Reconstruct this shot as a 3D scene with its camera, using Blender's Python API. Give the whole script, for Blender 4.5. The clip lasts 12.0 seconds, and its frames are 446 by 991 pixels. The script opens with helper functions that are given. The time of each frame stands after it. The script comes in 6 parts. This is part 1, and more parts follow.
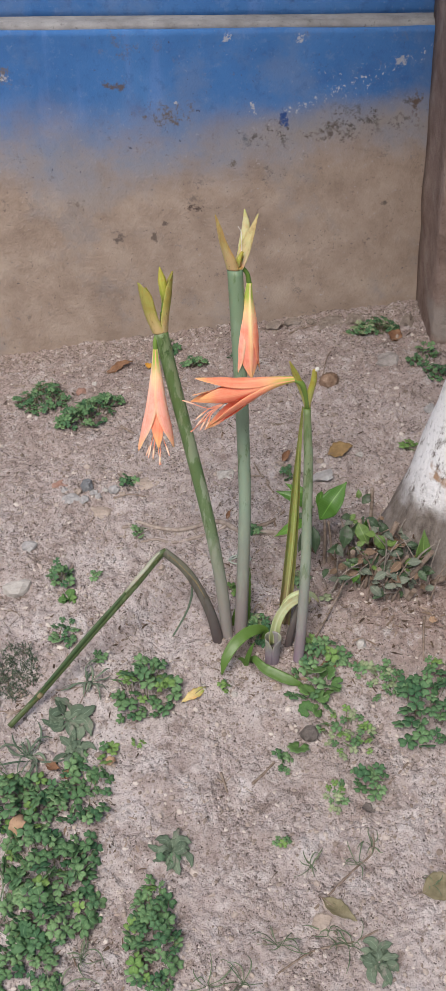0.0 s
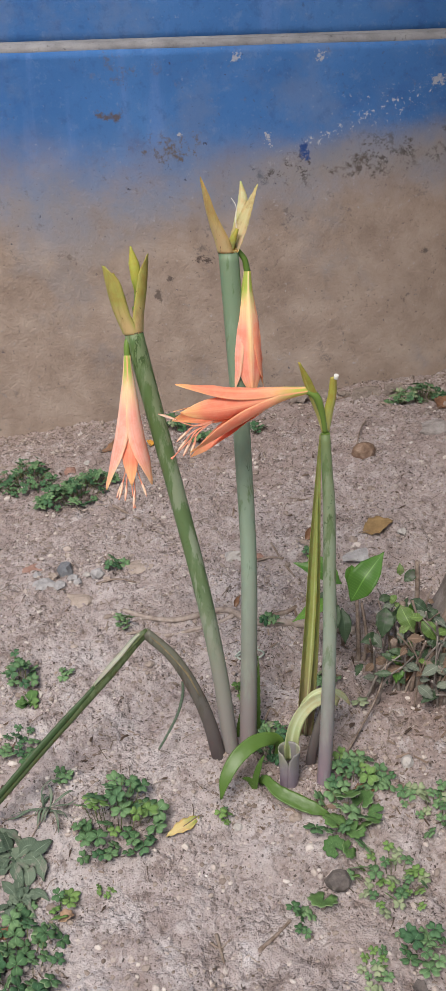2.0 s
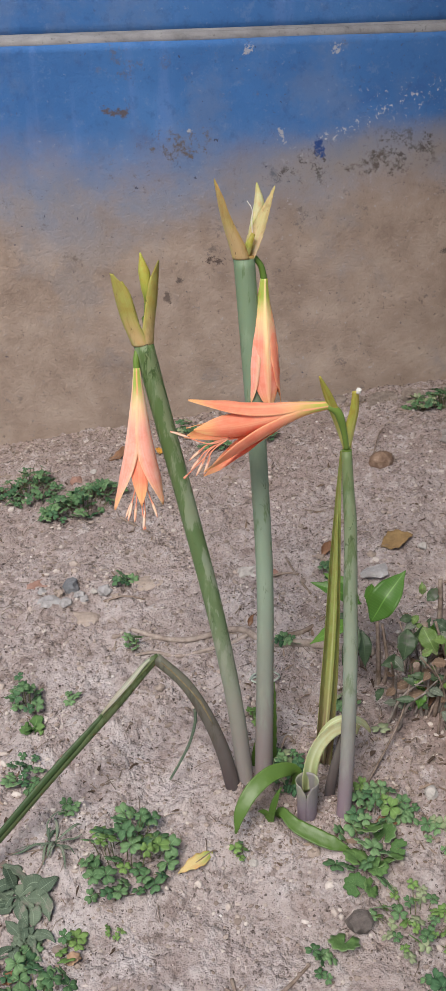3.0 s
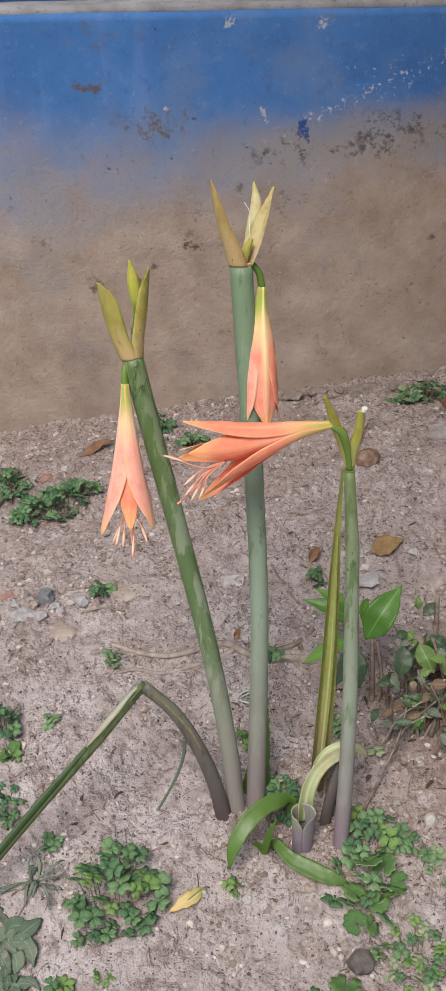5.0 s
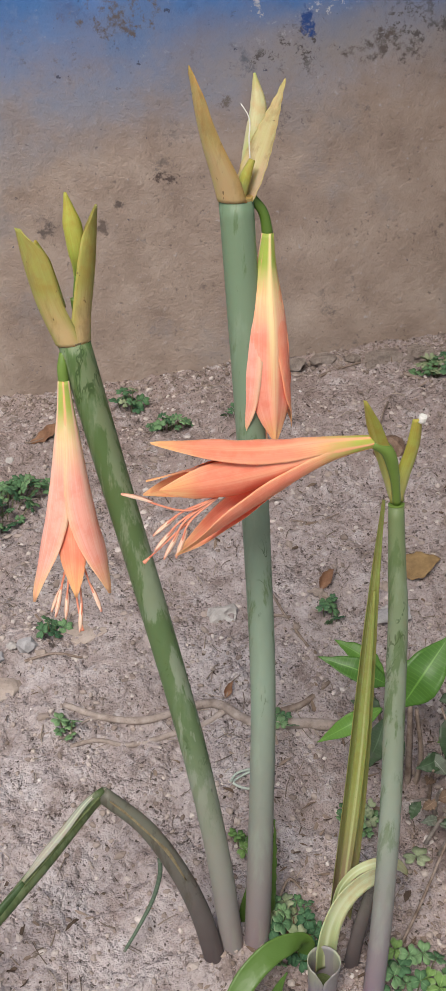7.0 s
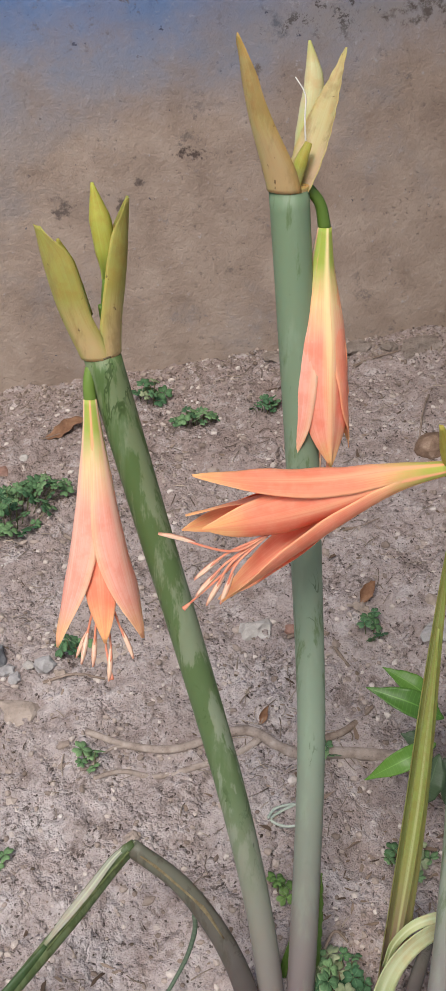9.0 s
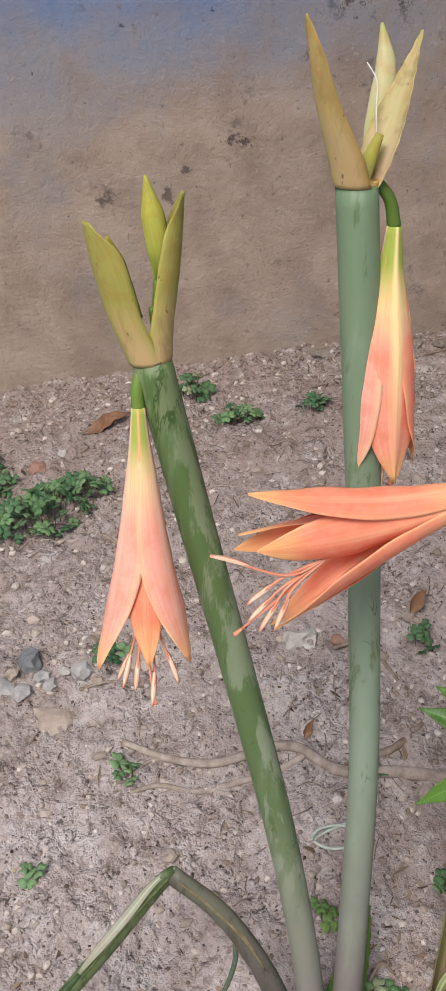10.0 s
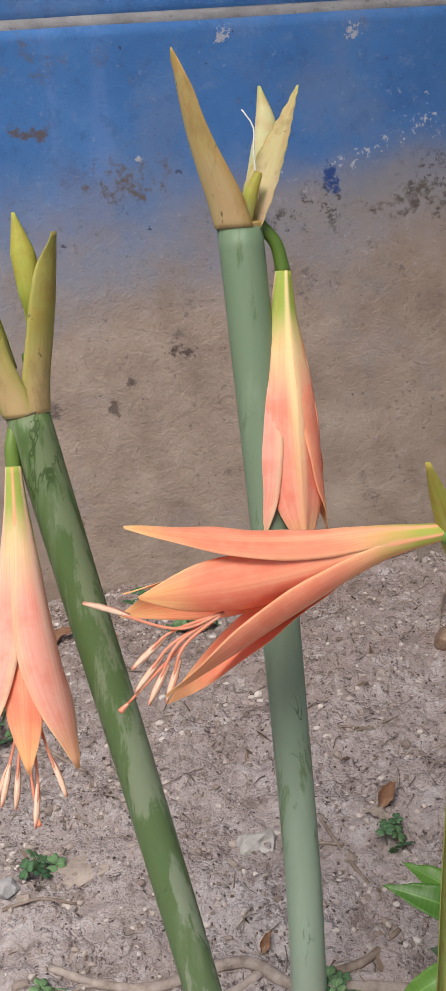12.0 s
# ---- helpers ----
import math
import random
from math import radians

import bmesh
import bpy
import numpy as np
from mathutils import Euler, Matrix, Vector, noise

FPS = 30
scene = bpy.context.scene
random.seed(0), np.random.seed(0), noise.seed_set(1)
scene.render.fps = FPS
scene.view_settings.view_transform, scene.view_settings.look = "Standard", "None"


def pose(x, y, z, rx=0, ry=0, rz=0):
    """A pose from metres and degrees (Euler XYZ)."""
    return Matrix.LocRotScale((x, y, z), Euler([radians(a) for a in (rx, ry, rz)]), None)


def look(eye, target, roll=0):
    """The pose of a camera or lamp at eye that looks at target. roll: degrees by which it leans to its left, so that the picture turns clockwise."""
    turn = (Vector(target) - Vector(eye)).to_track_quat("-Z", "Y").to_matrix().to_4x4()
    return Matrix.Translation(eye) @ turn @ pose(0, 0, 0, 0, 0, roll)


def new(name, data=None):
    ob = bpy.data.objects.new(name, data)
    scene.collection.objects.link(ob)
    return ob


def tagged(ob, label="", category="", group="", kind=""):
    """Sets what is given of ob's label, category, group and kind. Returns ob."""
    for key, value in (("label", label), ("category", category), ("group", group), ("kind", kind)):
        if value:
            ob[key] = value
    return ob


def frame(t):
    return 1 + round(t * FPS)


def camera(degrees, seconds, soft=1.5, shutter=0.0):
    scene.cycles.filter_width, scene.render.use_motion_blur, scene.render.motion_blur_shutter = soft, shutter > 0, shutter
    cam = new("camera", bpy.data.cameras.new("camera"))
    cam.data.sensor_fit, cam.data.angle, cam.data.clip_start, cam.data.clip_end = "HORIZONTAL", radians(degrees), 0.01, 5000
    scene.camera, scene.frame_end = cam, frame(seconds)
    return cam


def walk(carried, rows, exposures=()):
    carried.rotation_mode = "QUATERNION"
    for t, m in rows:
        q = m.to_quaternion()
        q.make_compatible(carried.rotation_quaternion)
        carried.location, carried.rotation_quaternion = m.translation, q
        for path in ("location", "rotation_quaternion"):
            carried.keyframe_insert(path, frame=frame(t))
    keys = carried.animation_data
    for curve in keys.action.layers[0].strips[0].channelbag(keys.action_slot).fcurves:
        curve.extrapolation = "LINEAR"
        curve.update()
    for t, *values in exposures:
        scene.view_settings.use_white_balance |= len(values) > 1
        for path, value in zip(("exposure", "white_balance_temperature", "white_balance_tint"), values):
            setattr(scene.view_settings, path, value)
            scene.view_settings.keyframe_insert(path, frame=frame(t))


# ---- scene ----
cam = camera(22.79, 12.0, soft=0.4)
PATH = [
    (0, (-0.0213, -1.0421, 1.0453), (0.0406, 0.5044, -0.2212), 0.08),
    (0.5, (-0.0688, -0.9831, 0.9830), (0.0403, 0.5870, -0.2516), 1.32),
    (1, (-0.0616, -0.9445, 0.9527), (0.0477, 0.6372, -0.2656), 1.21),
    (1.5, (-0.0002, -0.9248, 0.8415), (0.0263, 0.7761, -0.2104), -0.74),
    (2, (0.0402, -0.8772, 0.7594), (0.0080, 0.8610, -0.2291), -2.01),
    (2.5, (0.0340, -0.8386, 0.7669), (-0.0036, 0.8893, -0.2388), -2.07),
    (3, (0.0317, -0.8193, 0.7537), (-0.0103, 0.9118, -0.2470), -2.23),
    (5, (-0.0013, -0.7396, 0.7691), (0.0421, 0.9488, -0.3019), -0.93),
    (5.5, (-0.0035, -0.7452, 0.7835), (0.0473, 0.9374, -0.2962), -0.84),
    (6, (0.0084, -0.5984, 0.7181), (0.0561, 1.0507, -0.4124), -1.10),
    (6.5, (0.0114, -0.4999, 0.6556), (0.0759, 1.1443, -0.4814), -0.94),
    (7, (0.0027, -0.4807, 0.6699), (0.0769, 1.1482, -0.4883), -0.72),
    (7.5, (-0.0215, -0.4595, 0.6754), (0.0824, 1.1509, -0.5062), 0.16),
    (9.5, (-0.0092, -0.3860, 0.6470), (0.0155, 1.2040, -0.5659), -1.73),
    (10, (-0.0188, -0.3707, 0.6434), (-0.0265, 1.2110, -0.5806), -1.52),
    (10.5, (-0.0297, -0.3847, 0.6182), (-0.0255, 1.2534, -0.5292), -1.15),
    (11, (-0.0486, -0.3740, 0.5984), (0.0324, 1.3768, -0.3650), 0.46),
    (11.5, (-0.0263, -0.3562, 0.5514), (0.1004, 1.4943, -0.1962), 0.01),
    (12, (0.0192, -0.3792, 0.5300), (0.0346, 1.4857, -0.1915), -3.39),
]
walk(cam, [(t, look(eye, target, roll)) for t, eye, target, roll in PATH])

# ---- light: bright overcast sky, weak wide sun ----
SUN_EL, SUN_AZ = radians(58), radians(205)
world = bpy.data.worlds.new("overcast_sky")
scene.world = world
world.use_nodes = True
wn = world.node_tree
sky = wn.nodes.new("ShaderNodeTexSky")
sky.sky_type, sky.sun_disc = "NISHITA", False
sky.sun_elevation, sky.sun_rotation = SUN_EL, SUN_AZ
sky.air_density, sky.dust_density, sky.ozone_density = 1.0, 3.0, 0.6
wn.links.new(sky.outputs["Color"], wn.nodes["Background"].inputs["Color"])
wn.nodes["Background"].inputs["Strength"].default_value = 0.092
sun = new("sun", bpy.data.lights.new("sun", "SUN"))
sun.data.energy, sun.data.angle, sun.data.color = 3.4, radians(28), (1.0, 0.952, 0.905)
sun.matrix_world = look((2 * math.sin(SUN_AZ) * math.cos(SUN_EL), 2 * math.cos(SUN_AZ) * math.cos(SUN_EL), 2 * math.sin(SUN_EL)), (0, 0, 0))
scene.view_settings.exposure = 0.03


# ---- materials ----
class Shade:
    """A small writer of node materials; coordinates are in metres."""

    def __init__(self, name, rough=0.7, spec=0.3):
        self.mat = bpy.data.materials.new(name)
        self.mat.use_nodes = True
        self.nt = self.mat.node_tree
        self.bsdf = self.nt.nodes["Principled BSDF"]
        self.set("Roughness", rough)
        self.set("Specular IOR Level", spec)

    def node(self, kind, **values):
        n = self.nt.nodes.new(kind)
        for key, value in values.items():
            self.put(n.inputs[key.replace("_", " ")], value)
        return n

    def put(self, socket, value):
        if isinstance(value, bpy.types.NodeSocket):
            self.nt.links.new(value, socket)
        elif isinstance(value, tuple) and len(value) == 3 and socket.type == "RGBA":
            socket.default_value = (*value, 1)
        else:
            socket.default_value = value

    def set(self, key, value):
        self.put(self.bsdf.inputs[key], value)

    def coord(self, kind="Object", scale=None, shift=(0, 0, 0)):
        out = self.nt.nodes.new("ShaderNodeTexCoord").outputs[kind]
        if scale is None:
            return out
        m = self.nt.nodes.new("ShaderNodeMapping")
        self.nt.links.new(out, m.inputs["Vector"])
        m.inputs["Scale"].default_value, m.inputs["Location"].default_value = scale, shift
        return m.outputs["Vector"]

    def xyz(self, vector):
        s = self.node("ShaderNodeSeparateXYZ", Vector=vector)
        return s.outputs[0], s.outputs[1], s.outputs[2]

    def noise(self, vector, scale, detail=4.0, rough=0.55, distort=0.0):
        n = self.node("ShaderNodeTexNoise", Vector=vector, Scale=scale, Detail=detail, Roughness=rough, Distortion=distort)
        return n.outputs["Fac"]

    def cells(self, vector, scale, out="Distance"):
        return self.node("ShaderNodeTexVoronoi", Vector=vector, Scale=scale).outputs[out]

    def math(self, op, a, b=0.0, c=0.0):
        n = self.nt.nodes.new("ShaderNodeMath")
        n.operation = op
        for socket, value in zip(n.inputs, (a, b, c)):
            self.put(socket, value)
        return n.outputs[0]

    def step(self, value, low, high, out_low=0.0, out_high=1.0):
        n = self.nt.nodes.new("ShaderNodeMapRange")
        n.interpolation_type = "SMOOTHSTEP"
        for key, v in zip(("Value", "From Min", "From Max", "To Min", "To Max"), (value, low, high, out_low, out_high)):
            self.put(n.inputs[key], v)
        return n.outputs[0]

    def ramp(self, fac, *stops):
        n = self.nt.nodes.new("ShaderNodeValToRGB")
        el = n.color_ramp.elements
        while len(el) < len(stops):
            el.new(0.5)
        for e, (pos, col) in zip(el, stops):
            e.position, e.color = pos, (*col, 1)
        self.put(n.inputs["Fac"], fac)
        return n.outputs["Color"]

    def mix(self, fac, a, b, mode="MIX"):
        n = self.nt.nodes.new("ShaderNodeMix")
        n.data_type, n.blend_type = "RGBA", mode
        for socket, value in zip((n.inputs[0], n.inputs[6], n.inputs[7]), (fac, a, b)):
            self.put(socket, value)
        return n.outputs[2]

    def random(self):
        return self.nt.nodes.new("ShaderNodeObjectInfo").outputs["Random"]

    def island(self):
        return self.nt.nodes.new("ShaderNodeNewGeometry").outputs["Random Per Island"]

    def bump(self, height, strength=0.4, distance=0.002):
        n = self.node("ShaderNodeBump", Height=height, Strength=strength, Distance=distance)
        self.set("Normal", n.outputs[0])

    def near(self, vector, centre, size, soft, wobble=None):
        """1 inside an uneven ellipse round a place, 0 outside."""
        sub = self.nt.nodes.new("ShaderNodeVectorMath")
        sub.operation = "SUBTRACT"
        self.put(sub.inputs[0], vector), self.put(sub.inputs[1], centre)
        div = self.nt.nodes.new("ShaderNodeVectorMath")
        div.operation = "DIVIDE"
        self.put(div.inputs[0], sub.outputs[0]), self.put(div.inputs[1], size)
        ln = self.nt.nodes.new("ShaderNodeVectorMath")
        ln.operation = "LENGTH"
        self.put(ln.inputs[0], div.outputs[0])
        d = ln.outputs["Value"]
        if wobble is not None:
            d = self.math("ADD", d, self.math("MULTIPLY", self.math("SUBTRACT", wobble, 0.42), 5.0))
        return self.step(d, 1.0, 1.0 - soft)


def soil_material():
    """Dry crusted soil: pale trodden crust, browner loose ground, each crumb with a tone of its own."""
    s = Shade("dry_soil", 0.95, 0.1)
    p = s.coord()
    x, y, z = s.xyz(p)
    wide = s.noise(p, 5.0, 5, 0.62)
    mid = s.noise(p, 26.0, 7, 0.7)
    fine = s.noise(p, 170.0, 5, 0.7)
    warp = s.nt.nodes.new("ShaderNodeVectorMath")
    warp.operation = "ADD"
    s.put(warp.inputs[0], p)
    jog = s.node("ShaderNodeTexNoise", Vector=p, Scale=210.0, Detail=3.0)
    small = s.nt.nodes.new("ShaderNodeVectorMath")
    small.operation = "SCALE"
    s.put(small.inputs[0], jog.outputs["Color"])
    small.inputs["Scale"].default_value = 0.0045
    s.put(warp.inputs[1], small.outputs[0])
    q = warp.outputs[0]
    crumb = s.node("ShaderNodeTexVoronoi", Vector=q, Scale=260.0)
    grit = s.node("ShaderNodeTexVoronoi", Vector=q, Scale=620.0)
    clod = s.node("ShaderNodeTexVoronoi", Vector=q, Scale=95.0)
    tone = lambda v: s.xyz(v.outputs["Color"])[0]
    # trodden crust in front, looser and browner ground behind and to the side
    loose = s.step(s.math("ADD", s.noise(s.coord("Object", (1, 1, 1), (2, 5, 1)), 8.0, 6, 0.68), s.step(y, -0.25, 0.25, -0.06, 0.07)), 0.40, 0.62)
    base = s.ramp(wide, (0.32, (0.42, 0.345, 0.326)), (0.5, (0.52, 0.445, 0.428)), (0.66, (0.605, 0.535, 0.522)))
    col = s.mix(s.step(mid, 0.47, 0.32, 0.0, 0.85), base, (0.335, 0.262, 0.240))
    col = s.mix(s.step(mid, 0.51, 0.66, 0.0, 0.9), col, (0.66, 0.602, 0.598))
    brown = s.mix(mid, (0.285, 0.215, 0.188), (0.50, 0.41, 0.378))
    col = s.mix(s.math("MULTIPLY", loose, 0.6), col, brown)
    # Ground turns a darker brown towards the wall.
    darken = s.math("MULTIPLY", s.step(s.math("ADD", y, s.math("MULTIPLY", s.math("SUBTRACT", mid, 0.5), 0.5)), 0.20, 0.46), 0.5)
    # Red-brown soil right of the trunk, darkened further for the tree's shade.
    darken = s.math("MAXIMUM", darken, s.math("MULTIPLY", s.near(p, (0.32, 0.0, 0.03), (0.27, 0.24, 0.3), 0.85), 0.95))
    # Darker brown soil round the feet of the stalks.
    darken = s.math("MAXIMUM", darken, s.math("MULTIPLY", s.near(p, (0.090, -0.065, 0), (0.13, 0.085, 0.2), 0.9), 0.85))
    col = s.mix(darken, col, s.mix(mid, (0.205, 0.138, 0.115), (0.40, 0.300, 0.263)))
    # crumbs: pale and dark ones side by side, thick in some places and trodden smooth in others
    rough = s.step(s.noise(s.coord("Object", (1, 1, 1), (4, 1, 7)), 17.0, 6, 0.7), 0.40, 0.62, 0.16, 1.0)
    some = lambda v, low, high, most: s.math("MULTIPLY", rough, s.step(v, low, high, 0.0, most))
    # Crumb tones also stand in for the light and shade of the relief.
    col = s.mix(some(tone(clod), 0.74, 0.98, 0.34), col, (0.66, 0.60, 0.585))
    col = s.mix(some(tone(clod), 0.30, 0.04, 0.50), col, (0.27, 0.212, 0.188))
    col = s.mix(some(tone(crumb), 0.66, 0.98, 0.24), col, (0.69, 0.632, 0.619))
    col = s.mix(some(tone(crumb), 0.34, 0.03, 0.36), col, (0.23, 0.178, 0.157))
    col = s.mix(some(tone(grit), 0.70, 0.98, 0.20), col, (0.70, 0.645, 0.632))
    col = s.mix(some(tone(grit), 0.30, 0.03, 0.34), col, (0.20, 0.155, 0.136))
    stain = s.noise(s.coord("Object", (1, 1, 1), (9, 3, 2)), 46.0, 7, 0.75)
    col = s.mix(s.step(stain, 0.455, 0.36, 0.0, 0.78), col, (0.25, 0.192, 0.169))
    col = s.mix(s.step(stain, 0.54, 0.65, 0.0, 0.62), col, (0.66, 0.60, 0.587))
    # pits and hairline gaps between the crumbs, with their shade painted dark
    gap = s.math("MULTIPLY", s.step(fine, 0.43, 0.36), s.step(rough, 0.1, 1.0, 0.15, 0.95))
    col = s.mix(gap, col, (0.105, 0.080, 0.069))
    pit = s.math("MULTIPLY", s.step(tone(grit), 0.055, 0.03), s.step(tone(crumb), 0.7, 0.5))
    col = s.mix(s.math("MULTIPLY", pit, 0.8), col, (0.07, 0.052, 0.044))
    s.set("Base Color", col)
    h = s.math("ADD", s.math("MULTIPLY", mid, 0.9), s.math("MULTIPLY", fine, 0.9))
    h = s.math("SUBTRACT", h, s.math("MULTIPLY", s.math("MULTIPLY", crumb.outputs["Distance"], rough), 0.45))
    h = s.math("SUBTRACT", h, s.math("MULTIPLY", grit.outputs["Distance"], 0.16))
    h = s.math("ADD", h, s.math("MULTIPLY", s.math("MULTIPLY", tone(clod), loose), 0.22))
    s.bump(h, 1.0, 0.0065)
    return s.mat


def wall_material(name, splash):
    """Blue limewash; splash: whether soil stains climb the lower part."""
    s = Shade(name, 0.85, 0.2)
    p = s.coord()
    x, y, z = s.xyz(p)
    big = s.noise(p, 3.2, 5, 0.6)
    mid = s.noise(p, 17.0, 6, 0.65)
    fine = s.noise(p, 130.0, 5, 0.7)
    streak = s.noise(s.coord("Object", (28, 28, 3.5)), 1.0, 5, 0.6)
    col = s.ramp(big, (0.3, (0.045, 0.14, 0.36)), (0.5, (0.060, 0.175, 0.425)), (0.72, (0.095, 0.225, 0.48)))
    col = s.mix(s.step(streak, 0.56, 0.75, 0.0, 0.45), col, (0.13, 0.24, 0.52))
    col = s.mix(s.step(mid, 0.42, 0.25, 0.0, 0.55), col, (0.045, 0.10, 0.28))
    haze = s.noise(s.coord("Object", (1, 1, 1), (6, 3, 1)), 9.0, 6, 0.68)
    col = s.mix(s.step(haze, 0.47, 0.68, 0.0, 0.42), col, (0.165, 0.215, 0.33))
    mottle = s.noise(s.coord("Object", (1, 1, 1), (2, 6, 4)), 48.0, 6, 0.75)
    col = s.mix(s.step(mottle, 0.48, 0.33, 0.0, 0.36), col, (0.040, 0.090, 0.23))
    col = s.mix(s.step(mottle, 0.54, 0.70, 0.0, 0.32), col, (0.20, 0.29, 0.47))
    h = s.math("ADD", s.math("MULTIPLY", mid, 0.2), s.math("MULTIPLY", fine, 0.5))
    if splash:
        edge = s.math("ADD", z, s.math("MULTIPLY", s.math("SUBTRACT", big, 0.5), 0.10))
        edge = s.math("ADD", edge, s.math("MULTIPLY", s.math("SUBTRACT", mid, 0.5), 0.06))
        edge = s.math("SUBTRACT", edge, s.math("MULTIPLY", s.step(x, 0.07, 0.20), 0.030))
        edge = s.math("ADD", edge, s.math("MULTIPLY", s.step(x, 0.15, 0.0), 0.014))
        mud = s.ramp(mid, (0.3, (0.275, 0.209, 0.166)), (0.5, (0.365, 0.285, 0.230)), (0.72, (0.45, 0.366, 0.302)))
        mud = s.mix(s.step(fine, 0.42, 0.31, 0.0, 0.38), mud, (0.17, 0.128, 0.105))
        mud = s.mix(s.step(fine, 0.60, 0.72, 0.0, 0.5), mud, (0.45, 0.39, 0.35))
        mud = s.mix(s.step(s.noise(s.coord("Object", (1, 1, 1), (5, 9, 2)), 6.5, 6, 0.7), 0.50, 0.66, 0.0, 0.55), mud, (0.28, 0.262, 0.262))
        pale = s.mix(s.step(mid, 0.35, 0.65, 0.35, 0.8), mud, (0.205, 0.238, 0.315))
        top = s.math("SUBTRACT", 0.500, s.math("MULTIPLY", s.step(x, 0.05, 0.18), 0.055))
        col = s.mix(s.step(edge, top, 0.385), col, pale)
        col = s.mix(s.step(edge, 0.405, 0.325), col, mud)
        grime = s.math("MULTIPLY", s.step(s.noise(p, 42.0, 7, 0.78), 0.56, 0.66), s.step(s.noise(p, 7.0, 4, 0.6), 0.50, 0.62))
        col = s.mix(s.math("MULTIPLY", grime, 0.65), col, (0.13, 0.115, 0.11))
        flake = s.math("MULTIPLY", s.step(s.noise(s.coord("Object", (1, 1, 1), (3, 5, 7)), 60.0, 7, 0.8), 0.60, 0.68), s.step(s.noise(s.coord("Object", (1, 1, 1), (9, 2, 4)), 6.0, 4, 0.6), 0.54, 0.64))
        col = s.mix(s.math("MULTIPLY", flake, 0.5), col, (0.46, 0.43, 0.41))
        # a slanting belt of crumbled paint: dark pits, and flecks of white filler above them
        line = s.math("SUBTRACT", s.math("SUBTRACT", z, s.math("MULTIPLY", x, 0.16)), s.math("MULTIPLY", s.math("SUBTRACT", big, 0.5), 0.05))
        right = s.step(x, -0.02, 0.10)
        pit = s.noise(p, 95.0, 6, 0.8)
        belt = s.math("MULTIPLY", s.step(s.math("ABSOLUTE", s.math("SUBTRACT", line, 0.400)), 0.040, 0.008), right)
        col = s.mix(s.math("MULTIPLY", belt, 0.45), col, (0.30, 0.265, 0.235))
        col = s.mix(s.math("MULTIPLY", s.math("MULTIPLY", belt, s.step(s.noise(p, 20, 3), 0.47, 0.58)), s.step(pit, 0.52, 0.58, 0.0, 0.9)), col, (0.085, 0.075, 0.07))
        slant = s.math("SUBTRACT", z, s.math("MULTIPLY", x, 0.42))
        fleck = s.math("MULTIPLY", s.step(s.math("ABSOLUTE", s.math("SUBTRACT", slant, 0.388)), 0.014, 0.003), s.step(x, 0.06, 0.16))
        col = s.mix(s.math("MULTIPLY", fleck, s.step(s.noise(s.coord("Object", (1, 1, 1), (4, 4, 4)), 110.0, 4, 0.8), 0.575, 0.615, 0.0, 0.75)), col, (0.56, 0.56, 0.57))
        dots = s.step(s.noise(s.coord("Object", (1, 1, 1), (8, 1, 6)), 140.0, 3, 0.7), 0.675, 0.705, 0.0, 0.5)
        col = s.mix(s.math("MULTIPLY", dots, s.step(s.noise(p, 9.0, 3), 0.42, 0.58)), col, (0.085, 0.07, 0.065))
        # worn patches with bare dark plaster, and chips down to white filler
        speck = s.noise(p, 75.0, 5, 0.75)
        for c, size, soft, dark in (
            ((-0.115, 0.58, 0.487), (0.028, 0.3, 0.016), 0.7, (0.11, 0.10, 0.115)),
            ((0.215, 0.58, 0.415), (0.060, 0.3, 0.022), 0.8, (0.12, 0.10, 0.09)),
            ((0.135, 0.58, 0.440), (0.012, 0.3, 0.02), 0.7, (0.03, 0.07, 0.22)),
            ((-0.040, 0.58, 0.445), (0.055, 0.3, 0.026), 0.8, (0.13, 0.115, 0.115)),
            ((0.000, 0.58, 0.296), (0.024, 0.3, 0.009), 0.6, (0.10, 0.075, 0.065)),
            ((-0.047, 0.58, 0.273), (0.011, 0.3, 0.006), 0.6, (0.14, 0.11, 0.095)),
            ((-0.066, 0.58, 0.245), (0.007, 0.3, 0.018), 0.6, (0.16, 0.125, 0.105)),
            ((0.058, 0.58, 0.365), (0.012, 0.3, 0.014), 0.8, (0.16, 0.135, 0.12)),
            ((0.075, 0.58, 0.400), (0.024, 0.3, 0.022), 0.9, (0.14, 0.145, 0.17)),
            ((0.300, 0.58, 0.300), (0.012, 0.3, 0.010), 0.7, (0.14, 0.115, 0.10)),
            ((-0.185, 0.58, 0.305), (0.022, 0.3, 0.014), 0.8, (0.20, 0.165, 0.145)),
            ((0.330, 0.58, 0.450), (0.016, 0.3, 0.040), 0.8, (0.12, 0.09, 0.075)),
            ((-0.12, 0.58, 0.25), (0.014, 0.3, 0.022), 0.8, (0.15, 0.12, 0.105)),
            ((-0.28, 0.58, 0.50), (0.03, 0.3, 0.02), 0.8, (0.15, 0.14, 0.15)),
        ):
            m = s.near(p, c, size, soft, speck)
            col = s.mix(m, col, dark)
        chip = s.noise(p, 120.0, 4, 0.8)
        for c, size in (
            ((0.048, 0.58, 0.553), (0.009, 0.3, 0.010)),
            ((0.152, 0.58, 0.553), (0.010, 0.3, 0.008)),
            ((0.088, 0.58, 0.456), (0.007, 0.3, 0.012)),
            ((-0.028, 0.58, 0.462), (0.006, 0.3, 0.003)),
            ((-0.272, 0.58, 0.500), (0.010, 0.3, 0.008)),
            ((0.300, 0.58, 0.520), (0.016, 0.3, 0.010)),
        ):
            m = s.near(p, c, size, 0.35, chip)
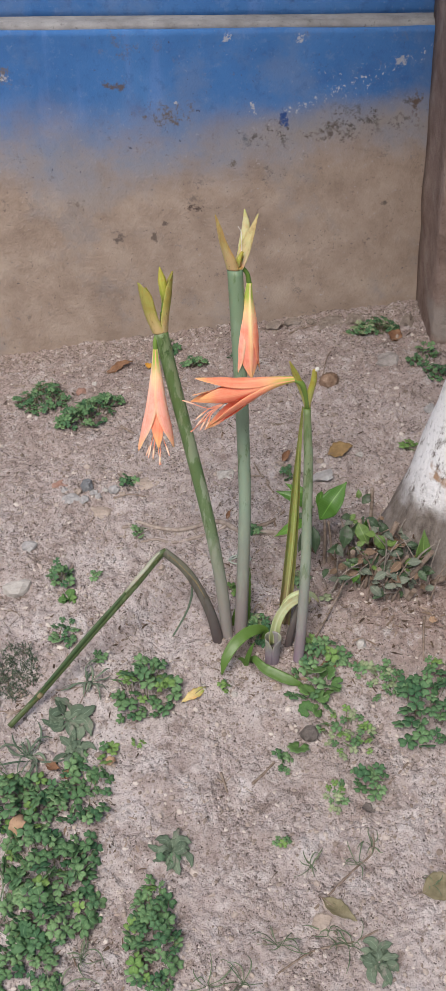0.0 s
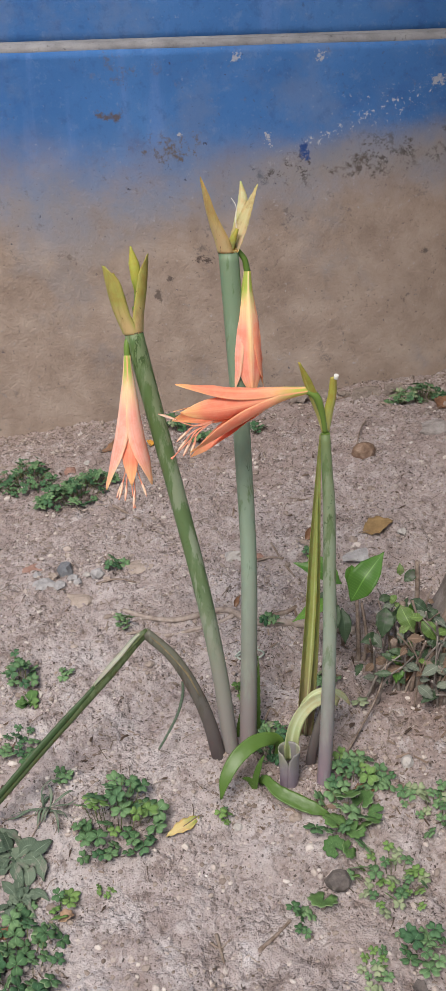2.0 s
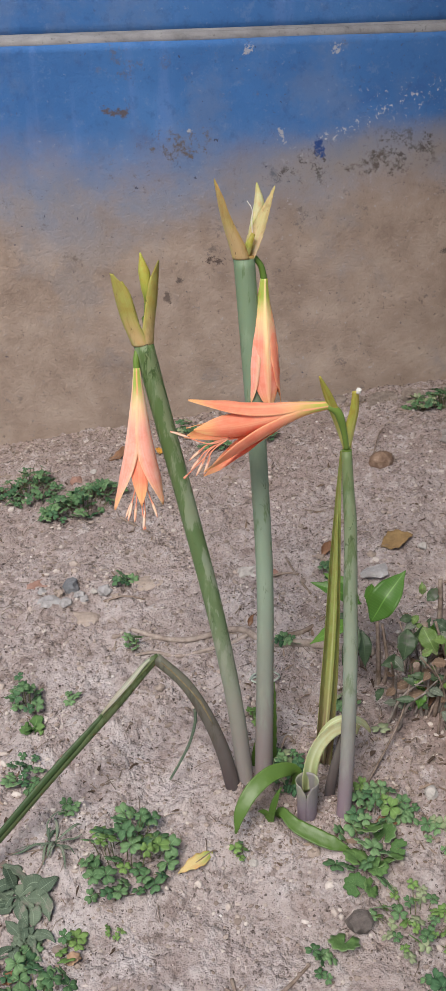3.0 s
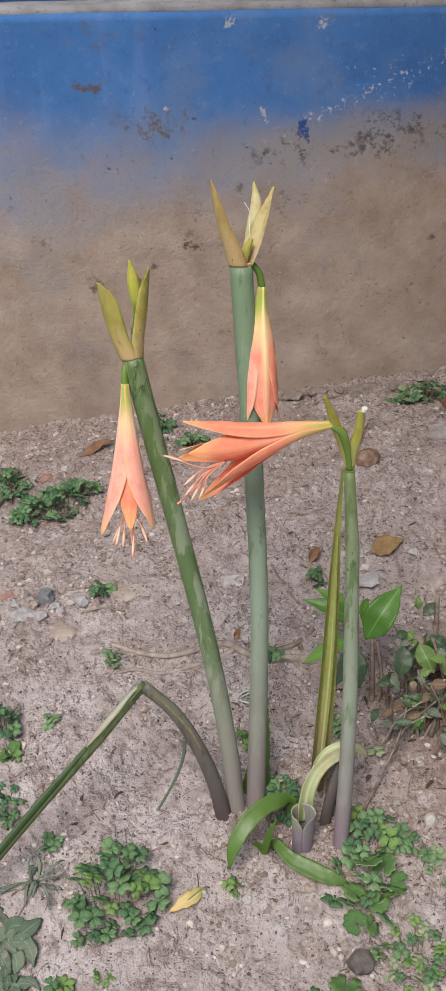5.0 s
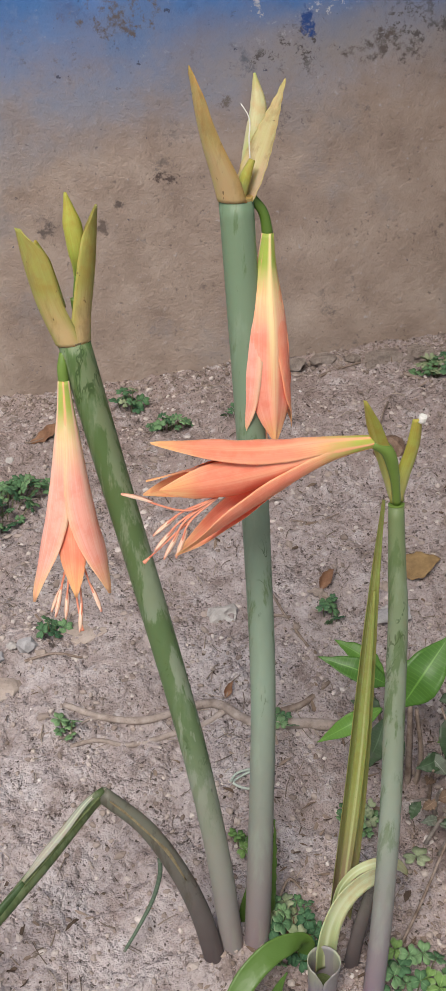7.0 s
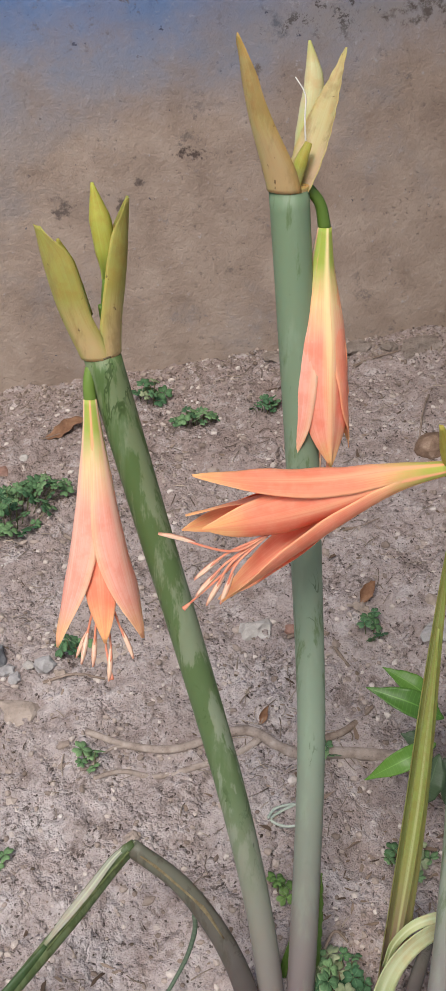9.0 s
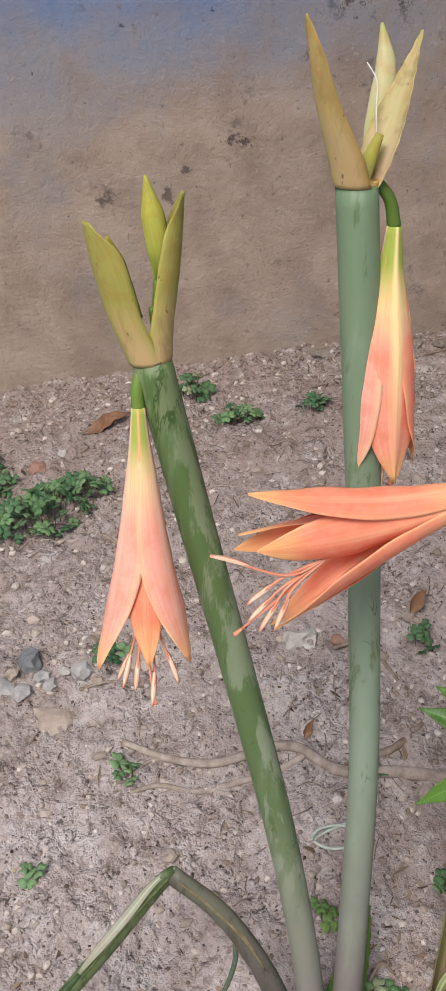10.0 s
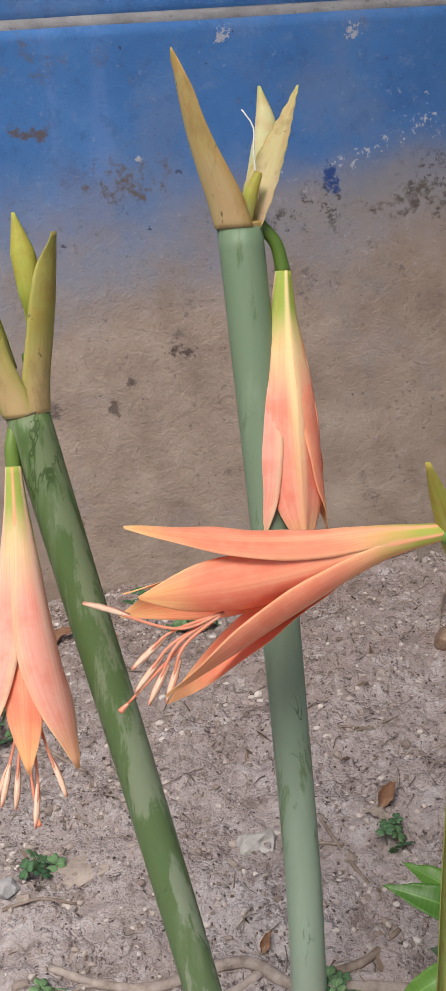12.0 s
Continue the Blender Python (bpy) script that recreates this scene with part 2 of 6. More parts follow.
            col = s.mix(s.math("MULTIPLY", m, 0.7), col, (0.50, 0.49, 0.48))
        # fine white flecks strewn up the right, and thin grey scuffs over the whole band
        strewn = s.math("MULTIPLY", s.near(p, (0.235, 0.58, 0.490), (0.10, 0.3, 0.035), 0.8), s.step(s.noise(s.coord("Object", (1, 1, 1), (7, 7, 1)), 170.0, 4, 0.75), 0.60, 0.65))
        col = s.mix(s.math("MULTIPLY", strewn, 0.75), col, (0.58, 0.57, 0.56))
        scuff = s.math("MULTIPLY", s.step(s.noise(s.coord("Object", (1, 1, 1), (1, 8, 3)), 55.0, 7, 0.8), 0.57, 0.66), s.step(s.noise(s.coord("Object", (1, 1, 1), (2, 2, 9)), 11.0, 4, 0.6), 0.50, 0.62))
        col = s.mix(s.math("MULTIPLY", scuff, 0.5), col, (0.17, 0.165, 0.18))
        nicks = s.step(s.noise(s.coord("Object", (1, 1, 1), (3, 1, 8)), 85.0, 3, 0.7), 0.71, 0.74)
        col = s.mix(s.math("MULTIPLY", nicks, 0.8), col, (0.05, 0.055, 0.085))
        h = s.math("ADD", h, s.math("MULTIPLY", s.step(edge, 0.45, 0.3), s.math("MULTIPLY", fine, 0.5)))
    col = s.mix(s.step(fine, 0.37, 0.28, 0.0, 0.4), col, (0.06, 0.06, 0.075))
    col = s.mix(s.step(fine, 0.62, 0.74, 0.0, 0.3), col, (0.42, 0.43, 0.47))
    s.set("Base Color", col)
    s.bump(h, 0.5, 0.0045)
    return s.mat


def rough_material(name, dark, mid_col, light, scale=30.0, rough=0.9, bump=0.5, dist=0.003, spots=None):
    s = Shade(name, rough, 0.2)
    p = s.coord()
    a = s.noise(p, scale, 6, 0.65)
    b = s.noise(p, scale * 7, 4, 0.7)
    col = s.ramp(a, (0.3, dark), (0.5, mid_col), (0.7, light))
    col = s.mix(s.step(b, 0.42, 0.28, 0.0, 0.6), col, tuple(0.45 * v for v in dark))
    if spots:
        col = s.mix(s.step(s.noise(p, scale * 0.4, 3), 0.55, 0.68), col, spots)
    s.set("Base Color", col)
    s.bump(s.math("ADD", a, s.math("MULTIPLY", b, 0.5)), bump, dist)
    return s.mat


def stem_material(name, foot, middle, top, patch, reach, rubbed=0.5):
    """Waxy bloom over green; rubbed patches show the darker green beneath."""
    s = Shade(name, 0.5, 0.35)
    p = s.coord()
    x, y, z = s.xyz(p)
    wob = s.noise(p, 30, 3)
    zz = s.math("ADD", z, s.math("MULTIPLY", s.math("SUBTRACT", wob, 0.5), 0.06))
    col = s.ramp(s.math("DIVIDE", zz, reach), (0.0, foot), (0.22, tuple(0.5 * (a + b) for a, b in zip(foot, middle))), (0.42, middle), (1.0, top))
    long_grain = s.noise(s.coord("Object", (130, 130, 9)), 1.0, 4, 0.6)
    rub = s.noise(s.coord("Object", (95, 95, 13)), 1.0, 6, 0.65)
    upper = s.step(z, reach * 0.2, reach * 0.5)
    col = s.mix(s.math("MULTIPLY", s.step(rub, rubbed - 0.02, rubbed + 0.06), s.math("MULTIPLY", upper, 0.75)), col, patch)
    col = s.mix(s.step(long_grain, 0.5, 0.75, 0.0, 0.3), col, tuple(min(1, 1.3 * v) for v in middle))
    # thin scratches through the bloom, only here and there
    line = s.math("ABSOLUTE", s.math("SUBTRACT", s.noise(s.coord("Object", (75, 75, 20)), 1.0, 4, 0.6, 0.8), 0.5))
    some = s.step(s.noise(s.coord("Object", (40, 40, 14), (3, 3, 3)), 1.0, 3), 0.52, 0.62)
    scratch = s.math("MULTIPLY", s.step(line, 0.018, 0.006), s.math("MULTIPLY", some, s.math("MULTIPLY", upper, 0.75)))
    col = s.mix(scratch, col, tuple(0.55 * v for v in patch))
    col = s.mix(s.step(s.noise(s.coord("Object", (120, 120, 60)), 1.0, 3, 0.7), 0.70, 0.76, 0.0, 0.7), col, (0.07, 0.08, 0.055))
    s.set("Base Color", col)
    s.set("Subsurface Weight", 0.05)
    s.bump(long_grain, 0.10, 0.0008)
    return s.mat


def petal_material(name, neck, throat, body, tip, margin, keel, veins=0.45, flecked=False):
    """v runs from the neck to the tip, u across."""
    s = Shade(name, 0.55, 0.25)
    uv = s.coord("UV")
    u, v, _ = s.xyz(uv)
    q = s.node("ShaderNodeMapping", Vector=uv)
    q.inputs["Scale"].default_value = (26, 1.6, 1)
    vein = s.noise(q.outputs[0], 1.0, 3, 0.6, 0.4)
    wob = s.noise(s.coord(), 70, 3)
    vv = s.math("ADD", v, s.math("MULTIPLY", s.math("SUBTRACT", wob, 0.5), 0.12))
    tone = s.noise(s.coord(), 130, 4, 0.6)
    warm = tuple(c * f for c, f in zip(body, (0.97, 0.82, 0.78)))
    flesh = s.mix(s.step(tone, 0.4, 0.62), body, warm)
    col = s.ramp(vv, (0.0, neck), (0.13, neck), (0.34, throat), (0.5, body))
    col = s.mix(s.step(vv, 0.4, 0.55), col, flesh)
    col = s.mix(s.step(vv, 0.82, 1.0, 0.0, 0.85), col, tip)
    off = s.math("MULTIPLY", s.math("ABSOLUTE", s.math("SUBTRACT", u, 0.5)), 2.0)
    col = s.mix(s.math("MULTIPLY", s.step(off, 0.66, 1.0), s.step(v, 0.05, 0.9, 0.85, 0.45)), col, margin)
    col = s.mix(s.math("MULTIPLY", s.step(off, 0.30, 0.02), s.step(v, 1.0, 0.45, 0.3, 0.9)), col, keel)
    col = s.mix(s.math("MULTIPLY", s.step(vein, 0.48, 0.66, 0.0, veins), s.step(v, 0.12, 0.4)), col, tuple(c * f for c, f in zip(body, (0.92, 0.70, 0.64))))
    col = s.mix(s.math("MULTIPLY", s.step(vein, 0.46, 0.30, 0.0, 0.6 * veins), s.step(v, 0.15, 0.45)), col, tuple(min(1.0, c * f) for c, f in zip(body, (1.06, 1.45, 1.6))))
    if flecked:
        col = s.mix(s.step(s.noise(s.coord("Object", (1, 1, 0.35)), 120.0, 5, 0.65), 0.50, 0.66, 0.0, 0.45), col, (0.27, 0.19, 0.07))
        col = s.mix(s.step(s.noise(s.coord("Object", (1, 1, 0.6)), 260.0, 3, 0.6), 0.66, 0.71, 0.0, 0.75), col, (0.10, 0.065, 0.03))
    s.set("Base Color", col)
    s.set("Subsurface Weight", 0.4)
    s.set("Subsurface Radius", (0.012, 0.006, 0.005))
    s.bump(vein, 0.12, 0.0006)
    return s.mat


def leaf_material(name, dark, light, rough=0.5, vein=0.0, spot=None, spec=0.35):
    """Leaf green that differs from leaf to leaf; u across, v along."""
    s = Shade(name, rough, spec)
    uv = s.coord("UV")
    u, v, _ = s.xyz(uv)
    r = s.random()
    isl = s.island()
    p = s.coord()
    n = s.noise(p, 60, 4)
    f = s.math("ADD", s.math("MULTIPLY", s.math("FRACT", s.math("ADD", r, isl)), 0.75), s.math("MULTIPLY", n, 0.35))
    col = s.ramp(f, (0.1, dark), (0.9, light))
    off = s.math("ABSOLUTE", s.math("SUBTRACT", u, 0.5))
    if vein:
        rib = s.step(off, 0.035, 0.012)
        side = s.node("ShaderNodeTexWave", Vector=uv, Scale=vein, Distortion=0.6)
        side.bands_direction = "Y"
        ribs = s.step(side.outputs["Fac"], 0.85, 0.99, 0.0, 0.14)
        col = s.mix(s.math("MAXIMUM", s.math("MULTIPLY", rib, 0.5), ribs), col, tuple(min(1, 1.8 * c + 0.02) for c in light))
    if spot:
        col = s.mix(s.step(s.noise(p, 45, 4, 0.7), 0.56, 0.68), col, spot)
    s.set("Base Color", col)
    s.bump(s.math("ADD", n, s.noise(p, 250, 3)), 0.25, 0.001)
    return s.mat


SOIL = soil_material()
WALL_LOW = wall_material("stained_blue_plaster", True)
WALL_HIGH = wall_material("blue_plaster", False)
LEDGE = rough_material("grey_mortar", (0.185, 0.178, 0.178), (0.265, 0.258, 0.26), (0.34, 0.332, 0.33), 22, 0.9, 0.6, 0.004)
PILLAR = rough_material("red_brown_render", (0.17, 0.115, 0.095), (0.25, 0.18, 0.152), (0.33, 0.255, 0.22), 22, 0.95, 0.9, 0.008, (0.32, 0.27, 0.24))
BARK = rough_material("grey_bark", (0.15, 0.13, 0.115), (0.25, 0.22, 0.20), (0.36, 0.33, 0.31), 35, 0.95, 0.9, 0.006)
STONE = rough_material("grey_stone", (0.24, 0.225, 0.22), (0.36, 0.345, 0.34), (0.47, 0.455, 0.45), 60, 0.85, 0.5, 0.002)
STONE_DARK = rough_material("blue_grey_stone", (0.10, 0.105, 0.115), (0.17, 0.175, 0.185), (0.24, 0.24, 0.245), 60, 0.8, 0.4, 0.002)
BRICK = rough_material("brick_chip", (0.22, 0.115, 0.085), (0.31, 0.185, 0.145), (0.38, 0.26, 0.215), 60, 0.9, 0.5, 0.002)
DRY = rough_material("dead_leaf_brown", (0.10, 0.05, 0.03), (0.20, 0.105, 0.06), (0.31, 0.185, 0.115), 70, 0.8, 0.5, 0.001)
OCHRE = rough_material("ochre_dead_leaf", (0.15, 0.095, 0.045), (0.24, 0.155, 0.07), (0.33, 0.215, 0.10), 70, 0.75, 0.5, 0.001)
TWIG = rough_material("dry_twig", (0.12, 0.085, 0.06), (0.23, 0.175, 0.14), (0.33, 0.27, 0.225), 120, 0.9, 0.6, 0.001)
STEM_TALL = stem_material("glaucous_stem", (0.215, 0.165, 0.172), (0.222, 0.288, 0.215), (0.160, 0.235, 0.138), (0.088, 0.142, 0.05), 0.47, 0.60)
STEM_LEAN = stem_material("mottled_stem", (0.24, 0.205, 0.20), (0.235, 0.280, 0.195), (0.160, 0.215, 0.100), (0.062, 0.125, 0.026), 0.41, 0.465)
STEM_THIN = stem_material("purple_footed_stem", (0.215, 0.155, 0.19), (0.25, 0.292, 0.23), (0.135, 0.185, 0.075), (0.08, 0.13, 0.042), 0.33, 0.55)
SALMON = petal_material("salmon_petal", (0.36, 0.44, 0.09), (0.82, 0.58, 0.33), (0.90, 0.43, 0.335), (0.86, 0.50, 0.22), (0.87, 0.60, 0.34), (0.90, 0.56, 0.42))
CORAL_KEEL = petal_material("pale_keeled_petal", (0.34, 0.42, 0.07), (0.80, 0.56, 0.28), (0.90, 0.36, 0.255), (0.80, 0.52, 0.20), (0.88, 0.36, 0.25), (0.88, 0.70, 0.36))
SALMON_DEEP = petal_material("coral_petal", (0.42, 0.44, 0.09), (0.86, 0.42, 0.22), (0.90, 0.315, 0.195), (0.84, 0.50, 0.20), (0.88, 0.46, 0.25), (0.90, 0.42, 0.25))

BRACT_TAN = petal_material("tan_bract", (0.50, 0.36, 0.18), (0.50, 0.38, 0.19), (0.47, 0.365, 0.14), (0.44, 0.29, 0.07), (0.42, 0.27, 0.08), (0.50, 0.40, 0.17), 0.35, True)
BRACT_OLIVE = petal_material("olive_bract", (0.54, 0.40, 0.19), (0.46, 0.37, 0.14), (0.35, 0.33, 0.085), (0.30, 0.30, 0.07), (0.40, 0.37, 0.09), (0.37, 0.34, 0.10), 0.35, True)
BRACT_PALE = petal_material("pale_green_bract", (0.56, 0.42, 0.28), (0.54, 0.44, 0.24), (0.49, 0.43, 0.205), (0.44, 0.41, 0.14), (0.50, 0.42, 0.16), (0.52, 0.455, 0.235), 0.35, True)
BRACT_LIME = petal_material("lime_bract", (0.46, 0.46, 0.17), (0.42, 0.43, 0.12), (0.38, 0.385, 0.075), (0.40, 0.34, 0.07), (0.36, 0.34, 0.06), (0.48, 0.47, 0.14), 0.4)
BUD = petal_material("lime_bud", (0.14, 0.20, 0.035), (0.36, 0.39, 0.07), (0.43, 0.44, 0.085), (0.37, 0.37, 0.065), (0.34, 0.36, 0.05), (0.52, 0.53, 0.12))
OVARY = leaf_material("green_pedicel", (0.075, 0.14, 0.02), (0.15, 0.24, 0.045), 0.45)
BUD_PALE = petal_material("pale_bud", (0.36, 0.40, 0.12), (0.46, 0.46, 0.17), (0.54, 0.51, 0.27), (0.40, 0.42, 0.12), (0.44, 0.44, 0.14), (0.58, 0.54, 0.33), 0.3)
STAMEN = petal_material("pink_filament", (0.80, 0.42, 0.28), (0.78, 0.36, 0.24), (0.78, 0.34, 0.22), (0.62, 0.16, 0.10), (0.62, 0.20, 0.12), (0.85, 0.52, 0.36))
ANTHER = petal_material("striped_anther", (0.85, 0.60, 0.45), (0.85, 0.62, 0.46), (0.85, 0.60, 0.44), (0.60, 0.22, 0.14), (0.36, 0.09, 0.055), (0.88, 0.70, 0.55))
RIM = rough_material("brown_scar", (0.10, 0.075, 0.04), (0.19, 0.15, 0.085), (0.28, 0.24, 0.14), 150, 0.8, 0.4, 0.0005)
STRAP = leaf_material("strap_leaf_green", (0.040, 0.095, 0.014), (0.085, 0.155, 0.03), 0.4, 0.0)
THREAD = rough_material("white_thread", (0.6, 0.58, 0.52), (0.7, 0.68, 0.62), (0.78, 0.76, 0.7), 200, 0.6, 0.1, 0.0002)


# ---- geometry helpers ----
def spline(pts, n):
    """n points evenly along a smooth curve through pts (any number of columns)."""
    p = np.array(pts, float)
    if len(p) == 2:
        return p[0] + (p[1] - p[0]) * np.linspace(0, 1, n)[:, None]
    e = np.vstack([2 * p[0] - p[1], p, 2 * p[-1] - p[-2]])
    out = []
    for i in range(len(p) - 1):
        a, b, c, d = e[i : i + 4]
        t = np.linspace(0, 1, 12, endpoint=i == len(p) - 2)[:, None]
        out.append(0.5 * (2 * b + (c - a) * t + (2 * a - 5 * b + 4 * c - d) * t**2 + (3 * b - a - 3 * c + d) * t**3))
    q = np.vstack(out)
    along = np.r_[0, np.cumsum(np.linalg.norm(np.diff(q[:, :3], axis=0), axis=1))]
    s = np.linspace(0, along[-1], n)
    return np.stack([np.interp(s, along, q[:, k]) for k in range(q.shape[1])], 1)


def unit(v):
    v = np.asarray(v, float)
    return v / max(np.linalg.norm(v), 1e-9)


def frames(path, up):
    """Tangent, side and normal along a path; the normals stay near up."""
    tan = np.gradient(path, axis=0)
    for t in tan:
        t = unit(t)
        s = unit(np.cross(t, up))
        yield t, s, np.cross(s, t)


def profile(values, n):
    return np.interp(np.linspace(0, 1, n), np.linspace(0, 1, len(values)), values)


def tube(pts, radii, sides=12, n=24, flat=1.0, up=(0, -1, 0.01), lobes=0.0, hollow=0.0, cap=True, bm=None):
    """A round rod along a curve; flat squeezes it, lobes ribs it, hollow makes its far end an open cup of that depth."""
    bm = bm or bmesh.new()
    uv = bm.loops.layers.uv.verify()
    path, rad = spline(pts, n), profile(radii, n)
    rings = []

    def ring(c, s, m, r):
        vs = []
        for k in range(sides):
            a = 2 * math.pi * k / sides
            f = r * (1 + lobes * math.cos(a * 4))
            vs.append(bm.verts.new(c + s * math.cos(a) * f + m * math.sin(a) * f * flat))
        return vs

    fr = list(frames(path, up))
    for c, (t, s, m), r in zip(path, fr, rad):
        rings.append(ring(c, s, m, r))
    if hollow:
        t, s, m = fr[-1]
        rings.append(ring(path[-1], s, m, rad[-1] * 0.72))
        rings.append(ring(path[-1] - t * hollow, s, m, rad[-1] * 0.6))
    last = len(rings) - 1
    for i in range(last):
        for k in range(sides):
            f = bm.faces.new((rings[i][k], rings[i][(k + 1) % sides], rings[i + 1][(k + 1) % sides], rings[i + 1][k]))
            f.smooth = True
            for loop, (uu, vv) in zip(f.loops, ((k, i), (k + 1, i), (k + 1, i + 1), (k, i + 1))):
                loop[uv].uv = (uu / sides, vv / last)
    if cap:
        bm.faces.new(rings[0][::-1]), bm.faces.new(rings[-1])
    return bm


def blade(pts, widths, up, cup=0.4, thick=0.001, nu=7, nv=18, wave=0.0, fold=0.0, bm=None, seed=0):
    """A solid leaf or petal along a curve: half-widths, cupped towards up, with two faces and an edge."""
    bm = bm or bmesh.new()
    uv = bm.loops.layers.uv.verify()
    path, wid = spline(pts, nv), profile(widths, nv)
    grid = {}
    for i, (c, (t, s, m), w) in enumerate(zip(path, frames(path, up), wid)):
        for j in range(nu):
            u = 2 * j / (nu - 1) - 1
            a = u * cup
            off = s * (w * math.sin(a) / math.sin(cup)) + m * (w * (1 - math.cos(a)) / math.sin(cup) + fold * w * abs(u))
            off = off + m * wave * u * u * math.sin(i * 1.7 + seed + (2.0 if u > 0 else 0.0))
            th = 0.5 * thick * (1 - 0.7 * abs(u))
            for side in (0, 1):
                grid[i, j, side] = bm.verts.new(c + off + m * (th if side else -th))

    def face(keys):
        f = bm.faces.new([grid[k] for k in keys])
        f.smooth = True
        for loop, (i, j, _) in zip(f.loops, keys):
            loop[uv].uv = (j / (nu - 1), i / (nv - 1))

    for i in range(nv - 1):
        for j in range(nu - 1):
            face([(i, j, 1), (i + 1, j, 1), (i + 1, j + 1, 1), (i, j + 1, 1)])
            face([(i, j, 0), (i, j + 1, 0), (i + 1, j + 1, 0), (i + 1, j, 0)])
        face([(i, 0, 0), (i + 1, 0, 0), (i + 1, 0, 1), (i, 0, 1)])
        face([(i, nu - 1, 1), (i + 1, nu - 1, 1), (i + 1, nu - 1, 0), (i, nu - 1, 0)])
    for i in (0, nv - 1):
        for j in range(nu - 1):
            face([(i, j, 0), (i, j, 1), (i, j + 1, 1), (i, j + 1, 0)])
    return bm


def smooth_profile(values, n):
    """n values on a smooth curve through evenly spaced ones."""
    return spline([(k, 0.0, 0.0, v) for k, v in enumerate(values)], n)[:, 3]


def tepal(axis, radii, theta, spread, tip, front, inset=1.0, thick=0.0008, nu=15, nv=34, ridge=0.0, wave=0.0, seed=0, pull=2.2):
    """A petal laid on a funnel round an axis: theta and half-spread in degrees from the front, drawn out to its own tip."""
    bm = bmesh.new()
    uv = bm.loops.layers.uv.verify()
    ax, rad, ang = spline(axis, nv), smooth_profile(radii, nv) * (1 + (inset - 1) * np.clip(np.linspace(0.12, 2.2, nv), 0, 1)), np.radians(np.maximum(smooth_profile(spread, nv), 0.6))
    t = unit(ax[-1] - ax[0])
    f = np.array(front, float)
    f = unit(f - t * (f @ t))
    e = np.cross(t, f)
    th0 = math.radians(theta)
    shift = np.array(tip) - (ax[-1] + rad[-1] * (f * math.cos(th0) + e * math.sin(th0)))
    grid = {}
    for i in range(nv):
        s = i / (nv - 1)
        c = ax[i] + shift * s ** pull
        for j in range(nu):
            u = 2 * j / (nu - 1) - 1
            a = th0 + u * ang[i]
            d = f * math.cos(a) + e * math.sin(a)
            bend = wave * s * u * abs(u) * math.sin(i * 0.9 + seed * 2.1)
            r = rad[i] * (1 + ridge * math.exp(-((u / 0.22) ** 2))) + bend
            h = 0.5 * thick * (1 - 0.75 * abs(u)) * (1 - 0.5 * s)
            for side in (0, 1):
                grid[i, j, side] = bm.verts.new(c + d * (r + (h if side else -h)))

    def face(keys):
        q = bm.faces.new([grid[k] for k in keys])
        q.smooth = True
        for loop, (i, j, _) in zip(q.loops, keys):
            loop[uv].uv = (j / (nu - 1), i / (nv - 1))

    for i in range(nv - 1):
        for j in range(nu - 1):
            face([(i, j, 1), (i + 1, j, 1), (i + 1, j + 1, 1), (i, j + 1, 1)])
            face([(i, j, 0), (i, j + 1, 0), (i + 1, j + 1, 0), (i + 1, j, 0)])
        face([(i, 0, 0), (i + 1, 0, 0), (i + 1, 0, 1), (i, 0, 1)])
        face([(i, nu - 1, 1), (i + 1, nu - 1, 1), (i + 1, nu - 1, 0), (i, nu - 1, 0)])
    for i in (0, nv - 1):
        for j in range(nu - 1):
            face([(i, j, 0), (i, j, 1), (i, j + 1, 1), (i, j + 1, 0)])
    return bm


def pebble(size, seed, rough=0.25, flat=0.6, cuts=2):
    """A worn, uneven stone that sits on z = 0 with its foot a little sunk."""
    bm = bmesh.new()
    bmesh.ops.create_icosphere(bm, subdivisions=cuts, radius=1.0)
    sx, sy, sz = size
    for v in bm.verts:
        k = 1 + rough * noise.noise(v.co * 1.3 + Vector((seed * 7.1, seed, 0))) + 0.5 * rough * noise.noise(v.co * 3.1 + Vector((0, seed * 3.3, seed)))
        v.co = Vector((v.co.x * sx * k, v.co.y * sy * k, max(v.co.z, -flat) * sz * k + sz * flat * 0.6))
    return bm


def where(ob):
    """The place of a thing's base in the world, summed up through its parents."""
    p = Vector(ob.location)
    while ob.parent:
        ob = ob.parent
        p += ob.location
    return p


def mesh_of(name, bm, mat):
    me = bpy.data.meshes.new(name)
    bmesh.ops.recalc_face_normals(bm, faces=bm.faces)
    bm.to_mesh(me)
    bm.free()
    me.materials.append(mat)
    return me


def part(name, bm, mat, parent, label=""):
    """Links a bmesh, given in world coordinates, as one mesh under a thing or part."""
    bmesh.ops.translate(bm, verts=bm.verts, vec=-where(parent))
    ob = new(name, mesh_of(name, bm, mat))
    ob.parent = parent
    return tagged(ob, label)


def thing(name, base, label, category, group="", kind=""):
    ob = new(name)
    ob.location = base
    ob.empty_display_size = 0.02
    return tagged(ob, label, category, group, kind)


def solid(name, bm, mat, base, label, category, group="", kind=""):
    """A thing that is one mesh, built in world coordinates."""
    bmesh.ops.translate(bm, verts=bm.verts, vec=-Vector(base))
    ob = new(name, mesh_of(name, bm, mat))
    ob.location = base
    return tagged(ob, label, category, group, kind)


# ---- ground ----
LEVEL_Y = (-400, -40, -6, -1.2, -0.2, -0.1, 0.2, 0.45, 0.6, 400)
LEVEL_Z = (-0.30, -0.30, -0.28, -0.17, -0.04, -0.003, 0.06, 0.084, 0.078, 0.078)


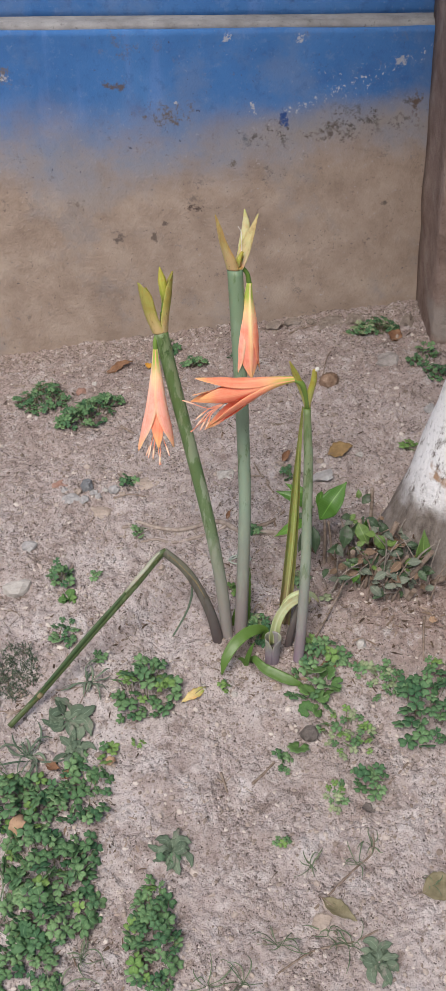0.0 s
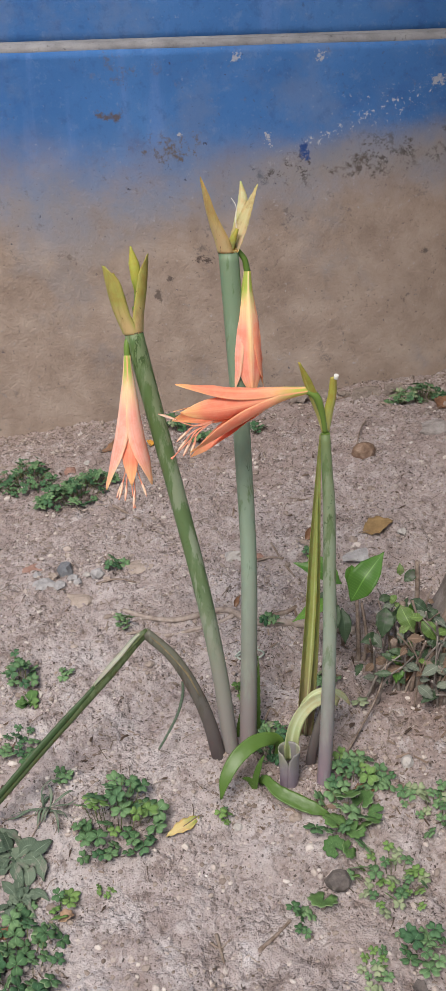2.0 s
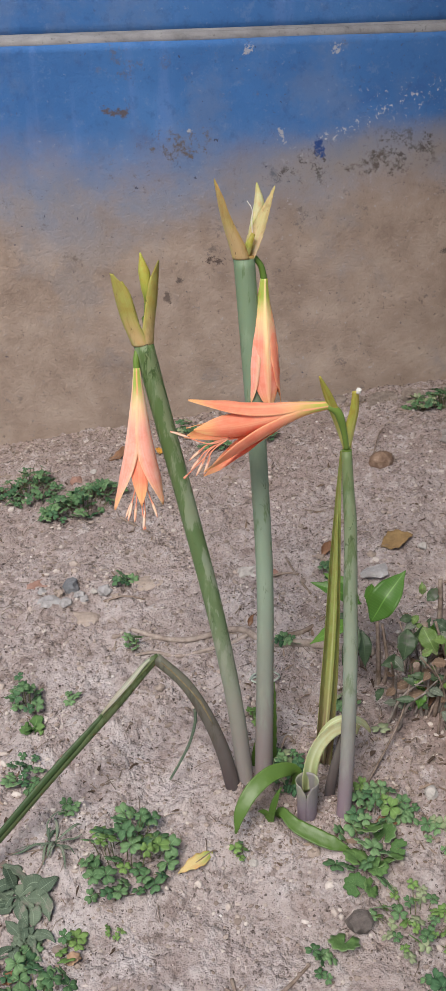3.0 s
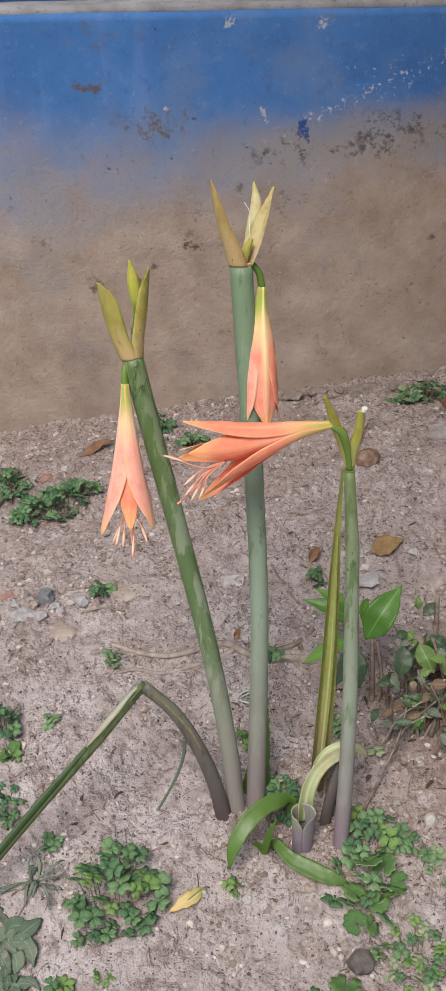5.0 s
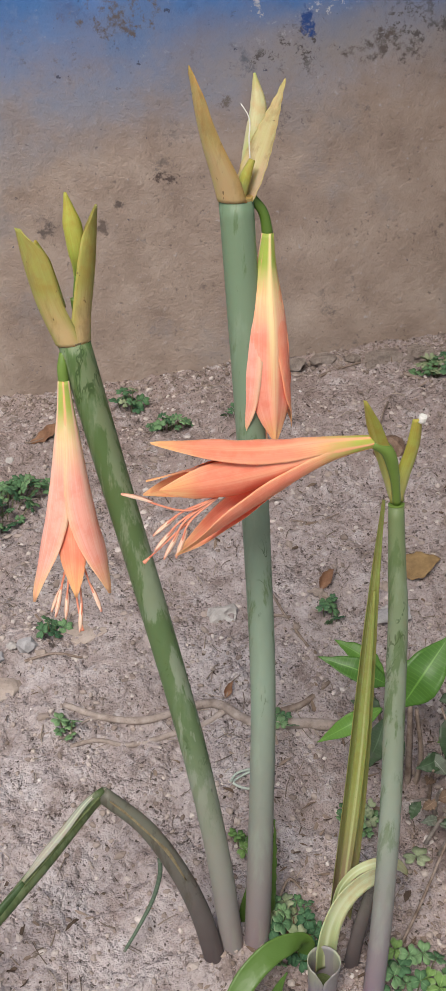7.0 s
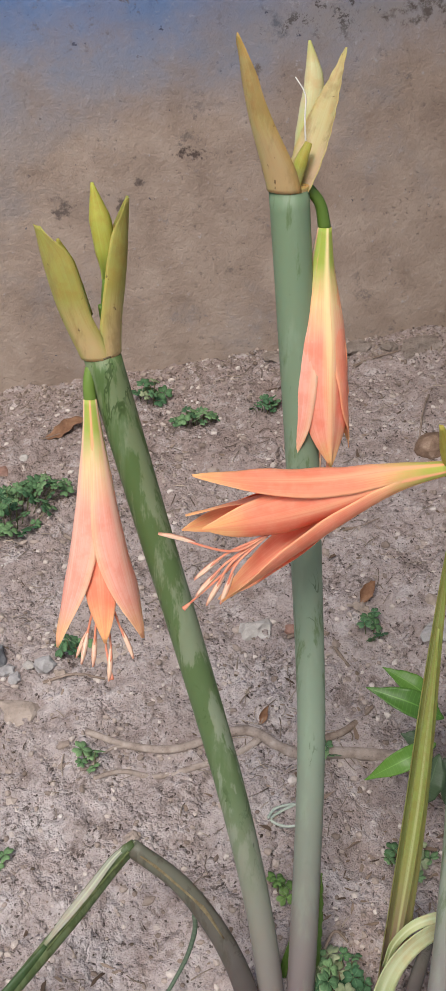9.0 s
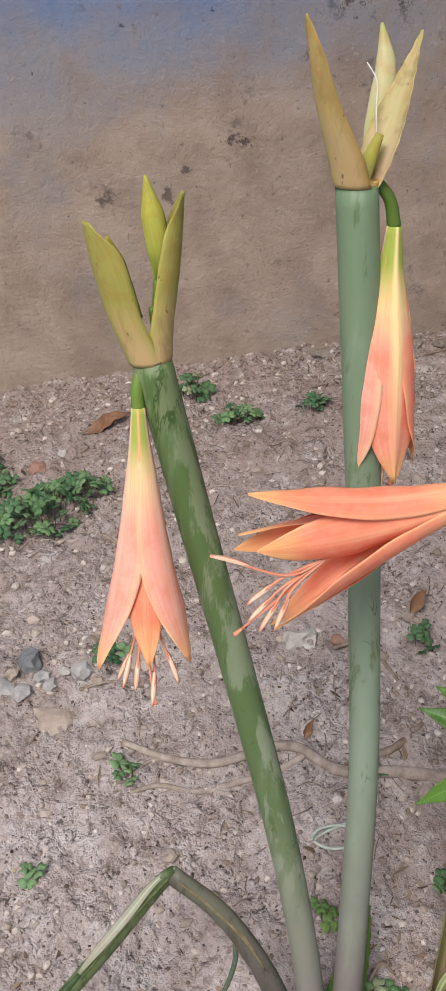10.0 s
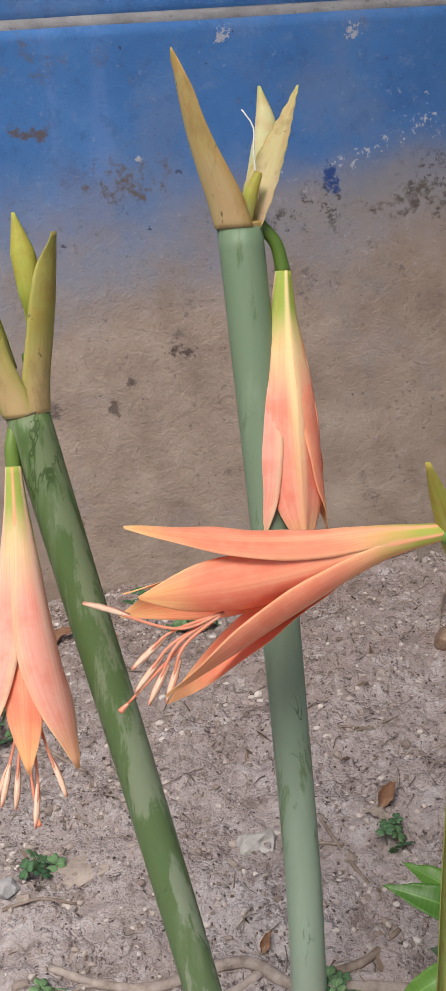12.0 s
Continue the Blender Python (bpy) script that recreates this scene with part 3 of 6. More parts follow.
def level(x, y):
    """The lie of the land without its small bumps: it climbs towards the wall and to the right along it."""
    k = min(1, max(0, (y - 0.05) / 0.4))
    return float(np.interp(y, LEVEL_Y, LEVEL_Z)) + 0.13 * min(1, max(-1, x)) * k * k * (3 - 2 * k)


def smooth_level(x, y):
    return (level(x, y - 0.03) + 2 * level(x, y) + level(x, y + 0.03)) / 4


def bumps(x, y):
    v = Vector((x, y, 0))
    b = 0.0055 * noise.noise(v * 9) + 0.0056 * noise.noise(v * 24 + Vector((3, 1, 0))) + 0.0028 * noise.noise(v * 60)
    c = noise.noise(v * 130 + Vector((0, 7, 2)))
    d = noise.noise(v * 210 + Vector((1, 2, 3)))
    return b + 0.0032 * c + 0.0024 * d + 0.0040 * max(0.0, noise.noise(v * 75 + Vector((5, 5, 5)))) - 0.0030 * max(0.0, noise.noise(v * 48 + Vector((8, 2, 5))) - 0.15)


def soil(x, y):
    near = 1.0 if -1.5 < y < 1 and abs(x) < 1.2 else 0.3
    return smooth_level(x, y) + near * bumps(x, y)


def axis_steps(fine_lo, fine_hi, step, far):
    mid = list(np.arange(fine_lo, fine_hi + step / 2, step))
    out, s, v = [], step, fine_hi
    while v < far:
        s *= 1.35
        v += s
        out.append(v)
    back, s, v = [], step, fine_lo
    while v > -far:
        s *= 1.35
        v -= s
        back.append(v)
    return back[::-1] + mid + out


def build_ground():
    xs, ys = axis_steps(-0.38, 0.44, 0.0021, 300), axis_steps(-0.56, 0.6, 0.0024, 300)
    verts = [(x, y, soil(x, y)) for y in ys for x in xs]
    w = len(xs)
    faces = [(j * w + i, j * w + i + 1, (j + 1) * w + i + 1, (j + 1) * w + i) for j in range(len(ys) - 1) for i in range(w - 1)]
    me = bpy.data.meshes.new("ground")
    me.from_pydata(verts, [], faces)
    me.polygons.foreach_set("use_smooth", [True] * len(faces))
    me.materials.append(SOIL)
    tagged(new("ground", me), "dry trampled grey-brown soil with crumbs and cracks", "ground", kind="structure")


build_ground()


# ---- wall, ledge, pillar ----
def slab(x0, x1, y0, y1, z0, z1, nx, nz, rough, seed, lean=0.0, chamfer=0.0):
    """A box whose front face (y0) is a fine uneven grid; chamfer draws its top edge back."""
    bm = bmesh.new()
    front = {}
    for j in range(nz + 1):
        for i in range(nx + 1):
            x, z = x0 + (x1 - x0) * i / nx, z0 + (z1 - z0) * j / nz
            d = rough * (noise.noise(Vector((x * 3 + seed, z * 3, 0))) + 0.4 * noise.noise(Vector((x * 19, z * 19, seed))))
            front[i, j] = bm.verts.new((x, y0 + d + (chamfer if j == nz else 0), z + (rough * 0.6 * noise.noise(Vector((x * 9, seed, 1))) if j == nz else 0)))
    for j in range(nz):
        for i in range(nx):
            bm.faces.new((front[i, j], front[i + 1, j], front[i + 1, j + 1], front[i, j + 1])).smooth = True
    back = {k: bm.verts.new((x, y1, z)) for k, (x, z) in {(0, 0): (x0, z0), (1, 0): (x1, z0), (1, 1): (x1, z1), (0, 1): (x0, z1)}.items()}
    bm.faces.new((back[0, 0], back[0, 1], back[1, 1], back[1, 0]))
    bm.faces.new([front[i, nz] for i in range(nx + 1)] + [back[1, 1], back[0, 1]])
    bm.faces.new([front[i, 0] for i in range(nx, -1, -1)] + [back[0, 0], back[1, 0]])
    bm.faces.new([front[0, j] for j in range(nz + 1)] + [back[0, 1], back[0, 0]])
    bm.faces.new([front[nx, j] for j in range(nz, -1, -1)] + [back[1, 0], back[1, 1]])
    return bm


LEDGE_Z = 0.566
tagged(new("wall_north", mesh_of("wall_north", slab(-4, 4, 0.583, 0.85, -0.4, LEDGE_Z, 900, 110, 0.004, 1.0), WALL_LOW)),
       "blue limewashed plinth, stained brown by soil splash, chipped and flaking", "wall", kind="structure")
tagged(new("wall_upper", mesh_of("wall_upper", slab(-4, 4, 0.622, 0.85, LEDGE_Z + 0.001, 2.9, 500, 140, 0.003, 5.0), WALL_HIGH)),
       "plain blue painted plaster wall above the ledge", "wall", kind="structure")
tagged(new("trim_ledge", mesh_of("trim_ledge", slab(-4, 4, 0.586, 0.632, LEDGE_Z - 0.003, LEDGE_Z + 0.008, 600, 3, 0.002, 9.0, chamfer=0.005), LEDGE)),
       "rough grey mortar ledge along the top of the plinth", "ledge", kind="structure")


def build_pillar():
    bm = bmesh.new()
    rows = []
    n = 60
    for j in range(n + 1):
        z = -0.1 + 3.0 * (j / n) ** 1.6
        k = min(1, max(0, (0.62 - z) / 0.52))
        x0, y0 = 0.340 + 0.026 * k, 0.445 - 0.012 * k
        ring = []
        for x, y in [(x0, 0.60)] + [(x0, y0 + (0.60 - y0) * (1 - a)) for a in (0.3, 0.6, 0.85, 0.96)] + [(x0 + 0.004, y0)] + [(x0 + 0.22 * a, y0) for a in (0.1, 0.25, 0.45, 0.65, 0.85, 0.97)] + [(x0 + 0.22, y0 + 0.005), (x0 + 0.22, 0.60)]:
            v = Vector((x * 14, y * 14, z * 14))
            d = 0.004 * noise.noise(v) + 0.002 * noise.noise(v * 3.3)
            ring.append(bm.verts.new((x + d, y + d, z)))
        rows.append(ring)
    for a, b in zip(rows, rows[1:]):
        for i in range(len(a) - 1):
            bm.faces.new((a[i], a[i + 1], b[i + 1], b[i])).smooth = True
        bm.faces.new((a[-1], a[0], b[0], b[-1]))
    bm.faces.new(rows[0]), bm.faces.new(rows[-1][::-1])
    tagged(new("wall_pillar", mesh_of("wall_pillar", bm, PILLAR)), "rough red-brown rendered pillar against the wall", "pillar", kind="structure")


build_pillar()

# ---- the three flower stalks ----
def ring_mark(path, k, r, mat, parent):
    """The dark scar where the bracts leave the stem."""
    a, b = path[k], path[k] + unit(path[k] - path[k - 1]) * 0.0009
    part("bract_scar", tube([a, b], [r * 1.003, r * 1.02], 24, 3), mat, parent, "dark brown ring below the bracts")


OUTER = (62, 64, 68, 72, 74, 70, 54, 30, 1.5)
INNER = (40, 42, 44, 45, 45, 42, 37, 23, 1.5)


def corolla(root, axis, radii, front, tepals):
    """Six petals round a funnel, outer ones over inner ones; each is (theta, spread, tip, inset, ridge, material)."""
    for k, (theta, spread, tip, inset, ridge, mat) in enumerate(tepals):
        part("petal", tepal(axis, radii, theta, spread, tip, front, inset, 0.0009, 17, 36, ridge, 0.0005, k, 2.9), mat, root)


def stamens(root, start, ends, label):
    for k, (mid, end) in enumerate(ends):
        fil = part("filament", tube([start, mid, end], [0.0006, 0.0006, 0.0005], 6, 14), STAMEN, root, label)
        d = unit(np.array(end) - np.array(mid))
        if k < len(ends) - 1:
            part("anther", blade([np.array(end) - d * 0.008, np.array(end) + d * 0.0005, np.array(end) + d * 0.008], [0.0006, 0.0012, 0.0012, 0.0005], (0.2, 1, 0.1), 0.9, 0.0014, 7, 10), ANTHER, fil)
        else:
            part("stigma", tube([np.array(end) - d * 0.001, np.array(end) + d * 0.003], [0.0006, 0.0012], 6, 5), STAMEN, fil)


STALKS = "flower stalks of the amaryllis"


def stalk_tall():
    pts = [(0.040, -0.062, -0.02), (0.0440, -0.038, 0.105), (0.0460, -0.017, 0.20), (0.0435, 0.005, 0.29), (0.0395, 0.026, 0.385), (0.035, 0.047, 0.473)]
    root = thing("flower_stalk", (0.041, -0.058, 0.004), "tall upright amaryllis stalk with one drooping coral flower", "flower", STALKS)
    stem = part("stem", tube(pts, [0.0086, 0.0082, 0.0077, 0.0074, 0.0075, 0.0078, 0.0084, 0.0087], 24, 60), STEM_TALL, root, "grey-green waxy stem, purplish at the foot")
    path = spline(pts, 60)
    ring_mark(path, 59, 0.0087, RIM, root)
    base = np.array((0.035, 0.047, 0.4745))
    rise = [base + (0, 0, -0.0015), base + (0, 0.002, 0.012), base + (0, 0.005, 0.030), base + (0, 0.008, 0.048)]
    part("bract", tepal(rise, [0.0089, 0.0096, 0.0104, 0.0104, 0.0094, 0.0080], -70, (102, 92, 75, 60, 50, 40, 6), (0.0135, 0.0455, 0.5375), (0, -1, 0), 1.0, 0.0012, 19, 34, 0.0, 0.0004, 1, 1.15), BRACT_TAN, root, "tan papery bract standing upright")
    part("bract_collar", tube([base + (0, 0, -0.0016), base + (0, 0.0002, 0.0008)], [0.0087, 0.0088], 24, 4), BRACT_TAN, root, "tan collar where the bracts join")
    part("bract", blade([(0.0400, 0.0480, 0.4725), (0.0445, 0.0515, 0.4830), (0.0500, 0.0590, 0.4955), (0.0560, 0.0690, 0.5090), (0.0615, 0.0790, 0.5215)], [0.0062, 0.0074, 0.0078, 0.0074, 0.0064, 0.0050, 0.0034, 0.0018, 0.0006], (-0.62, -0.66, 0.42), 0.85, 0.0012, 13, 34, 0.0003), BRACT_PALE, root, "pale yellow-green bract leaning outward")
    part("bud", tube([(0.0400, 0.060, 0.477), (0.0455, 0.072, 0.493), (0.0485, 0.082, 0.507), (0.0470, 0.090, 0.5220)], [0.0022, 0.0048, 0.0052, 0.0040, 0.0006], 14, 24, 0.7), BUD_PALE, root, "pale green unopened inner bud")
    part("thread", tube([(0.0425, 0.05, 0.483), (0.0420, 0.056, 0.499), (0.0425, 0.061, 0.508), (0.0385, 0.064, 0.5145)], [0.0004, 0.0004, 0.0003], 5, 14), THREAD, root, "white withered thread")
    part("bud_stub", tube([(0.0375, 0.045, 0.476), (0.0395, 0.0455, 0.485), (0.0430, 0.048, 0.4925)], [0.0024, 0.0030, 0.0016], 10, 12), BRACT_LIME, root)
    flower = part("pedicel", tube([(0.0425, 0.048, 0.474), (0.0485, 0.0475, 0.466), (0.0507, 0.0455, 0.4555)], [0.0024, 0.0025, 0.0029], 12, 14), OVARY, root, "curved green flower stalk and ovary")
    axis = [(0.0507, 0.0455, 0.456), (0.0490, 0.0385, 0.430), (0.0478, 0.030, 0.398), (0.0476, 0.024, 0.365)]
    # Right-hand petals take the deeper coral to paint in their shaded side.
    corolla(flower, axis, (0.0027, 0.0050, 0.0088, 0.0119, 0.0133, 0.0138, 0.0140), (0, -1, 0), [
        (175, INNER, (0.047, 0.034, 0.360), 0.90, 0.0, SALMON), (74, (62, 64, 68, 70, 70, 68, 62, 46, 5), (0.0345, 0.0165, 0.3500), 0.97, 0.0, SALMON), (-95, (62, 64, 68, 70, 70, 66, 56, 38, 4), (0.0625, 0.0190, 0.3580), 0.96, 0.0, SALMON_DEEP),
        (130, OUTER, (0.0405, 0.030, 0.361), 0.97, 0.0, SALMON), (-142, OUTER, (0.058, 0.031, 0.359), 0.97, 0.0, SALMON_DEEP), (-16, (60, 62, 64, 66, 67, 66, 58, 38, 1.5), (0.0530, 0.0100, 0.3535), 1.0, 0.09, CORAL_KEEL)])
    stamens(flower, (0.0487, 0.026, 0.37), [((0.046, 0.020, 0.36), (0.0455, 0.018, 0.352)), ((0.049, 0.019, 0.36), (0.0485, 0.017, 0.351)), ((0.052, 0.02, 0.36), (0.053, 0.018, 0.350))], "stamen showing below the petals")


def stalk_leaning():
    pts = [(0.0265, -0.062, -0.02), (0.0175, -0.048, 0.078), (0.0035, -0.032, 0.17), (-0.0155, -0.013, 0.262), (-0.0325, 0.002, 0.340), (-0.048, 0.016, 0.414)]
    root = thing("flower_stalk", (0.024, -0.06, 0.004), "leaning amaryllis stalk with a hanging salmon flower", "flower", STALKS)
    part("stem", tube(pts, [0.0077, 0.0076, 0.0075, 0.0076, 0.0077, 0.0078, 0.0080, 0.0082], 24, 60), STEM_LEAN, root, "grey-green stem mottled with rubbed dark patches")
    path = spline(pts, 60)
    ring_mark(path, 59, 0.0082, RIM, root)
    base = np.array((-0.0488, 0.0167, 0.4155))
    rise = [base + (0.0004, -0.0003, -0.0015), base + (-0.002, 0.002, 0.012), base + (-0.003, 0.005, 0.028), base + (-0.004, 0.008, 0.046)]
    part("bract", tepal(rise, [0.0084, 0.0092, 0.0102, 0.0106, 0.0102, 0.0092], -62, (104, 96, 86, 82, 82, 72, 20), (-0.0700, 0.0185, 0.4730), (0, -1, 0), 1.0, 0.0012, 19, 34, 0.0, 0.0004, 3, 1.1), BRACT_OLIVE, root, "broad olive-yellow bract")
    part("bract", tepal(rise, [0.0084, 0.0092, 0.0100, 0.0100, 0.0094, 0.0085], 92, (94, 90, 84, 82, 80, 70, 30), (-0.0325, 0.033, 0.4775), (0, -1, 0), 0.985, 0.0012, 19, 34, 0.0, 0.0004, 4, 1.1), BRACT_OLIVE, root, "narrow olive bract")
    part("bract_fold", blade([(-0.0515, 0.0215, 0.4300), (-0.0560, 0.0225, 0.4420), (-0.0590, 0.0230, 0.4530), (-0.0625, 0.0225, 0.4650)], [0.0010, 0.0030, 0.0034, 0.0008], (0.7, -0.5, 0.4), 0.5, 0.0009, 7, 18), BRACT_LIME, root, "inrolled lighter edge of the broad bract")
    bud = part("bud_stalk", tube([(-0.047, 0.0195, 0.416), (-0.0455, 0.021, 0.432), (-0.0430, 0.023, 0.446)], [0.0018, 0.0017, 0.0026], 10, 14), OVARY, root)
    part("bud", tube([(-0.0432, 0.023, 0.443), (-0.0425, 0.025, 0.452), (-0.044, 0.027, 0.466), (-0.0468, 0.0300, 0.4855)], [0.0025, 0.0048, 0.0046, 0.0006], 14, 20, 0.75), BUD, bud, "upright lime-green closed bud")
    for a, b, c in (((-0.051, 0.019, 0.417), (-0.052, 0.017, 0.425), (-0.0535, 0.0165, 0.4315)), ((-0.0455, 0.0190, 0.417), (-0.0458, 0.0185, 0.427), (-0.0468, 0.0185, 0.4365))):
        part("bud_stub", tube([a, b, c], [0.0013, 0.0019, 0.0012], 9, 12), OVARY, root)
    flower = part("pedicel", tube([(-0.0535, 0.0125, 0.410), (-0.0543, 0.0095, 0.4035), (-0.0542, 0.0075, 0.396)], [0.0020, 0.0027, 0.0028], 12, 14), OVARY, root, "short dark green flower stalk and ovary")
    axis = [(-0.0542, 0.0075, 0.397), (-0.0543, 0.000, 0.374), (-0.0548, -0.012, 0.342), (-0.0555, -0.022, 0.309)]
    corolla(flower, axis, (0.0026, 0.0042, 0.0065, 0.0088, 0.0117, 0.0156, 0.0200), (0, -1, 0), [
        (180, INNER, (-0.055, -0.004, 0.296), 0.90, 0.0, SALMON), (-118, INNER, (-0.040, -0.010, 0.300), 0.90, 0.0, SALMON), (118, INNER, (-0.071, -0.010, 0.297), 0.90, 0.0, SALMON),
        (0, INNER, (-0.0540, -0.0400, 0.2953), 0.93, 0.0, SALMON_DEEP), (62, OUTER, (-0.0769, -0.0345, 0.2889), 1.0, 0.0, SALMON), (-60, OUTER, (-0.0368, -0.0360, 0.2939), 1.015, 0.0, SALMON)])
    stamens(flower, (-0.055, -0.018, 0.32), [((-0.062, -0.03, 0.296), (-0.0645, -0.034, 0.287)), ((-0.0585, -0.032, 0.298), (-0.060, -0.036, 0.287)), ((-0.052, -0.036, 0.29), (-0.053, -0.040, 0.2815)), ((-0.048, -0.031, 0.300), (-0.0445, -0.035, 0.290)), ((-0.062, -0.030, 0.296), (-0.066, -0.031, 0.2865)), ((-0.0545, -0.034, 0.292), (-0.0528, -0.041, 0.2770))], "pink stamen hanging below the petals")


def stalk_small():
    pts = [(0.1115, -0.097, -0.02), (0.116, -0.079, 0.072), (0.118, -0.062, 0.145), (0.118, -0.048, 0.201), (0.118, -0.032, 0.265), (0.1165, -0.025, 0.292), (0.115, -0.015, 0.328)]
    root = thing("flower_stalk", (0.112, -0.096, -0.002), "thin amaryllis stalk with one open flower pointing sideways", "flower", STALKS)
    part("stem", tube(pts, [0.0068, 0.0066, 0.0064, 0.0063, 0.0060, 0.0055, 0.0042], 20, 50), STEM_THIN, root, "slender stem, purple at the foot and green above")
    ring_mark(spline(pts, 50), 49, 0.0043, OVARY, root)
    base = np.array((0.1155, -0.014, 0.329))
    part("bract", blade([base + (-0.001, 0, 0), (0.1085, -0.016, 0.349), (0.0995, -0.024, 0.375), (0.0905, -0.034, 0.4035)], [0.0042, 0.0052, 0.0050, 0.0040, 0.0008], (0.5, 0.85, 0.2), 1.0, 0.0011, 9, 24), BRACT_LIME, root, "narrow yellow-green bract")
    part("bract", blade([base + (0.001, 0, 0), (0.1185, -0.016, 0.347), (0.1215, -0.017, 0.365), (0.1215, -0.019, 0.3835)], [0.0042, 0.0054, 0.0050, 0.0042, 0.0030], (-0.5, 0.85, 0.1), 1.0, 0.0014, 9, 24), BRACT_LIME, root, "blunt broken-tipped bract")
    part("broken_tip", tube([(0.1225, -0.0185, 0.3815), (0.1232, -0.0190, 0.3850)], [0.0022, 0.0020], 12, 4), THREAD, root, "white broken end of the bract")
    part("bud_stub", tube([(0.1155, -0.014, 0.329), (0.113, -0.012, 0.340), (0.111, -0.0125, 0.349)], [0.0016, 0.0019, 0.0012], 9, 12), OVARY, root)
    flower = part("pedicel", tube([(0.1150, -0.0155, 0.330), (0.1115, -0.019, 0.350), (0.1065, -0.021, 0.366), (0.0985, -0.0205, 0.3725)], [0.0022, 0.0024, 0.0034, 0.0036], 12, 18), OVARY, root, "green flower stalk bent sideways")
    axis = [(0.0995, -0.0205, 0.3725), (0.074, -0.024, 0.3705), (0.045, -0.031, 0.3635), (0.018, -0.039, 0.3565)]
    corolla(flower, axis, (0.0028, 0.0046, 0.0068, 0.0094, 0.0124, 0.0158, 0.0190), (0, -1, 0), [
        (180, OUTER, (-0.0166, -0.0300, 0.3518), 0.97, 0.0, SALMON_DEEP), (122, INNER, (-0.0147, -0.0320, 0.3613), 0.93, 0.0, SALMON_DEEP), (-122, INNER, (-0.0019, -0.0450, 0.3241), 0.93, 0.0, SALMON_DEEP),
        (6, (50, 54, 60, 62, 60, 55, 46, 30, 1.5), (-0.0078, -0.0515, 0.3690), 0.994, 0.0, SALMON_DEEP), (66, (66, 66, 64, 58, 50, 42, 31, 18, 1), (-0.0110, -0.0455, 0.3919), 1.0, 0.0, SALMON_DEEP), (-46, (66, 66, 66, 64, 62, 58, 48, 30, 1.5), (-0.0009, -0.0600, 0.3366), 1.0, 0.02, SALMON_DEEP)])
    stamens(flower, (0.02, -0.042, 0.357), [((0.004, -0.052, 0.357), (-0.0185, -0.0535, 0.3665)), ((0.002, -0.053, 0.352), (-0.0065, -0.054, 0.3415)), ((0.004, -0.053, 0.352), (-0.0035, -0.055, 0.338)), ((0.006, -0.053, 0.351), (0.0015, -0.055, 0.339)), ((0.002, -0.052, 0.356), (-0.006, -0.053, 0.349)), ((0.005, -0.052, 0.350), (-0.015, -0.0545, 0.3305))], "pink stamen curving out of the flower")


stalk_tall()
stalk_leaning()
stalk_small()

# ---- the other shoots of the amaryllis clump ----
BENT_UP = stem_material("withered_grey_stem", (0.068, 0.052, 0.053), (0.105, 0.094, 0.084), (0.130, 0.132, 0.095), (0.075, 0.068, 0.05), 0.13)
BENT_DOWN = stem_material("fallen_green_stem", (0.075, 0.105, 0.04), (0.105, 0.142, 0.062), (0.135, 0.165, 0.085), (0.045, 0.075, 0.022), 0.2)
RIBBED = petal_material("ribbed_yellow_green", (0.24, 0.17, 0.11), (0.27, 0.28, 0.10), (0.25, 0.30, 0.085), (0.20, 0.24, 0.055), (0.20, 0.20, 0.06), (0.44, 0.46, 0.22), 0.9)
STUMP = stem_material("lilac_stump", (0.19, 0.135, 0.175), (0.27, 0.235, 0.25), (0.32, 0.34, 0.22), (0.22, 0.20, 0.21), 0.045)
PEEL = petal_material("pale_peel", (0.22, 0.26, 0.11), (0.36, 0.40, 0.20), (0.44, 0.48, 0.28), (0.42, 0.40, 0.20), (0.34, 0.37, 0.20), (0.50, 0.54, 0.34), 0.3)

SKIN = petal_material("torn_skin", (0.24, 0.25, 0.19), (0.29, 0.30, 0.235), (0.33, 0.335, 0.275), (0.2, 0.23, 0.12), (0.08, 0.10, 0.04), (0.44, 0.47, 0.32), 0.6)
FOLDED = stem_material("folded_green", (0.035, 0.068, 0.022), (0.045, 0.082, 0.028), (0.065, 0.10, 0.04), (0.03, 0.055, 0.016), 0.2)
PITH = rough_material("dark_hollow", (0.06, 0.08, 0.03), (0.12, 0.15, 0.06), (0.2, 0.23, 0.11), 120, 0.8)


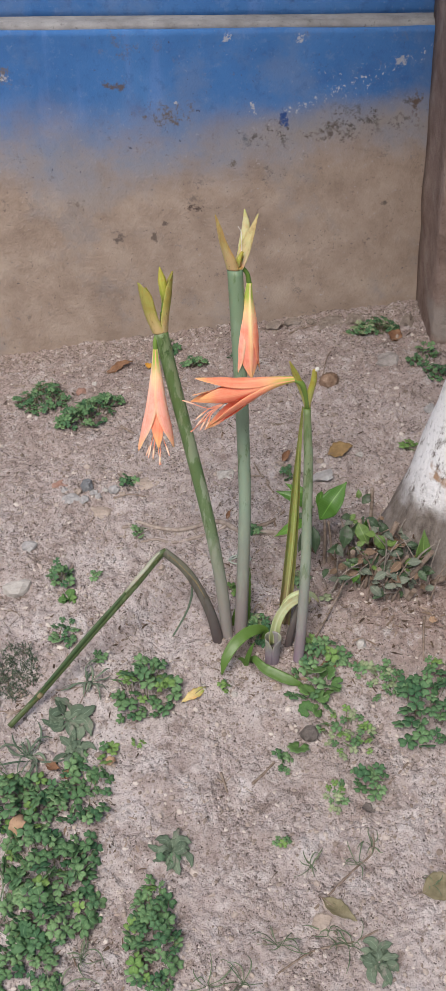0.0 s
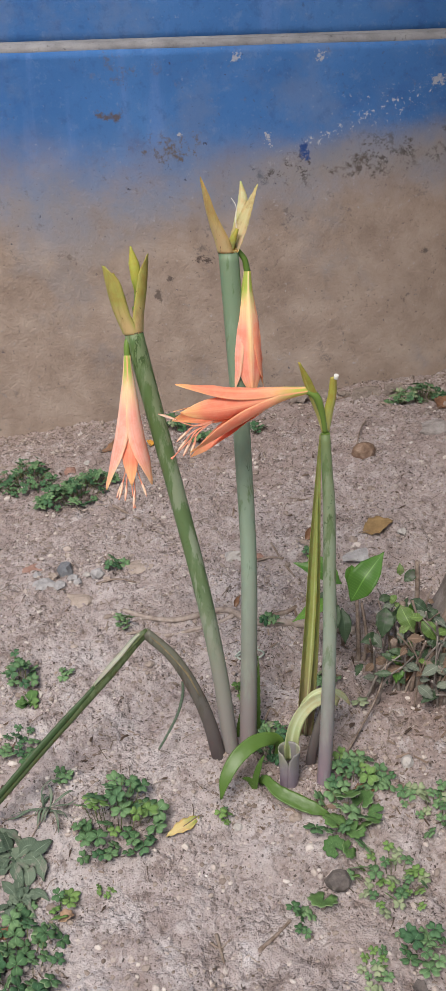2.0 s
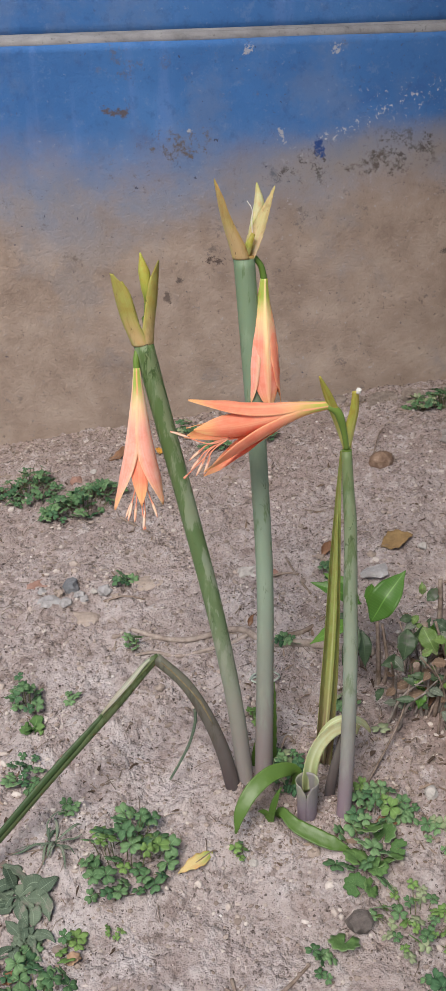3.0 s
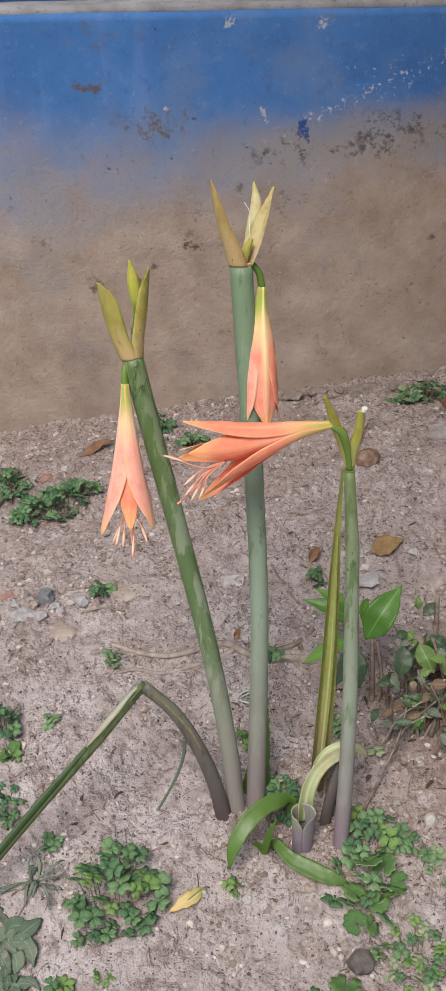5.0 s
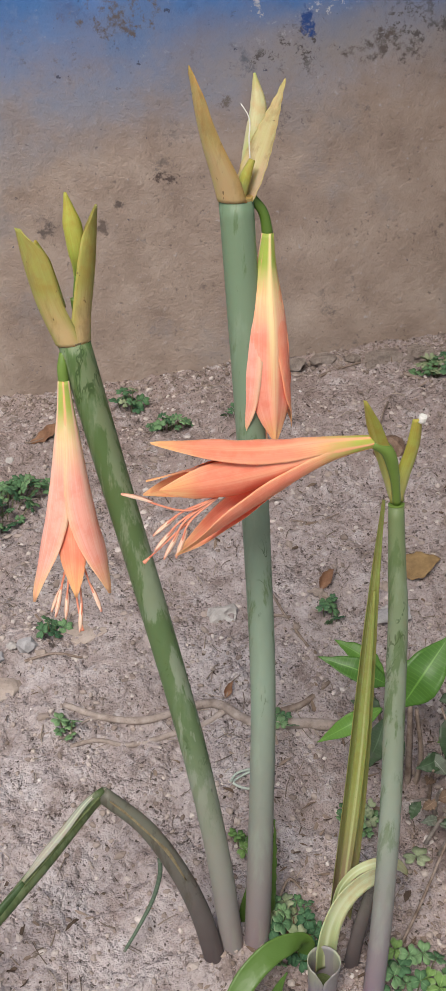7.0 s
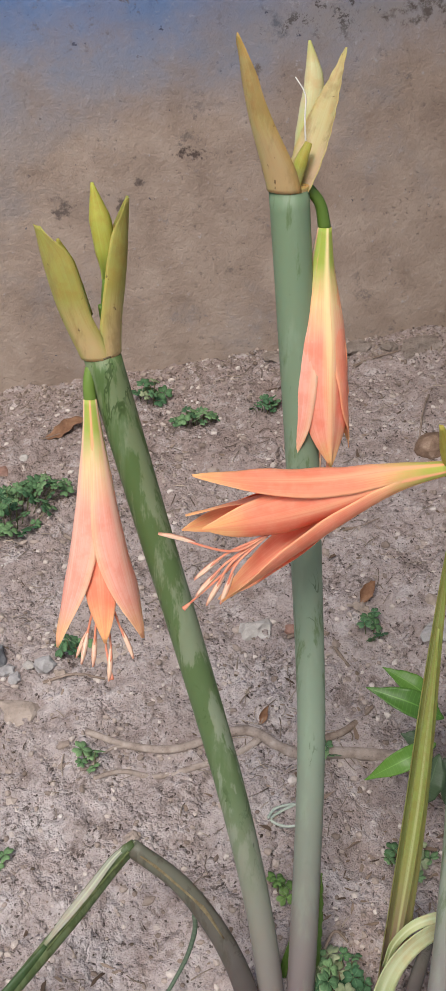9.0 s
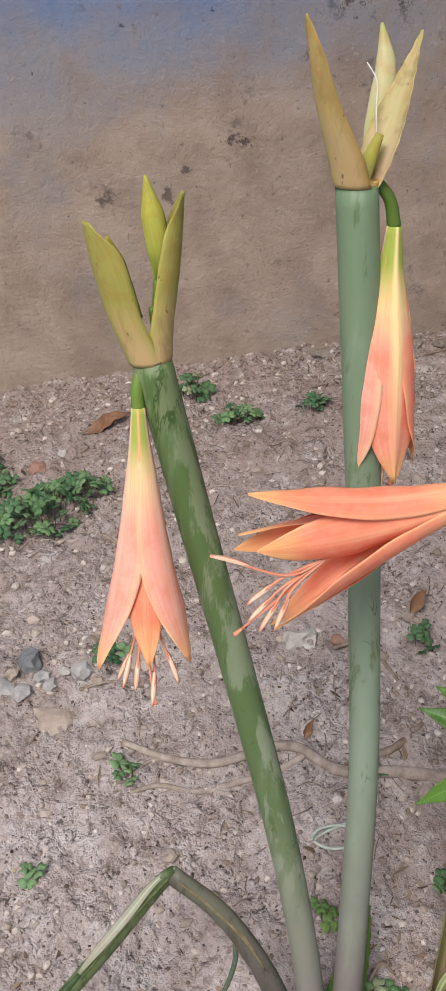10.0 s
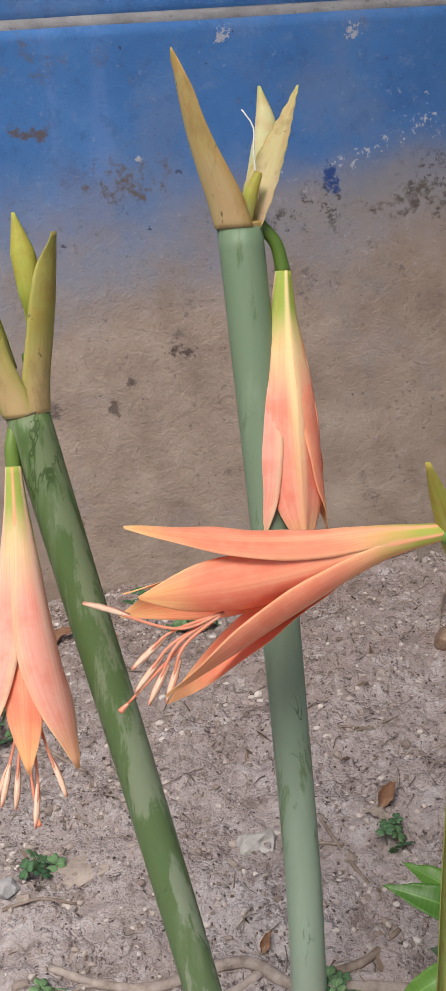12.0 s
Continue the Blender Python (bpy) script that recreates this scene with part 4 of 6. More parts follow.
def bent_stalk():
    root = thing("bent_stalk", (0.0125, -0.065, 0.003), "withered amaryllis stalk kinked over, its green end on the soil", "plant stalk")
    up = [(0.0135, -0.066, -0.015), (0.012, -0.065, 0.006), (0.004, -0.057, 0.042), (-0.009, -0.049, 0.076), (-0.028, -0.041, 0.109), (-0.0535, -0.033, 0.1325)]
    part("lower_stem", tube(up, [0.0072, 0.007, 0.0066, 0.0062, 0.0058, 0.0056], 18, 34, 0.75), BENT_UP, root, "grey-purple bent lower stem")
    down = [(-0.0505, -0.0325, 0.1330), (-0.060, -0.037, 0.1275), (-0.09, -0.059, 0.1015), (-0.145, -0.098, 0.0565), (-0.20, -0.139, 0.011), (-0.245, -0.172, -0.021)]
    fallen = part("upper_stem", tube(down, [0.0046, 0.0050, 0.0046, 0.0042, 0.0041, 0.0038], 16, 50, 0.7), BENT_DOWN, root, "green stem hanging down from the kink")
    side = np.array((-0.30, -0.35, 0.55)) * 0.0062
    lobe = [np.array(q) + side * f for q, f in zip(spline(down, 9)[2:8], (0.75, 0.95, 1.0, 0.95, 0.8, 0.5))]
    part("folded_margin", tube(lobe, [0.0020, 0.0032, 0.0034, 0.0032, 0.0028, 0.0016], 12, 36, 0.6), FOLDED, fallen, "dark green folded margin along the stem")
    skin = [np.array(q) + side * f for q, f in (((-0.0500, -0.0310, 0.1345), 0.30), ((-0.060, -0.036, 0.1290), 0.85), ((-0.074, -0.047, 0.1160), 1.15), ((-0.089, -0.058, 0.1030), 1.35), ((-0.0985, -0.0655, 0.0945), 1.5))]
    part("torn_skin", blade(skin, [0.0010, 0.0021, 0.0026, 0.0024, 0.0010], (-0.35, -0.75, 0.75), 0.6, 0.0009, 7, 22), SKIN, fallen, "pale torn skin along the kink")
    part("groove", tube([np.array(q) + side * 0.45 + np.array((0, -0.0022, 0.001)) for q in ((-0.0535, -0.0340, 0.1315), (-0.074, -0.0475, 0.1150), (-0.100, -0.0665, 0.0930))], [0.0007, 0.0010, 0.0006], 8, 20), PITH, fallen, "dark groove under the torn skin")
    part("scar_strip", blade([(-0.004, -0.0545, 0.0725), (-0.016, -0.0485, 0.0965), (-0.032, -0.0430, 0.1165), (-0.048, -0.0385, 0.1315)], [0.0004, 0.0012, 0.0014, 0.0004], (0.5, -0.6, 0.6), 0.4, 0.0006, 5, 16), RIM, root, "brown dried streak down the lower stem")
    part("node", tube([(-0.206, -0.1435, 0.0065), (-0.2105, -0.147, 0.0025)], [0.0046, 0.0044], 12, 4), RIM, fallen, "dark bruise on the stem")


def ribbed_leaf():
    root = thing("folded_leaf", (0.094, -0.045, 0.008), "upright folded yellow-green leaf with reddish edges", "leaf")
    pts = [(0.093, -0.046, -0.010), (0.0955, -0.042, 0.022), (0.1025, -0.024, 0.13), (0.1065, -0.010, 0.22), (0.1100, 0.0, 0.282), (0.1122, 0.004, 0.318)]
    part("blade", blade(pts, [0.0082, 0.0090, 0.0084, 0.0072, 0.0056, 0.0032, 0.0008], (0.35, -1, 0), 1.1, 0.0022, 11, 34), RIBBED, root)
    part("fold", blade([(0.0970, -0.0475, 0.015), (0.1050, -0.0295, 0.13), (0.1080, -0.0175, 0.20), (0.1098, -0.006, 0.262)], [0.0030, 0.0042, 0.0035, 0.0006], (-0.8, -1, 0), 0.9, 0.0016, 7, 26), RIBBED, root, "inner fold standing out from the leaf")


def cut_stump():
    root = thing("cut_stump", (0.0795, -0.0945, -0.002), "short cut hollow stalk, lilac outside, with peeled strips", "plant stalk")
    core = [(0.0790, -0.0930, -0.015), (0.0795, -0.0928, 0.010), (0.0800, -0.0930, 0.036)]
    part("cup", tepal(core, [0.0080, 0.0084, 0.0090, 0.0102], 172, (180, 180, 180, 180, 180, 176, 150), (0.0806, -0.0835, 0.039), (0, -1, 0), 1.0, 0.0022, 33, 22, 0.0, 0.0, 3), STUMP, root, "lilac-grey hollow cup split down one side")
    part("pith", tube([(0.0792, -0.0930, -0.010), (0.0796, -0.0929, 0.012)], [0.0072, 0.0078], 18, 4), PITH, root, "dark green hollow inside")
    part("strip", blade([(0.0806, -0.0850, 0.018), (0.0815, -0.0825, 0.036), (0.0850, -0.0760, 0.050), (0.0925, -0.0680, 0.0605), (0.1040, -0.0600, 0.0665), (0.1175, -0.0520, 0.0650), (0.129, -0.046, 0.054)], [0.0066, 0.0072, 0.0068, 0.0064, 0.0058, 0.0052, 0.0040], (0.35, -0.8, 0.5), 0.55, 0.0018, 9, 34), PEEL, root, "broad pale strip of skin arching over")
    part("strip", blade([(0.0895, -0.058, 0.041), (0.0945, -0.054, 0.057), (0.105, -0.050, 0.0675), (0.119, -0.046, 0.0685), (0.133, -0.040, 0.057), (0.1415, -0.036, 0.042)], [0.0016, 0.0026, 0.0030, 0.0034, 0.0036, 0.0014], (0.2, -0.5, 0.9), 0.6, 0.0016, 7, 26), PEEL, root, "narrow yellowed strip behind it")
    part("sheath", tube([(0.0985, -0.079, -0.012), (0.1035, -0.070, 0.018), (0.112, -0.057, 0.046), (0.116, -0.050, 0.058)], [0.0052, 0.0050, 0.0046, 0.0036], 14, 20, 0.6), BENT_UP, root, "shaded grey sheath behind the strips")


def strap_leaf(base, pts, widths, up, label, cup=0.35, wave=0.0006):
    root = thing("strap_leaf", base, label, "leaf", "young strap leaves of the amaryllis")
    part("blade", blade(pts, widths, up, cup, 0.0014, 9, 30, wave), STRAP, root)


bent_stalk()
ribbed_leaf()
cut_stump()
strap_leaf((0.066, -0.072, 0.002), [(0.068, -0.070, 0.0), (0.0715, -0.074, 0.028), (0.062, -0.080, 0.040), (0.046, -0.089, 0.0425), (0.030, -0.102, 0.036), (0.019, -0.114, 0.022), (0.0145, -0.121, 0.004)], [0.0035, 0.0045, 0.0060, 0.0072, 0.0072, 0.0058, 0.0010], (-0.25, -0.9, 0.75), "green strap leaf arching over and down to the soil")
strap_leaf((0.050, -0.096, -0.001), [(0.052, -0.094, -0.004), (0.056, -0.098, 0.006), (0.068, -0.112, 0.003), (0.088, -0.123, -0.001), (0.105, -0.129, -0.005), (0.1155, -0.131, -0.009)], [0.003, 0.0046, 0.0066, 0.0072, 0.0064, 0.0012], (0.1, -0.6, 0.9), "dark green strap leaf lying on the soil")
strap_leaf((0.047, -0.1, -0.003), [(0.0465, -0.100, -0.006), (0.0475, -0.101, 0.010), (0.052, -0.100, 0.028), (0.056, -0.098, 0.036)], [0.0022, 0.0032, 0.0028, 0.0005], (-0.4, -1, 0.2), "small young upright strap leaf")
strap_leaf((0.045, -0.098, -0.003), [(0.046, -0.099, -0.005), (0.042, -0.100, 0.006), (0.037, -0.103, 0.012), (0.035, -0.105, 0.014)], [0.0020, 0.0028, 0.0024, 0.0005], (-0.2, -0.6, 0.9), "small young leaf bent sideways")
strap_leaf((0.0305, -0.045, 0.007), [(0.0305, -0.046, 0.004), (0.033, -0.043, 0.025), (0.0355, -0.041, 0.045)], [0.002, 0.0024, 0.0004], (-0.4, -1, 0.2), "thin pale leaf between the stalks")
strap_leaf((0.050, -0.045, 0.006), [(0.050, -0.046, 0.003), (0.0515, -0.044, 0.05), (0.0525, -0.040, 0.085), (0.0525, -0.037, 0.105)], [0.003, 0.0028, 0.0020, 0.0004], (0.6, -1, 0), "thin dried leaf pressed against the tall stalk")

# ---- whitewashed tree ----
LEAF_BRIGHT = leaf_material("bright_leaf", (0.045, 0.125, 0.018), (0.10, 0.215, 0.032), 0.42, 7.0)

def trunk_material():
    s = Shade("whitewashed_bark", 0.9, 0.15)
    p = s.coord()
    x, y, z = s.xyz(p)
    bark = s.noise(s.coord("Object", (60, 60, 22)), 1.0, 6, 0.7)
    fine = s.noise(p, 160, 4, 0.7)
    low = s.noise(p, 22, 4)
    wood = s.ramp(bark, (0.3, (0.10, 0.08, 0.068)), (0.5, (0.20, 0.17, 0.15)), (0.7, (0.31, 0.275, 0.25)))
    lime = s.mix(s.step(fine, 0.47, 0.30, 0.0, 0.7), (0.78, 0.77, 0.78), (0.42, 0.41, 0.42))
    edge = s.math("ADD", z, s.math("MULTIPLY", s.math("SUBTRACT", low, 0.5), 0.12))
    cover = s.math("MULTIPLY", s.step(edge, 0.055, 0.12), s.step(bark, 0.33, 0.47))
    col = s.mix(cover, wood, lime)
    scar = s.near(p, (-0.01, -0.07, 0.13), (0.03, 0.05, 0.03), 0.5, low)
    col = s.mix(scar, col, (0.36, 0.23, 0.15))
    s.set("Base Color", col)
    s.bump(s.math("ADD", bark, s.math("MULTIPLY", fine, 0.5)), 0.8, 0.006)
    return s.mat


def tree():
    base = np.array((0.312, 0.105, 0.04))
    root = thing("tree", tuple(base), "leaning tree with flaking whitewash above a bare foot", "tree")
    bm = bmesh.new()
    rows, sides = [], 48
    for j in range(70):
        z = -0.06 + 2.3 * (j / 69) ** 1.7
        c = base + np.array((0.235 * max(z, 0) - 0.012 * max(z, 0) ** 2, 0.02 * z, z))
        r = 0.060 - 0.010 * z + 0.012 * math.exp(-max(z, -0.02) / 0.03)
        ring = []
        for k in range(sides):
            a = 2 * math.pi * k / sides
            d = Vector((math.cos(a) * 1.4, math.sin(a) * 1.4, z * 5))
            f = r * (1 + 0.10 * noise.noise(d * 1.2) + 0.05 * noise.noise(d * 4))
            ring.append(bm.verts.new(c + (math.cos(a) * f, math.sin(a) * f, 0)))
        rows.append(ring)
    for a, b in zip(rows, rows[1:]):
        for k in range(sides):
            bm.faces.new((a[k], a[(k + 1) % sides], b[(k + 1) % sides], b[k])).smooth = True
    bm.faces.new(rows[0]), bm.faces.new(rows[-1][::-1])
    part("trunk", bm, trunk_material(), root)
    rnd = random.Random(77)
    bark = BARK
    top = base + np.array((0.235 * 2.2 - 0.058, 0.044, 2.2))
    # Limbs and crown are out of view, added to shade the right side.
    leaves = bmesh.new()
    for k in range(12):
        a = 2 * math.pi * k / 12 + rnd.uniform(-0.3, 0.3)
        ln = rnd.uniform(0.7, 1.35)
        end = top + np.array((math.cos(a) * ln, math.sin(a) * ln * 0.8, rnd.uniform(-0.2, 0.6)))
        mid = top * 0.55 + end * 0.45 + np.array((0, 0, 0.12))
        part("limb", tube([top - (0, 0, 0.08), mid, end], [0.030, 0.018, 0.006], 9, 14, lobes=0.05), bark, root)
        for _ in range(430):
            f = rnd.uniform(0.3, 1.1)
            c = top * (1 - f) + end * f + np.array([rnd.gauss(0, 0.16) for _ in range(3)])
            d = unit([rnd.gauss(0, 1), rnd.gauss(0, 1), rnd.gauss(-0.3, 0.5)])
            blade([c, c + d * 0.045 + (0, 0, 0.005), c + d * 0.10], [0.002, 0.028, 0.002], (0.1, 0.2, 1), 0.3, 0.001, 3, 5, bm=leaves)
    part("crown", leaves, LEAF_BRIGHT, root, "unseen open crown of oval green leaves, added to shade the right")
    wood = [((0.335, 0.03, 0.02), (0.352, 0.0, 0.085), (0.372, -0.02, 0.14)), ((0.325, 0.02, 0.02), (0.335, 0.005, 0.06), (0.352, 0.012, 0.10)), ((0.345, 0.035, 0.02), (0.375, 0.02, 0.075), (0.395, 0.03, 0.11)), ((0.30, 0.015, 0.02), (0.322, 0.0, 0.05), (0.345, -0.008, 0.095))]
    for a, b, c in wood:
        part("sucker", tube([a, b, c], [0.0036, 0.003, 0.002], 8, 12), TWIG, root, "dry cut sucker at the foot")


tree()

# ---- shrubs round the tree ----
SUCKER = rough_material("pale_sucker_bark", (0.17, 0.14, 0.12), (0.27, 0.235, 0.205), (0.36, 0.32, 0.285), 120, 0.9, 0.6, 0.001)
LEAF_DARK = leaf_material("dark_leaf", (0.022, 0.045, 0.022), (0.055, 0.09, 0.042), 0.5, 7.0, (0.085, 0.09, 0.07))
LEAF_LIME = leaf_material("lime_leaf", (0.07, 0.13, 0.03), (0.13, 0.20, 0.05), 0.5, 7.0, (0.16, 0.17, 0.09))
LEAF_DRY = leaf_material("dry_shrub_leaf", (0.10, 0.065, 0.045), (0.21, 0.145, 0.10), 0.8, 6.0, (0.15, 0.12, 0.085), 0.15)
LEAF_GREY = leaf_material("dusty_leaf", (0.085, 0.105, 0.08), (0.17, 0.19, 0.145), 0.75, 6.0, (0.20, 0.185, 0.15), 0.15)


def ovate(base, tip, half, up, lift=0.15, cup=0.35, wave=0.0008, seed=0):
    """A pointed oval leaf from its stalk to its tip, arched upward by lift of its length."""
    a, b = np.array(base), np.array(tip)
    ln = np.linalg.norm(b - a)
    half = min(half, 0.30 * ln)
    m = (a + b) / 2 + unit(up) * ln * lift
    return blade([a, (a * 0.7 + m * 0.6 + b * 0.0) / 1.3, m, b], [0.0006, half * 0.50, half * 0.88, half, half * 0.98, half * 0.84, half * 0.58, half * 0.26, 0.0003], up, cup, 0.0006, 9, 20, wave, 0.12, seed=seed)


def bush(name, base, label, leaves, stems, extra=0):
    root = thing(name, base, label, "shrub")
    for pts, r0, r1 in stems:
        part("stem", tube(pts, [r0, r1], 8, 14, lobes=0.05), TWIG, root)
    rnd = random.Random(len(leaves))
    for k in range(extra):
        x, y = rnd.gauss(0.238, 0.036), rnd.uniform(-0.016, 0.078)
        z, h = soil(x, y), rnd.uniform(0.016, 0.074)
        lx, ly = rnd.uniform(-0.034, 0.034), rnd.uniform(-0.030, 0.014)
        stem = [(x, y, z - 0.003), (x + lx * 0.35, y + ly * 0.3, z + h * 0.55), (x + lx, y + ly, z + h)]
        part("stem", tube(stem, [rnd.uniform(0.0009, 0.0026), 0.0008], 6, 9), rnd.choice((TWIG, SUCKER)), root)
        along = spline(stem, 9)
        for q in range(rnd.choice((0, 1, 2, 3))):
            o = along[rnd.randrange(3, 9)]
            a, ln = rnd.uniform(2.6, 7.0), rnd.uniform(0.007, 0.021)
            tip = o + np.array((math.cos(a) * ln, math.sin(a) * ln * 0.7, rnd.uniform(-0.012, 0.008)))
            tip[2] = max(tip[2], soil(tip[0], tip[1]) + 0.002)
            part("leaf", ovate(o, tip, rnd.uniform(0.0035, 0.0065), (rnd.uniform(-0.6, 0.6), -0.6, 0.8), rnd.uniform(0, 0.2), rnd.uniform(0.15, 0.5), 0.0010, k + q), rnd.choice((LEAF_DARK, LEAF_DARK, LEAF_GREY, LEAF_GREY, LEAF_DRY, LEAF_DRY, LEAF_LIME)), root)
    for k, (a, b, half, up, mat) in enumerate(leaves):
        part("leaf", ovate(a, b, half, up, seed=k), mat, root)


bush("seedling", (0.158, 0.055, 0.03), "young seedling with broad glossy green leaves", [
    ((0.1508, 0.0600, 0.0972), (0.1862, 0.0850, 0.1403), 0.0145, (-0.3, -0.8, 0.6), LEAF_BRIGHT),
    ((0.1407, 0.0600, 0.1193), (0.0916, 0.0700, 0.1397), 0.0085, (0.2, -0.7, 0.8), LEAF_BRIGHT),
    ((0.1391, 0.0700, 0.1199), (0.1056, 0.0900, 0.1363), 0.0070, (0.2, -0.7, 0.8), LEAF_BRIGHT),
    ((0.1482, 0.0700, 0.1118), (0.1544, 0.0900, 0.1224), 0.0060, (0.1, -0.7, 0.8), LEAF_BRIGHT),
    ((0.1350, 0.0500, 0.1074), (0.0895, 0.0400, 0.0874), 0.0070, (0.1, -0.6, 0.9), LEAF_BRIGHT),
    ((0.1351, 0.0500, 0.1035), (0.1146, 0.0600, 0.1061), 0.0080, (0.2, -0.7, 0.8), LEAF_DARK),
    ((0.1365, 0.0450, 0.1033), (0.1198, 0.0250, 0.0723), 0.0080, (0.1, -0.7, 0.8), LEAF_DARK),
    ((0.1398, 0.0450, 0.0994), (0.1424, 0.0250, 0.0692), 0.0070, (0.1, -0.7, 0.8), LEAF_DARK),
    ((0.1391, 0.0700, 0.1199), (0.1233, 0.0750, 0.1129), 0.0060, (0.2, -0.7, 0.8), LEAF_BRIGHT),
], [([(0.160, 0.052, 0.02), (0.159, 0.056, 0.06), (0.157, 0.06, 0.10)], 0.0028, 0.0018), ([(0.164, 0.05, 0.02), (0.168, 0.054, 0.05), (0.162, 0.06, 0.095)], 0.0022, 0.0014)])

bush("shrub", (0.225, 0.065, 0.03), "low straggling shrub of mixed dusty and fresh leaves", [
    ((0.2052, 0.0900, 0.1076), (0.2046, 0.0950, 0.1198), 0.0070, (0, -0.8, 0.5), LEAF_LIME),
    ((0.2092, 0.0850, 0.1031), (0.2231, 0.0950, 0.1114), 0.0060, (0, -0.7, 0.7), LEAF_DARK),
    ((0.2018, 0.0600, 0.0901), (0.2145, 0.0400, 0.0694), 0.0130, (-0.1, -0.9, 0.5), LEAF_LIME),
    ((0.1864, 0.0550, 0.0920), (0.1805, 0.0350, 0.0680), 0.0105, (0, -0.9, 0.5), LEAF_DARK),
    ((0.2141, 0.0700, 0.0902), (0.2309, 0.0600, 0.0813), 0.0085, (0, -0.8, 0.6), LEAF_DARK),
    ((0.2232, 0.0500, 0.0773), (0.2385, 0.0400, 0.0591), 0.0095, (0, -0.8, 0.6), LEAF_LIME),
    ((0.1984, 0.0200, 0.0460), (0.1849, 0.0300, 0.0543), 0.0085, (0.1, -0.8, 0.6), LEAF_BRIGHT),
    ((0.1963, 0.0200, 0.0501), (0.1926, 0.0050, 0.0330), 0.0095, (0.1, -0.8, 0.6), LEAF_BRIGHT),
    ((0.1913, 0.0600, 0.0705), (0.2123, 0.0750, 0.0905), 0.0060, (0.4, -0.7, 0.5), LEAF_DARK),
    ((0.1781, 0.0400, 0.0665), (0.1580, 0.0300, 0.0671), 0.0085, (0, -0.8, 0.6), LEAF_DARK),
    ((0.1684, 0.0400, 0.0708), (0.1809, 0.0300, 0.0584), 0.0080, (0, -0.8, 0.6), LEAF_GREY),
    ((0.2086, 0.0250, 0.0456), (0.2190, 0.0100, 0.0417), 0.0075, (0, -0.7, 0.7), LEAF_GREY),
    ((0.2183, 0.0300, 0.0533), (0.2242, 0.0120, 0.0439), 0.0080, (0.1, -0.8, 0.6), LEAF_DARK),
    ((0.1808, 0.0700, 0.0912), (0.1943, 0.0750, 0.0911), 0.0060, (0, -0.7, 0.7), LEAF_DARK),
    ((0.2174, 0.0800, 0.0610), (0.2247, 0.0850, 0.0843), 0.0075, (0, -0.9, 0.5), LEAF_BRIGHT),
    ((0.2296, 0.0300, 0.0315), (0.2618, 0.0300, 0.0473), 0.0110, (0.1, -0.8, 0.6), LEAF_GREY),
    ((0.2483, 0.0300, 0.0308), (0.2752, 0.0200, 0.0242), 0.0120, (0.1, -0.9, 0.6), LEAF_DARK),
    ((0.2463, 0.0200, 0.0173), (0.2392, 0.0100, 0.0039), 0.0095, (0.1, -0.9, 0.6), LEAF_GREY),
    ((0.2825, 0.0300, 0.0353), (0.2860, 0.0400, 0.0929), 0.0110, (0.1, -1.0, 0.2), LEAF_LIME),
    ((0.2763, 0.0300, 0.0298), (0.2925, 0.0200, 0.0418), 0.0060, (0.1, -0.8, 0.6), LEAF_GREY),
    ((0.2448, 0.0600, 0.0549), (0.2312, 0.0500, 0.0473), 0.0085, (0.1, -0.8, 0.6), LEAF_LIME),
    ((0.2336, 0.0800, 0.0716), (0.2462, 0.0700, 0.0574), 0.0085, (0.1, -0.8, 0.6), LEAF_DARK),
    ((0.3083, 0.0900, 0.1048), (0.3234, 0.0900, 0.0934), 0.0100, (0.1, -0.8, 0.6), LEAF_GREY),
    ((0.2632, 0.0400, 0.0495), (0.2437, 0.0400, 0.0591), 0.0075, (0.1, -0.8, 0.6), LEAF_DARK),
], [([(0.205, 0.06, 0.02), (0.206, 0.063, 0.06), (0.205, 0.066, 0.09)], 0.0034, 0.0030), ([(0.222, 0.075, 0.03), (0.223, 0.085, 0.09), (0.222, 0.09, 0.125)], 0.0030, 0.0022), ([(0.228, 0.03, 0.02), (0.238, 0.045, 0.055), (0.254, 0.06, 0.09)], 0.0044, 0.0038), ([(0.214, 0.02, 0.01), (0.212, 0.025, 0.045), (0.214, 0.03, 0.065)], 0.0022, 0.002), ([(0.245, 0.03, 0.015), (0.256, 0.02, 0.05), (0.262, 0.015, 0.07)], 0.0026, 0.0022), ([(0.238, 0.055, 0.02), (0.225, 0.05, 0.06), (0.213, 0.055, 0.10)], 0.0018, 0.0012),
    ([(0.196, 0.030, 0.02), (0.194, 0.026, 0.050), (0.191, 0.022, 0.074)], 0.0042, 0.0036), ([(0.216, 0.012, 0.01), (0.221, 0.006, 0.036), (0.224, 0.002, 0.060)], 0.0044, 0.0038), ([(0.252, 0.012, 0.01), (0.270, 0.004, 0.050), (0.289, -0.002, 0.092)], 0.0042, 0.0034), ([(0.236, 0.000, 0.0), (0.2365, -0.006, 0.020), (0.236, -0.010, 0.034)], 0.0046, 0.0042), ([(0.262, -0.004, 0.0), (0.266, -0.010, 0.020), (0.270, -0.014, 0.036)], 0.0042, 0.0036)], 96)

